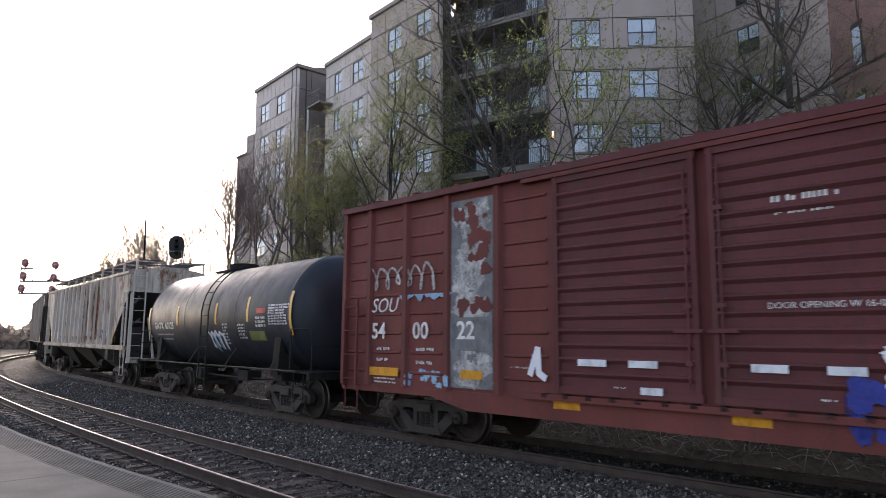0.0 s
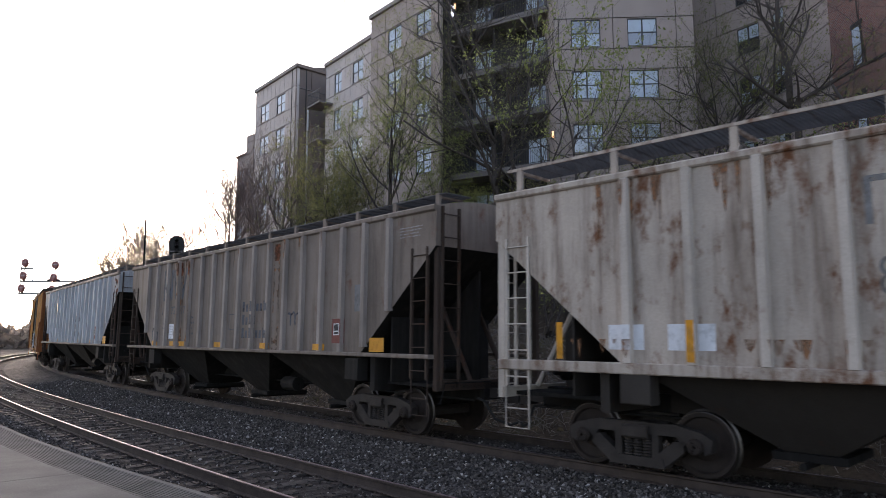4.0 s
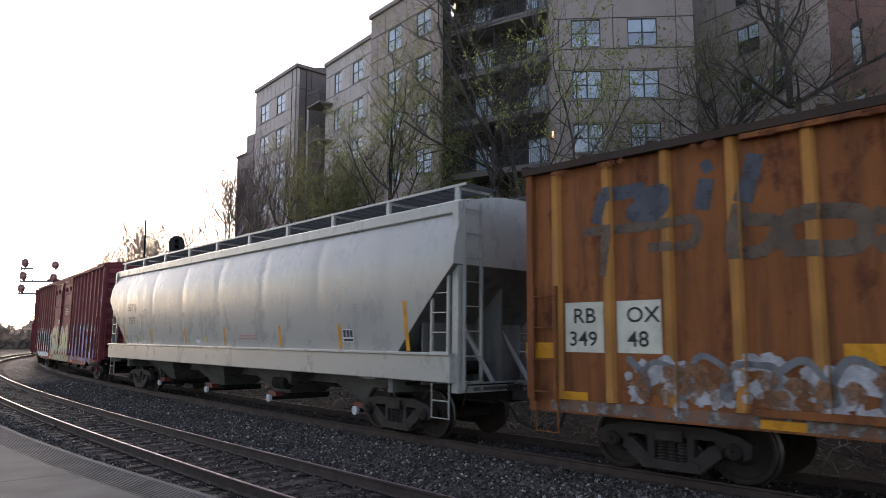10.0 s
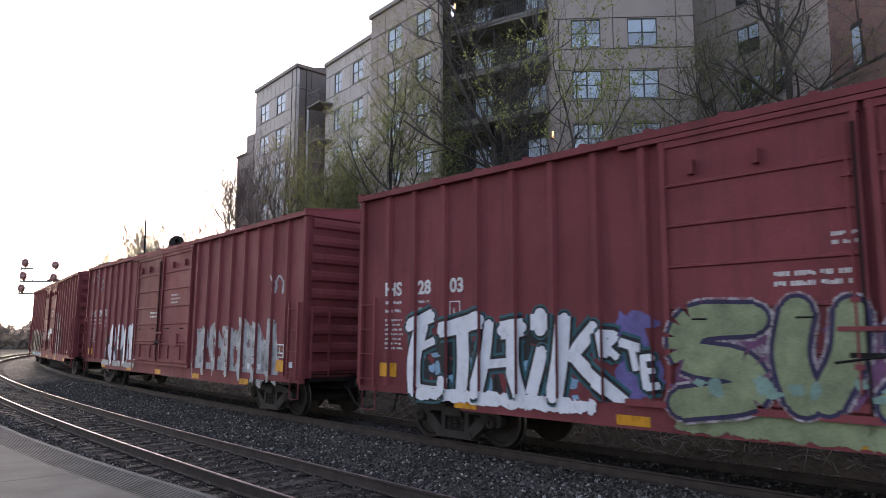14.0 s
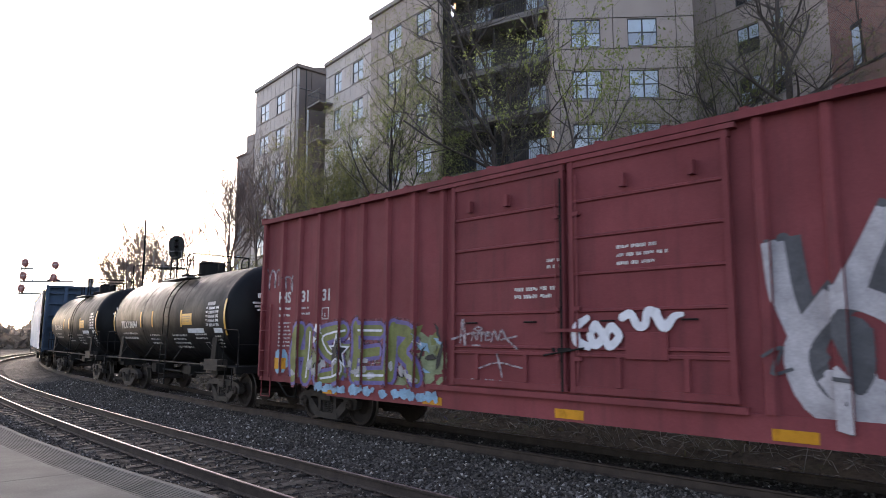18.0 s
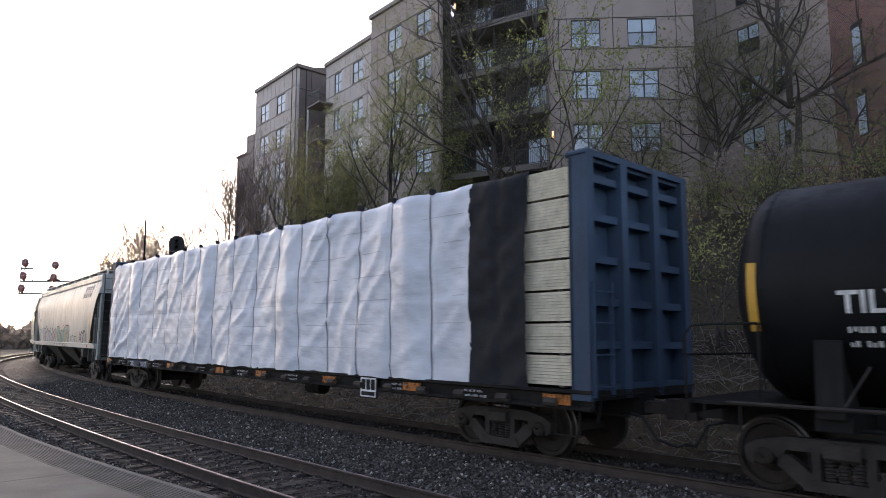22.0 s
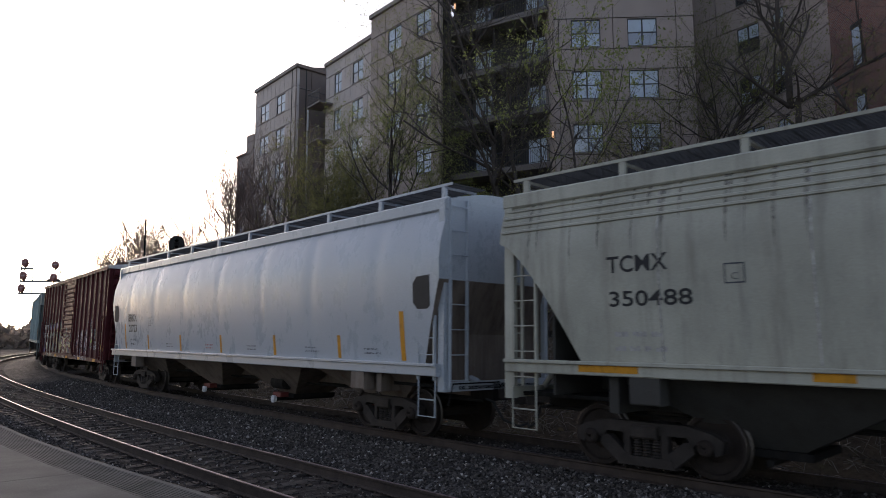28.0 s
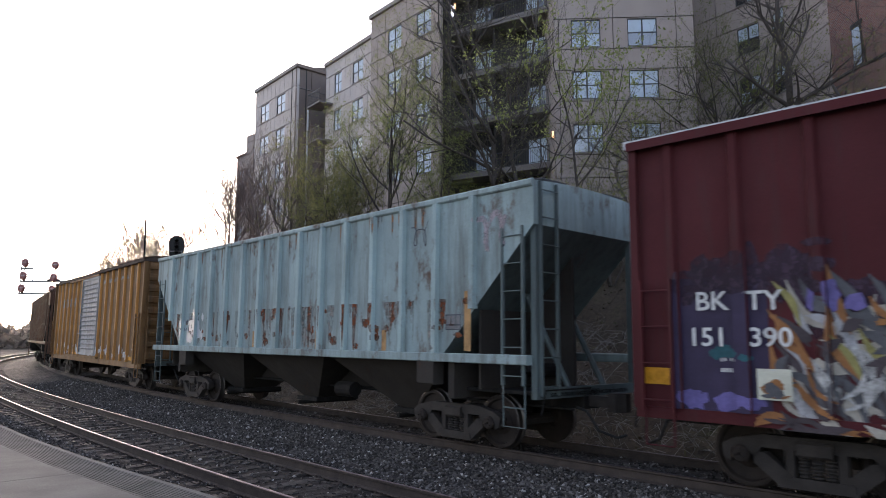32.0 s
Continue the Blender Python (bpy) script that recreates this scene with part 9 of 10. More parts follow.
def train_centerbeam():
    car, L = start_car("centerbeam_flatcar", "blue centerbeam flatcar with end bulkheads", 194.55, 216.95, 9.0, "flatcar")
    h = L / 2
    part("deck", Mesh().box(-h, h, -1.42, 1.42, 1.0, 1.14), "grimy_black", car)
    for sg in (-1, 1):
        part("side_sill", Mesh().extrude([(sg * 1.40, 0.86), (sg * 1.52, 0.86), (sg * 1.52, 0.90), (sg * 1.44, 0.92), (sg * 1.44, 1.08), (sg * 1.52, 1.10), (sg * 1.52, 1.15), (sg * 1.40, 1.15)], -h, h), "grimy_black", car)
    for x in np.linspace(-h + 0.7, h - 0.7, 22):
        part("winch", Mesh().lathe([(x - 0.12, 0.02), (x - 0.12, 0.07), (x + 0.12, 0.07), (x + 0.12, 0.02)], 8, "x", (0, 1.52, 0.95)), "truck_iron", car)
    part("centre_beam", Mesh().box(-h + 0.3, h - 0.3, -0.12, 0.12, 1.14, 4.5), "beam_blue", car)
    for e in (-1, 1):
        a = e * (h - 0.34)
        b = e * h
        m = Mesh().box(min(a, a + e * 0.06), max(a, a + e * 0.06), -1.5, 1.5, 1.1, 4.7)
        bh = part("bulkhead", m, "beam_blue", car, "ribbed blue steel bulkhead")
        for y in (-1.5, -0.55, 0.4, 1.32):
            part("bulkhead_post", Mesh().box(min(a, b), max(a, b), y, y + 0.18, 1.0, 4.72), "beam_blue", bh)
        for z in (1.1, 1.75, 2.4, 3.05, 3.7, 4.3, 4.62):
            part("bulkhead_rib", Mesh().box(min(a, b - e * 0.08), max(a, b - e * 0.08), -1.45, 1.45, z, z + 0.12), "beam_blue", bh)
        part("bulkhead_cap", Mesh().box(min(a - e * 0.04, b), max(a - e * 0.04, b), -1.52, 1.52, 4.68, 4.78, 0.03), "beam_blue", bh)
        end_rungs(car, b, e, 1.2, 2.6, 1.2, "beam_blue", 4)
        part("sill_step", Mesh().tube([(e * (h - 0.2), 1.5, 0.95), (e * (h - 0.2), 1.5, 0.48), (e * (h - 0.65), 1.5, 0.48), (e * (h - 0.65), 1.5, 0.95)], 0.016, 5), "grimy_black", car)
    low = Surface(lambda z: 1.525)
    for x in (10.77, 4.7, 1.12, -1.28, -4.4, -7.2, -10.6):
        rect(car, "reflector", x + 0.26, x - 0.26, 0.92, 1.07, "rust_orange", low, 0.006, "orange-yellow reflector plate")
    rect(car, "number_field", 8.72, 6.7, 0.86, 1.08, "beam_blue", low, 0.004)
    words(car, "NOKL", 8.58, 0.9, 0.14, "white_letter", low, 1.0, 0, 0, 0.009)
    words(car, "736127", 7.42, 0.9, 0.14, "white_letter", low, 1.0, 0, 0, 0.009)
    for x in (9.6, 6.2, 2.6, 0.0, -2.5, -6.6, -8.6):
        bars(car, x, 1.0, 0.6, 2, "spray_grey", low, 0.04, 0.04)
    part("tally_board", Mesh().box(-6.12, -5.56, 1.5, 1.535, 0.70, 1.12), "grimy_black", car)
    label_box(car, -5.58, -6.10, 0.72, 1.10, Surface(lambda z: 1.536), "grimy_black", "white_patch")
    end_face = Surface(lambda z: 1.50)
    plate_c(car, 11.22, 2.6, end_face, "white_letter", 0.22)
    coupling(car, L)
    trucks(car, 9.0)
    # loads: bare lumber, black sheet, long white wrap
    rng = np.random.default_rng(6)
    tiers = [1.2 + 0.485 * k for k in range(7)]
    gaps = (8.35, 2.4, -2.5, -7.1)        # loose wrap where two packs meet
    for sg in (1, -1):
        for k, z in enumerate(tiers):
            m = Mesh()
            for q in range(9):
                m.box(-10.84, -8.7, min(sg * 0.16, sg * 1.47), max(sg * 0.16, sg * 1.47), z + q * 0.05, z + q * 0.05 + 0.046)
            p = part("lumber_pack", m, "lumber", car, "strapped pack of pale sawn boards")
            part("spacer", Mesh().box(-10.7, -10.62, min(sg * 0.16, sg * 1.46), max(sg * 0.16, sg * 1.46), z - 0.03, z), "bark", p)

    def puffs(x):
        return 0.075 * sum(math.exp(-((x - g) / 0.33) ** 2) for g in gaps)

    def folds(x, z):
        """Long slanting folds pulled from the lower corners of the sheet."""
        t = 0.0
        for x0, z0, dx, dz in ((10.85, 1.2, -1.9, 1.7), (10.7, 1.15, -2.3, 0.9), (9.9, 1.15, -1.0, 1.9), (7.5, 3.7, -0.9, 0.8), (6.3, 3.0, -1.1, 0.5), (0.4, 2.2, -1.0, 0.5), (-3.2, 3.2, -1.1, 1.1), (-3.3, 4.0, -1.2, 0.6), (4.0, 3.4, -1.1, 0.7), (1.6, 3.9, -1.0, 0.6)):
            l = math.hypot(dx, dz)
            u, w = ((x - x0) * dx + (z - z0) * dz) / l, ((x - x0) * dz - (z - z0) * dx) / l
            if 0 < u < l:
                t += 0.055 * math.sin(math.pi * u / l) ** 0.5 * math.exp(-(w / 0.06) ** 2)
        return t

    def creases(x, z, seed):
        ridge = 1 - abs(noise.noise((x * 1.3 + z * 1.1, z * 0.5 - x * 0.2, seed + 2))) * 2.2
        fine = 1 - abs(noise.noise((x * 2.6 - z * 2.2, z * 2.4, seed + 9))) * 2.5
        return 0.09 * noise.noise((x * 0.55, z * 0.35, seed)) + 0.045 * max(0, ridge) ** 2 + 0.018 * max(0, fine) ** 2 + puffs(x) + folds(x, z)

    def sheet(x0, x1, sg, seed, mat, name, label, bulge_at, top=4.62, low=1.13, belly=0.07):
        """Wrapped packs: a creased sheet drawn in at the straps, sagging between them."""
        rows = []
        n = int(abs(x1 - x0) / 0.085)
        prof = [(low, 0.0)] + [(low + (top - low - 0.12) * t, 0.03 * math.sin(t * math.pi)) for t in np.linspace(0.02, 1, 44)] + [(top, -0.06), (top + 0.05, -0.35), (top + 0.06, -1.3)]
        for i in range(n + 1):
            x = x0 + (x1 - x0) * i / n
            ph = min(abs(x - b) for b in bulge_at)
            pull = 0.035 * math.exp(-(ph / 0.05) ** 2)
            r = []
            for z, dy in prof:
                cr = creases(x, z, seed)
                tier = 0.012 * math.exp(-(((z - 1.2) % 0.485) / 0.03) ** 2)
                sag = 0.10 * noise.noise((x * 0.8, seed, 1.0)) if z > top - 0.05 else 0
                edge = 0.06 * noise.noise((x * 1.5, seed, 7.0)) if z < low + 0.02 else 0
                r.append((x, sg * (1.50 + dy + cr - pull - tier), z + sag + edge))
            rows.append(r)
        me = Mesh().grid(rows)
        me.smooth = True
        return part(name, quick(name, me, mat, True), "", car, label)

    straps = [10.2, 8.92, 7.75, 6.48, 5.3, 4.1, 2.9, 1.74, 0.55, -0.73, -1.93, -3.05, -4.2, -5.4, -6.55, -7.7]
    for sg in (1, -1):
        sheet(-8.75, 10.88, sg, 3 if sg > 0 else 8, "wrap_white", "white_wrap", "creased white plastic lumber wrap", straps)
        sheet(-10.05, -8.72, sg, 5 if sg > 0 else 9, "wrap_black", "black_wrap", "creased black plastic lumber wrap", [-9.4])
        part("lumber_core", Mesh().box(-8.6, 10.8, min(sg * 0.2, sg * 1.35), max(sg * 0.2, sg * 1.35), 1.16, 4.55), "lumber", car)
    for x in straps:
        m = Mesh()
        zz = np.linspace(1.1, 4.6, 26)
        def yy(z, xx):
            return 1.50 + 0.03 * math.sin((z - 1.13) / 3.4 * math.pi) + creases(xx, z, 3) - 0.012
        m.grid([[(x - 0.014, yy(z, x - 0.014), z), (x + 0.014, yy(z, x + 0.014), z)] for z in zz])
        part("strap", m, "strap", car)
        part("corner_guard", Mesh().box(x - 0.03, x + 0.03, 1.44, 1.56, 4.58, 4.68), "wrap_black", car)
    # thin darker strips paint the shade in the creases between tiers
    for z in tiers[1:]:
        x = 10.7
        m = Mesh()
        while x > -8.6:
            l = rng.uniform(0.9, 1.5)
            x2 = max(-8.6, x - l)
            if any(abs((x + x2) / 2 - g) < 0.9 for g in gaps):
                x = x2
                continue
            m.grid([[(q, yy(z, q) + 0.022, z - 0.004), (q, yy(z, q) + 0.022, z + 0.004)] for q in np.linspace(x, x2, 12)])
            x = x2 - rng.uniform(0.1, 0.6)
        part("tier_crease_shade", m, "crease_shade", car)


def train_hoppers_smooth():
    car, h, surf = hopper("weathered white smooth-sided covered hopper with graffiti", 218.6, 235.7, 4.42, 1.58, "hopper_offwhite", [], 3, bulge(1.58, 4.42, 1.5, 1.6, 1.32), (0.75, 1.6), walkway="raised", sill_h=0.18, rise=0.28, end_mat="hopper_in_shade", bottom_mat="bay_shaded")
    deco(car, "emblem", [[(0.46 * k, 0), (0.46 * k + 0.36, 0), (0.46 * k + 0.45, 0.5), (0.46 * k + 0.09, 0.5)] for k in range(4)], -5.43, 3.56, "slate_letter", surf)
    deco(car, "emblem_gaps", [[(0.46 * k + 0.14, 0.16), (0.46 * k + 0.25, 0.16), (0.46 * k + 0.29, 0.34), (0.46 * k + 0.18, 0.34)] for k in range(4)], -5.43, 3.56, "hopper_offwhite", surf, 0.008)
    words(car, "GACX", 7.05, 2.68, 0.2, "slate_letter", surf, 0.9)
    words(car, "7455", 6.93, 2.18, 0.2, "slate_letter", surf, 0.9)
    bars(car, 6.9, 2.0, 0.6, 2, "slate_letter", surf, 0.05, 0.06)
    plate_c(car, 5.33, 2.44, surf, "slate_letter")
    scrawl(car, 8.0, 2.55, 0.8, 1.0, "slate_letter", surf, 121, 0.05, 2)
    patchy(car, 6.4, 3.1, 1.9, 2.35, 26, "spray_blue", surf, 222, 0.004, 0.1, "graffiti_patch")
    mural(car, [[(1.1, 0.69, 0.31), (1.01, 0.38, 0.25), (1.35, 0.2, 0.18), (1.44, 0.62, 0.18), (1.16, 0.72, 0.25)], [(1.66, 0.56, 0.18), (1.68, 0.14, 0.21)], [(1.75, 0.68, 0.18), (2.32, 0.76, 0.23), (2.44, 0.21, 0.26)], [(2.47, 0.67, 0.17), (2.78, 0.16, 0.23), (2.95, 0.67, 0.2)], [(3.05, 0.56, 0.2), (3.16, 0.14, 0.19)], [(3.41, 0.72, 0.22), (3.55, 0.44, 0.19), (3.52, 0.14, 0.19)], [(3.55, 0.5, 0.14), (3.95, 0.23, 0.21)], [(4.19, 0.66, 0.24), (4.12, 0.18, 0.24)], [(5.09, 0.67, 0.2), (4.51, 0.44, 0.18), (4.99, 0.14, 0.18)]], 6.6, 1.5, surf, [("spray_black", 0.12), ("spray_figure", 0.0)], 0.008)
    word = [[(0.91, 0.69, 0.27), (0.32, 0.7, 0.31), (0.22, 0.42, 0.31), (0.86, 0.39, 0.3), (1.02, 0.21, 0.26), (0.34, 0.17, 0.24)], [(1.16, 0.59, 0.16), (1.22, 0.23, 0.23), (1.56, 0.2, 0.19), (1.57, 0.59, 0.16)], [(1.77, 0.16, 0.19), (1.88, 0.68, 0.22), (2.07, 0.24, 0.22), (2.29, 0.7, 0.22), (2.34, 0.15, 0.21)], [(2.46, 0.7, 0.21), (2.55, 0.19, 0.21)]]
    word += [[(2.84, 0.78, 0.21), (3.28, 0.78, 0.23), (3.63, 0.74, 0.23)], [(3.21, 0.69, 0.23), (3.13, 0.34, 0.26), (3.32, 0.14, 0.23)], [(2.88, 0.46, 0.15), (3.51, 0.43, 0.14)]]
    mural(car, word, 1.2, 1.5, surf, [("spray_black", 0.10), ("spray_mint", 0.0)], 0.008)
    patchy(car, 0.4, -2.4, 2.25, 2.5, 16, "spray_pink", surf, 124, 0.004, 0.06, "graffiti_patch")
    scrawl(car, -2.6, 1.65, 1.7, 0.3, "spray_black", surf, 125, 0.03, 5)
    scrawl(car, -5.1, 1.62, 1.4, 0.55, "spray_black", surf, 126, 0.1, 4)
    for x in (4.33, 1.41, -1.55, -4.5):
        rect(car, "yellow_stripe", x + 0.06, x - 0.06, 1.62, 2.08, "yellow_plate", surf, 0.02)
    rect(car, "yellow_stripe", -7.2, -7.36, 1.66, 2.9, "yellow_plate", surf, 0.006)
    label_box(car, -4.91, -5.35, 1.74, 2.0, surf, "spray_grey", "black_letter", 0.014)
    low = Surface(lambda z: 1.58)
    scrawl(car, 1.4, 1.42, 4.0, 0.14, "spray_black", low, 127, 0.025, 9, 0.004)
    rect(car, "red_patch", -6.9, -7.15, 1.44, 1.54, "red_letter", low)
    drips(car, 8.2, -8.2, 4.3, 26, "grime_run", surf, 128, 0.9, 0.07)
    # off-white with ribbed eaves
    car, h, surf = hopper("off-white smooth-sided covered hopper with ribbed eaves", 236.9, 253.7, 4.25, 1.55, "hopper_ivory", [], 3, bulge(1.55, 4.25, 1.5, 1.6, 1.36), (0.8, 1.5), walkway="raised", sill_h=0.18, rise=0.32, end_mat="hopper_ivory", curve=1.45, bottom_mat="bay_shaded", slope_mat="hopper_in_shade")
    for z in (3.62, 3.74, 3.86, 3.98):
        y = surf.smooth(z)
        part("eave_rib", Mesh().extrude([(y - 0.02, z - 0.035), (y + 0.03, z - 0.015), (y + 0.03, z + 0.015), (y - 0.03, z + 0.035)], -h + 0.05, h - 0.05), "hopper_ivory", car)
    words(car, "TCMX", 6.39, 2.83, 0.24, "black_letter", surf, 1.0, 0.015)
    words(car, "350488", 6.37, 2.35, 0.22, "black_letter", surf, 1.4, 0.015)
    plate_c(car, 4.71, 2.6, surf, "slate_letter")
    bars(car, 6.31, 1.93, 0.85, 1, "spray_grey", surf, 0.07)
    bars(car, 6.31, 1.73, 0.85, 1, "spray_grey", surf, 0.07)
    words(car, "DO NOT HUMP", 0.6, 2.9, 0.1, "red_letter", surf)
    bars(car, -0.1, 2.5, 1.2, 4, "red_letter", surf, 0.05, 0.06)
    low = Surface(lambda z: 1.58)
    for x, w in ((6.43, 0.96), (3.53, 0.44), (0.6, 0.44), (-2.4, 0.44), (-5.2, 0.44), (-6.8, 0.9)):
        rect(car, "reflector", x + w / 2, x - w / 2, 1.42, 1.53, "yellow_plate", low, 0.004, "yellow reflector plate")
    label_box(car, -6.5, -7.0, 1.9, 2.25, surf, "white_patch", "slate_letter")
    bars(car, -5.6, 3.4, 1.2, 7, "spray_grey", surf, 0.03, 0.04)
    for x in np.linspace(-6, 5.6, 7):
        part("weld_seam", Mesh().grid([[(x - 0.012, surf.smooth(z) + 0.003, z), (x, surf.smooth(z) + 0.009, z), (x + 0.012, surf.smooth(z) + 0.003, z)] for z in np.linspace(1.6, 4.0, 9)]), "dirty_white", car)
    drips(car, 8.2, -8.2, 4.15, 40, "grime_run", surf, 131, 1.2, 0.06)
    # clean light grey
    car, h, surf = hopper("clean light grey smooth-sided covered hopper with four bays", 255.0, 273.55, 4.46, 1.42, "hopper_lightgrey", [], 4, bulge(1.42, 4.46, 1.48, 1.62, 1.30), (1.5, 0.5), walkway="raised", sill_h=0.2, bottom_mat="hopper_dirty", rise=0.32)
    words(car, "BRKX", 7.48, 2.43, 0.26, "black_letter", surf, 0.95, 0.015)
    words(car, "20723", 7.44, 2.06, 0.26, "black_letter", surf, 0.95, 0.015)
    plate_c(car, 5.48, 2.27, surf)
    bars(car, 7.32, 1.76, 0.56, 2, "slate_letter", surf, 0.06, 0.09)
    for x in (7.84, 5.54, 2.74, -0.14, -3.18, -6.0):
        rect(car, "yellow_stripe", x + 0.06, x - 0.06, 1.47, 1.95 if abs(x) < 7 else 2.35, "yellow_plate", surf, 0.004)
    rect(car, "yellow_stripe", -8.1, -8.24, 1.47, 2.4, "yellow_plate", surf, 0.004)
    for x in (3.9, -1.7, -4.6, -6.9):
        bars(car, x, 1.66, 0.6, 2, "slate_letter", surf, 0.035, 0.05)
    bars(car, 0.9, 1.66, 0.55, 2, "red_letter", surf, 0.035, 0.05)
    for sg in (1, -1):
        hexa = [(0.08, 0.0), (0.36, 0.0), (0.48, 0.12), (0.48, 0.48), (0.36, 0.6), (0.0, 0.62), (0.0, 0.05)]
        if sg < 0:
            hexa = [(0.48 - a, b) for a, b in hexa]
        # no hole is cut: a flat dark polygon paints the opening's shade
        deco(car, "opening_shade", [hexa], 9.02 if sg > 0 else -8.54, 2.43, "trim_and_shade_dark", surf, 0.006, "flat dark patch for the shaded opening beside the ladder")
    caps(car, h, 4, 0.5, "white_patch")


def train_tail():
    posts = sym(1.75, 2.67, 3.54, 4.5, 5.41, 6.32, 7.2)
    car, h, surf, dsurf = boxcar("dark maroon boxcar with one ribbed door and bright graffiti", 274.75, 290.3, 4.68, "bk_red", [(-1.3, 1.43)], posts, None, 15, (1.0, 0.85), roof_mat="galv", rib_rise=0.01)
    part("eave_strip", Mesh().box(-h, h, 1.582, 1.60, 4.55, 4.672), "bk_red", car)
    # pale strip along the eave paints the roof edge's sunlit line
    part("pale_eave", Mesh().box(-2.2, 1.4, 1.575, 1.615, 4.655, 4.712), "galv", car, "pale galvanised eave strip standing in for the sunlit roof edge")
    rect(car, "sprayed_field", 7.2, 6.0, 1.0, 2.7, "violet_post", surf, 0.003)
    patchy(car, 7.2, 5.2, 2.3, 3.1, 26, "haze_violet", surf, 141, 0.005, 0.26, "graffiti_cloud")
    words(car, "BK", 6.87, 2.27, 0.24, "white_letter", surf, 1.05, 0.015, 0, 0.05)
    words(car, "TY", 6.24, 2.26, 0.24, "white_letter", surf, 1.05, 0.015, 0, 0.05)
    words(car, "151", 6.94, 1.81, 0.24, "white_letter", surf, 1.05, 0.015, 0, 0.05)
    words(car, "390", 6.21, 1.81, 0.24, "white_letter", surf, 1.05, 0.015, 0, 0.05)
    bars(car, 6.6, 1.62, 0.25, 2, "white_letter", surf, 0.05, 0.08)
    rect(car, "white_field", 6.15, 5.75, 1.18, 1.55, "cream_plate", surf, 0.055)
    blades(car, 6.12, 1.2, 0.34, 0.3, surf, ["shard_rust", "shard_grey"], 248, 8, 0.062, (-0.8, 0.2), (0.1, 0.25))
    patchy(car, 7.1, 6.2, 1.6, 1.85, 6, "spray_teal", surf, 142, 0.006, 0.12, "graffiti_patch")
    patchy(car, 7.2, 6.0, 0.98, 1.25, 10, "spray_violet", surf, 247, 0.007, 0.2, "graffiti_patch")
    patchy(car, 6.0, 1.5, 0.98, 2.1, 50, "shard_dark", surf, 243, 0.004, 0.3, "graffiti_cloud")
    patchy(car, 6.1, 1.5, 1.9, 2.75, 40, "haze_violet", surf, 244, 0.005, 0.24, "graffiti_cloud")
    patchy(car, 5.8, 1.5, 1.0, 2.3, 60, "shard_tan", surf, 249, 0.008, 0.24, "graffiti_cloud")
    tones = ["shard_dark", "shard_tan", "spray_grey", "shard_grey", "dirty_white", "shard_rust", "shard_olive", "shard_tan", "shard_dark", "shard_grey"]
    blades(car, 6.0, 0.98, 4.6, 1.75, surf, tones, 143, 230)
    blades(car, 6.0, 0.98, 4.6, 1.3, surf, ["shard_dark", "shard_grey", "dirty_white"], 155, 60, 0.034, (0.3, 1.3), (0.2, 0.5))
    patchy(car, 5.6, 1.6, 2.2, 2.6, 8, "spray_violet", surf, 245, 0.036, 0.2, "graffiti_patch")
    patchy(car, 4.95, 4.5, 2.0, 2.3, 4, "spray_orange", surf, 246, 0.038, 0.16, "graffiti_patch")
    blades(car, 1.45, 1.12, 2.6, 1.15, dsurf, ["shard_dark", "shard_grey", "spray_darkviolet", "shard_tan", "shard_olive", "wash_pink"], 144, 90, 0.048, (-0.8, 0.2), (0.3, 0.8))
    low = Surface(lambda z: 1.49)
    blades(car, 6.2, 0.84, 6.0, 0.16, low, ["shard_rust", "shard_tan", "shard_dark"], 145, 60, 0.01, (-0.5, 0.3), (0.2, 0.6))
    patchy(car, -1.7, -4.8, 1.05, 2.0, 40, "wash_pink", surf, 146, 0.005, 0.2, "graffiti_cloud")
    word = [[(0.19, 0.68, 0.19), (0.5, 0.83, 0.12), (0.73, 1.2, 0.12)], [(0.76, 1.2, 0.14), (0.7, 0.75, 0.18), (0.7, 0.31, 0.2)], [(1.02, 1.2, 0.1), (1.06, 0.76, 0.14), (1.11, 0.34, 0.15)], [(1.06, 0.8, 0.1), (1.33, 1.27, 0.16), (1.43, 0.92, 0.15), (1.53, 0.4, 0.19)], [(1.66, 1.15, 0.11), (1.6, 0.4, 0.15)]]
    word += [[(1.87, 1.23, 0.15), (1.88, 0.82, 0.15), (1.9, 0.42, 0.18)], [(2.26, 1.28, 0.14), (2.07, 0.9, 0.13), (2.01, 0.46, 0.18)], [(2.28, 1.26, 0.14), (2.48, 0.97, 0.14), (2.61, 0.84, 0.1)], [(2.12, 0.5, 0.14), (2.52, 0.52, 0.21)], [(2.74, 1.01, 0.14), (2.76, 0.71, 0.14), (2.84, 0.34, 0.13)]]
    mural(car, word, -1.7, 0.85, surf, [("wash_pink", 0.22), ("spray_wash", 0.04)], 0.010)
    rect(car, "pale_strip", -1.8, -4.6, 1.0, 1.05, "spray_wash", low, 0.03)
    patchy(car, -2.0, -4.5, 0.85, 1.0, 26, "spray_wash", low, 148, 0.012, 0.14, "graffiti_patch")
    scrawl(car, -4.5, 2.1, 0.65, 0.55, "spray_wash", surf, 149, 0.05, 3)
    rect(car, "dark_field", -4.7, -5.1, 1.4, 1.75, "spray_black", surf)
    rect(car, "dark_field", -5.25, -5.75, 1.75, 2.2, "spray_black", surf)
    scrawl(car, -5.28, 1.82, 0.45, 0.38, "spray_white", surf, 150, 0.04, 3, 0.012)
    rect(car, "green_sticker", -5.3, -5.48, 1.62, 1.76, "sign_green", surf, 0.012)
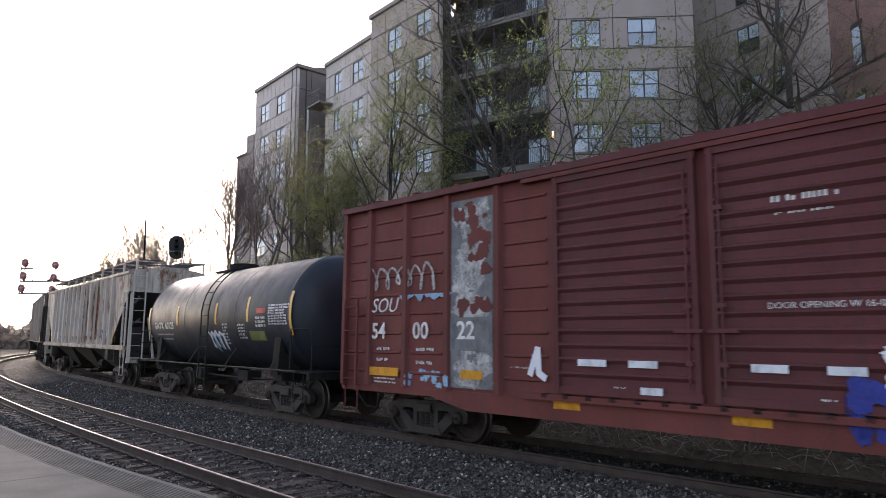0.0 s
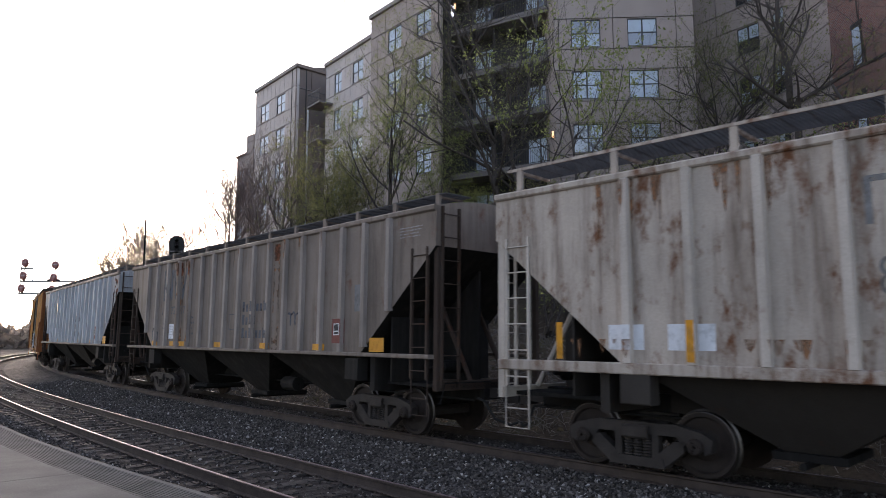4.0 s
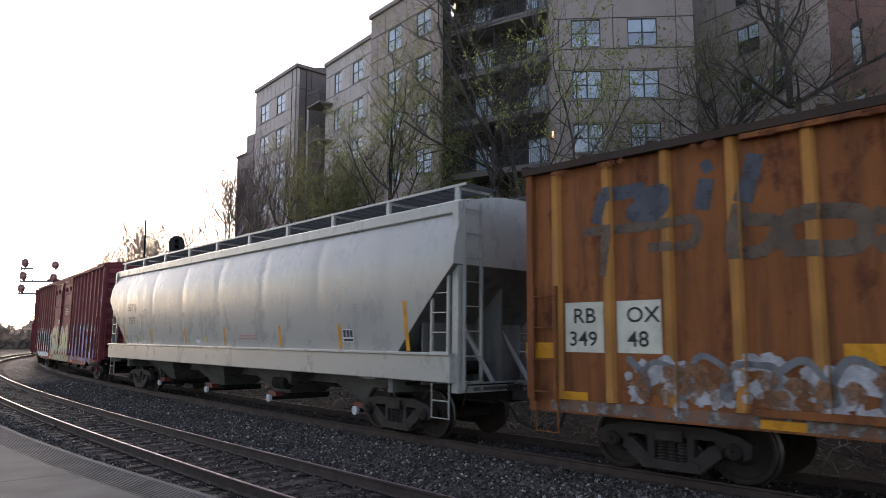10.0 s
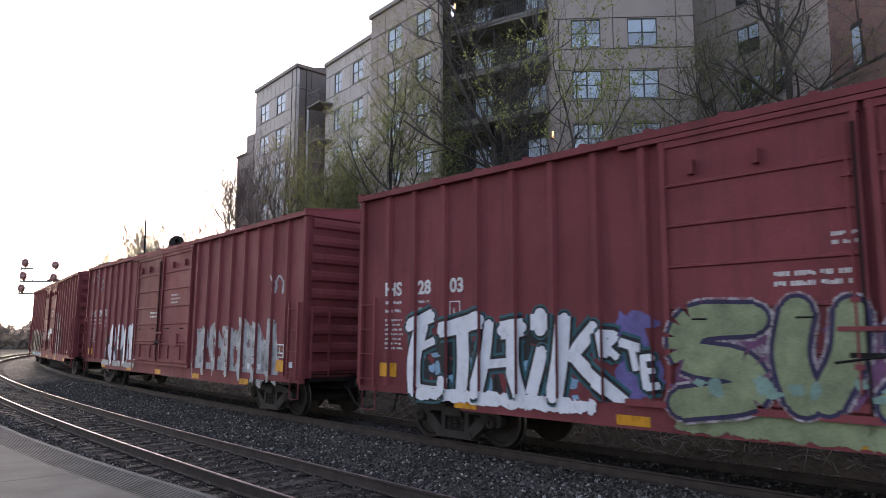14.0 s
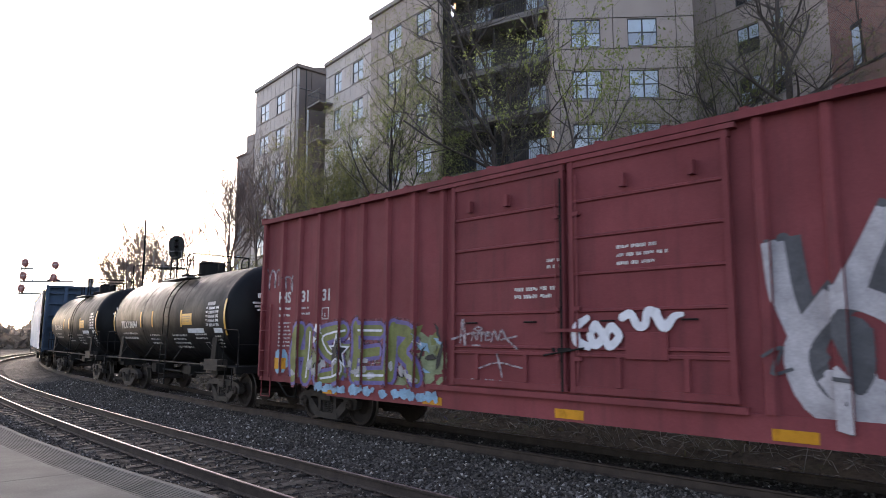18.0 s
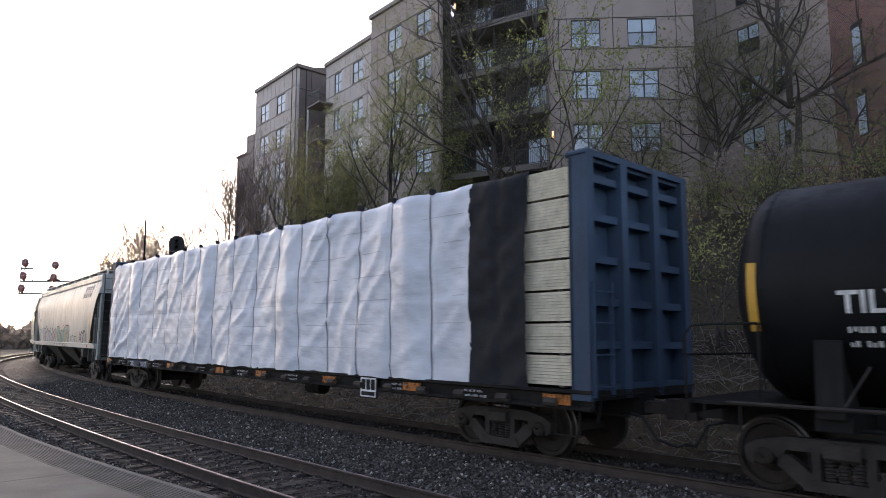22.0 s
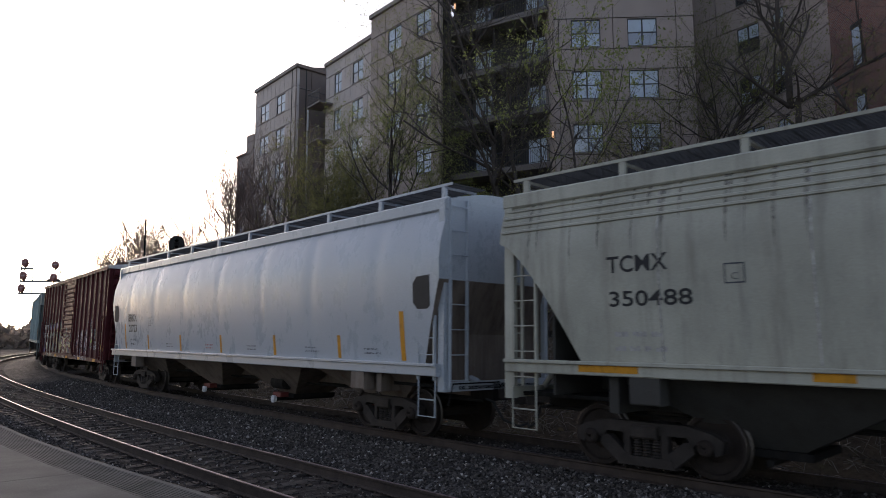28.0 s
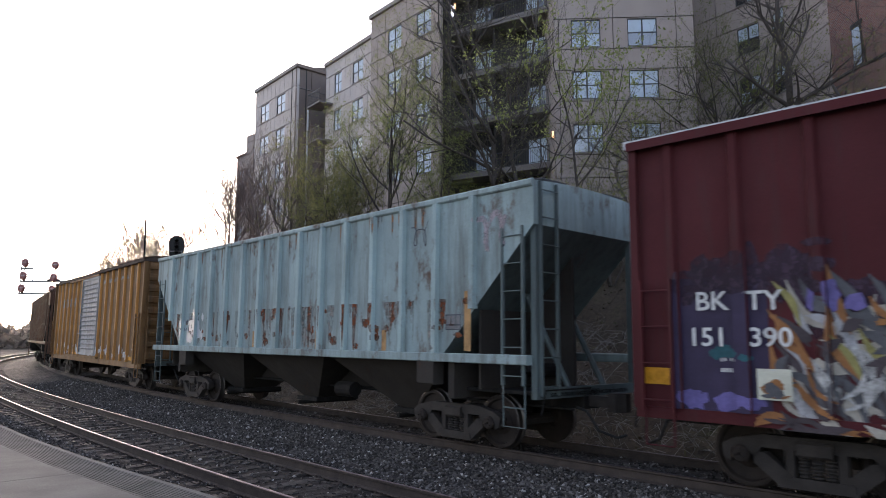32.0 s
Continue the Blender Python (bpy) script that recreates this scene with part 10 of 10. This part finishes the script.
    label_box(car, -5.4, -5.88, 1.36, 1.68, surf, "bk_red")
    bars(car, -6.1, 1.6, 0.5, 3, "white_letter", surf, 0.06, 0.05)
    rect(car, "white_strip", -6.78, -6.94, 1.25, 2.2, "dirty_white", surf, 0.02)
    rect(car, "white_strip", -7.42, -7.52, 1.6, 2.1, "white_patch", surf, 0.02)
    for x, z in ((7.47, 1.3), (-7.32, 1.32)):
        rect(car, "reflector", x + 0.24, x - 0.24, z, z + 0.22, "yellow_plate", surf, 0.03, "yellow reflector plate")
    for x in (0.0, -2.9, -6.0, 3.0):
        rect(car, "reflector", x + 0.24, x - 0.24, 0.86, 0.98, "yellow_plate", low, 0.02, "yellow reflector plate")
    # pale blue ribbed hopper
    car, h, surf = hopper("pale blue rust-spotted covered hopper with ribbed sides", 291.95, 308.0, 4.45, 1.62, "hopper_blue", lines(0.955, 8, 0.0), 3, slope=(0.72, 2.1), post_mat="post_blue", slope_mat="hopper_blue_shade", bottom_mat="bay_brown", walkway="low", cap=0.07, end_mat="hopper_blue_shade")
    drips(car, 6.6, -6.9, 2.6, 60, "grime_run", surf, 263, 0.9, 0.13)
    drips(car, 6.6, -6.9, 2.6, 26, "rust_deep", surf, 264, 0.9, 0.12)
    patchy(car, 6.6, -6.9, 1.65, 2.3, 18, "rust_deep", surf, 161, 0.004, 0.14, "rust_patch")
    patchy(car, 6.6, -6.9, 1.65, 2.7, 26, "rust_deep", surf, 162, 0.006, 0.09, "rust_patch")
    drips(car, 6.6, -6.6, 4.36, 24, "rust_light", surf, 163, 0.5, 0.07)
    scrawl(car, -6.8, 3.4, 0.7, 0.65, "spray_wash", surf, 164, 0.1, 2)
    patchy(car, 6.2, 4.3, 1.7, 2.7, 18, "hopper_lightgrey", surf, 165, 0.005, 0.25, "sprayed_patch")
    bars(car, 6.0, 2.3, 1.6, 2, "violet_post", surf, 0.12, 0.1)
    rect(car, "reflector", -6.46, -6.62, 1.68, 2.72, "tan_logo", surf, 0.006)
    label_box(car, -5.98, -6.38, 2.04, 2.32, surf, "grey_patch", "slate_letter")
    for x in (4.0, 1.2, -1.8, -4.2):
        rect(car, "reflector", x + 0.07, x - 0.07, 1.65, 2.05, "tan_logo", surf, 0.006)
    scrawl(car, -5.0, 3.6, 0.5, 0.5, "slate_letter", surf, 166, 0.02, 2)
    # golden boxcar and the last hoppers
    car, h, surf, dsurf = boxcar("faded golden boxcar with a grey ribbed door", 309.3, 325.2, 4.60, "gold_ochre", [(-1.53, 1.52)], sym(1.72, 2.65, 3.55, 4.45, 5.35, 6.25, 7.1), "hopper_grey", 16, (1.0, 0.80), roof_mat="end_rust", post_mat="post_ochre")
    deco(car, "faded_wordmark", [[(0.5 * k, 0), (0.5 * k + 0.3, 0), (0.5 * k + 0.4, 0.4), (0.5 * k + 0.1, 0.4)] for k in range(6)], 6.0, 3.3, "grey_patch", surf)
    bars(car, -2.0, 4.05, 4.5, 1, "grey_patch", surf, 0.14)
    plates(car, (6.5, 2.5, -2.5, -6.5), 1.05, surf)
    patchy(car, 7.0, -7.0, 1.02, 1.6, 40, "spray_grey", surf, 171, 0.006, 0.2, "graffiti_patch")
    hopper("brown covered hopper with ribbed sides", 326.7, 343.0, 4.34, 1.58, "hopper_brown", lines(0.765, 9), 3, slope=(0.75, 2.2))
    hopper("dirty grey covered hopper with ribbed sides", 344.4, 360.8, 4.34, 1.58, "hopper_dirty", lines(0.765, 9), 3, slope=(0.75, 2.2))


train_boxcar_double(), train_tanks(), train_hoppers_ribbed(), train_boxcar_ochre(), train_hopper_white(), train_boxcars_red()
train_tanks_black(), train_centerbeam(), train_hoppers_smooth(), train_tail()


# ---------------------------------------------------------------- movement
def travelled(t):
    """Metres that the train has gone by t: it gains a little speed."""
    return 9.23848 * t + 0.5 * 0.036123 * ((t - 16) ** 2 - 256)


def car_pose(uc, half, t):
    s = uc - travelled(t)
    a, b = Vector(line(s - half)), Vector(line(s + half))
    c, d = (a + b) / 2, b - a
    return pose(c.x, c.y, 0.009, math.degrees(BANK), 0, math.degrees(math.atan2(d.y, d.x)))


def motions():
    times = [k * 0.5 for k in range(65)]
    for car, uc, half in CARS:
        walk(car, [(t, car_pose(uc, half, t)) for t in times])
    turns = [k / 15 for k in range(481)]
    for sg, wheels in WHEELS.items():
        first = wheels[0]
        walk(first, [(t, pose(sg * 0.88, 0, 0.457, 0, -math.degrees(travelled(t) / 0.457), 0)) for t in turns])
        for w in wheels[1:]:          # every wheelset turns alike
            w.rotation_mode = "QUATERNION"
            w.animation_data_create()
            w.animation_data.action = first.animation_data.action
            w.animation_data.action_slot = first.animation_data.action_slot


motions()
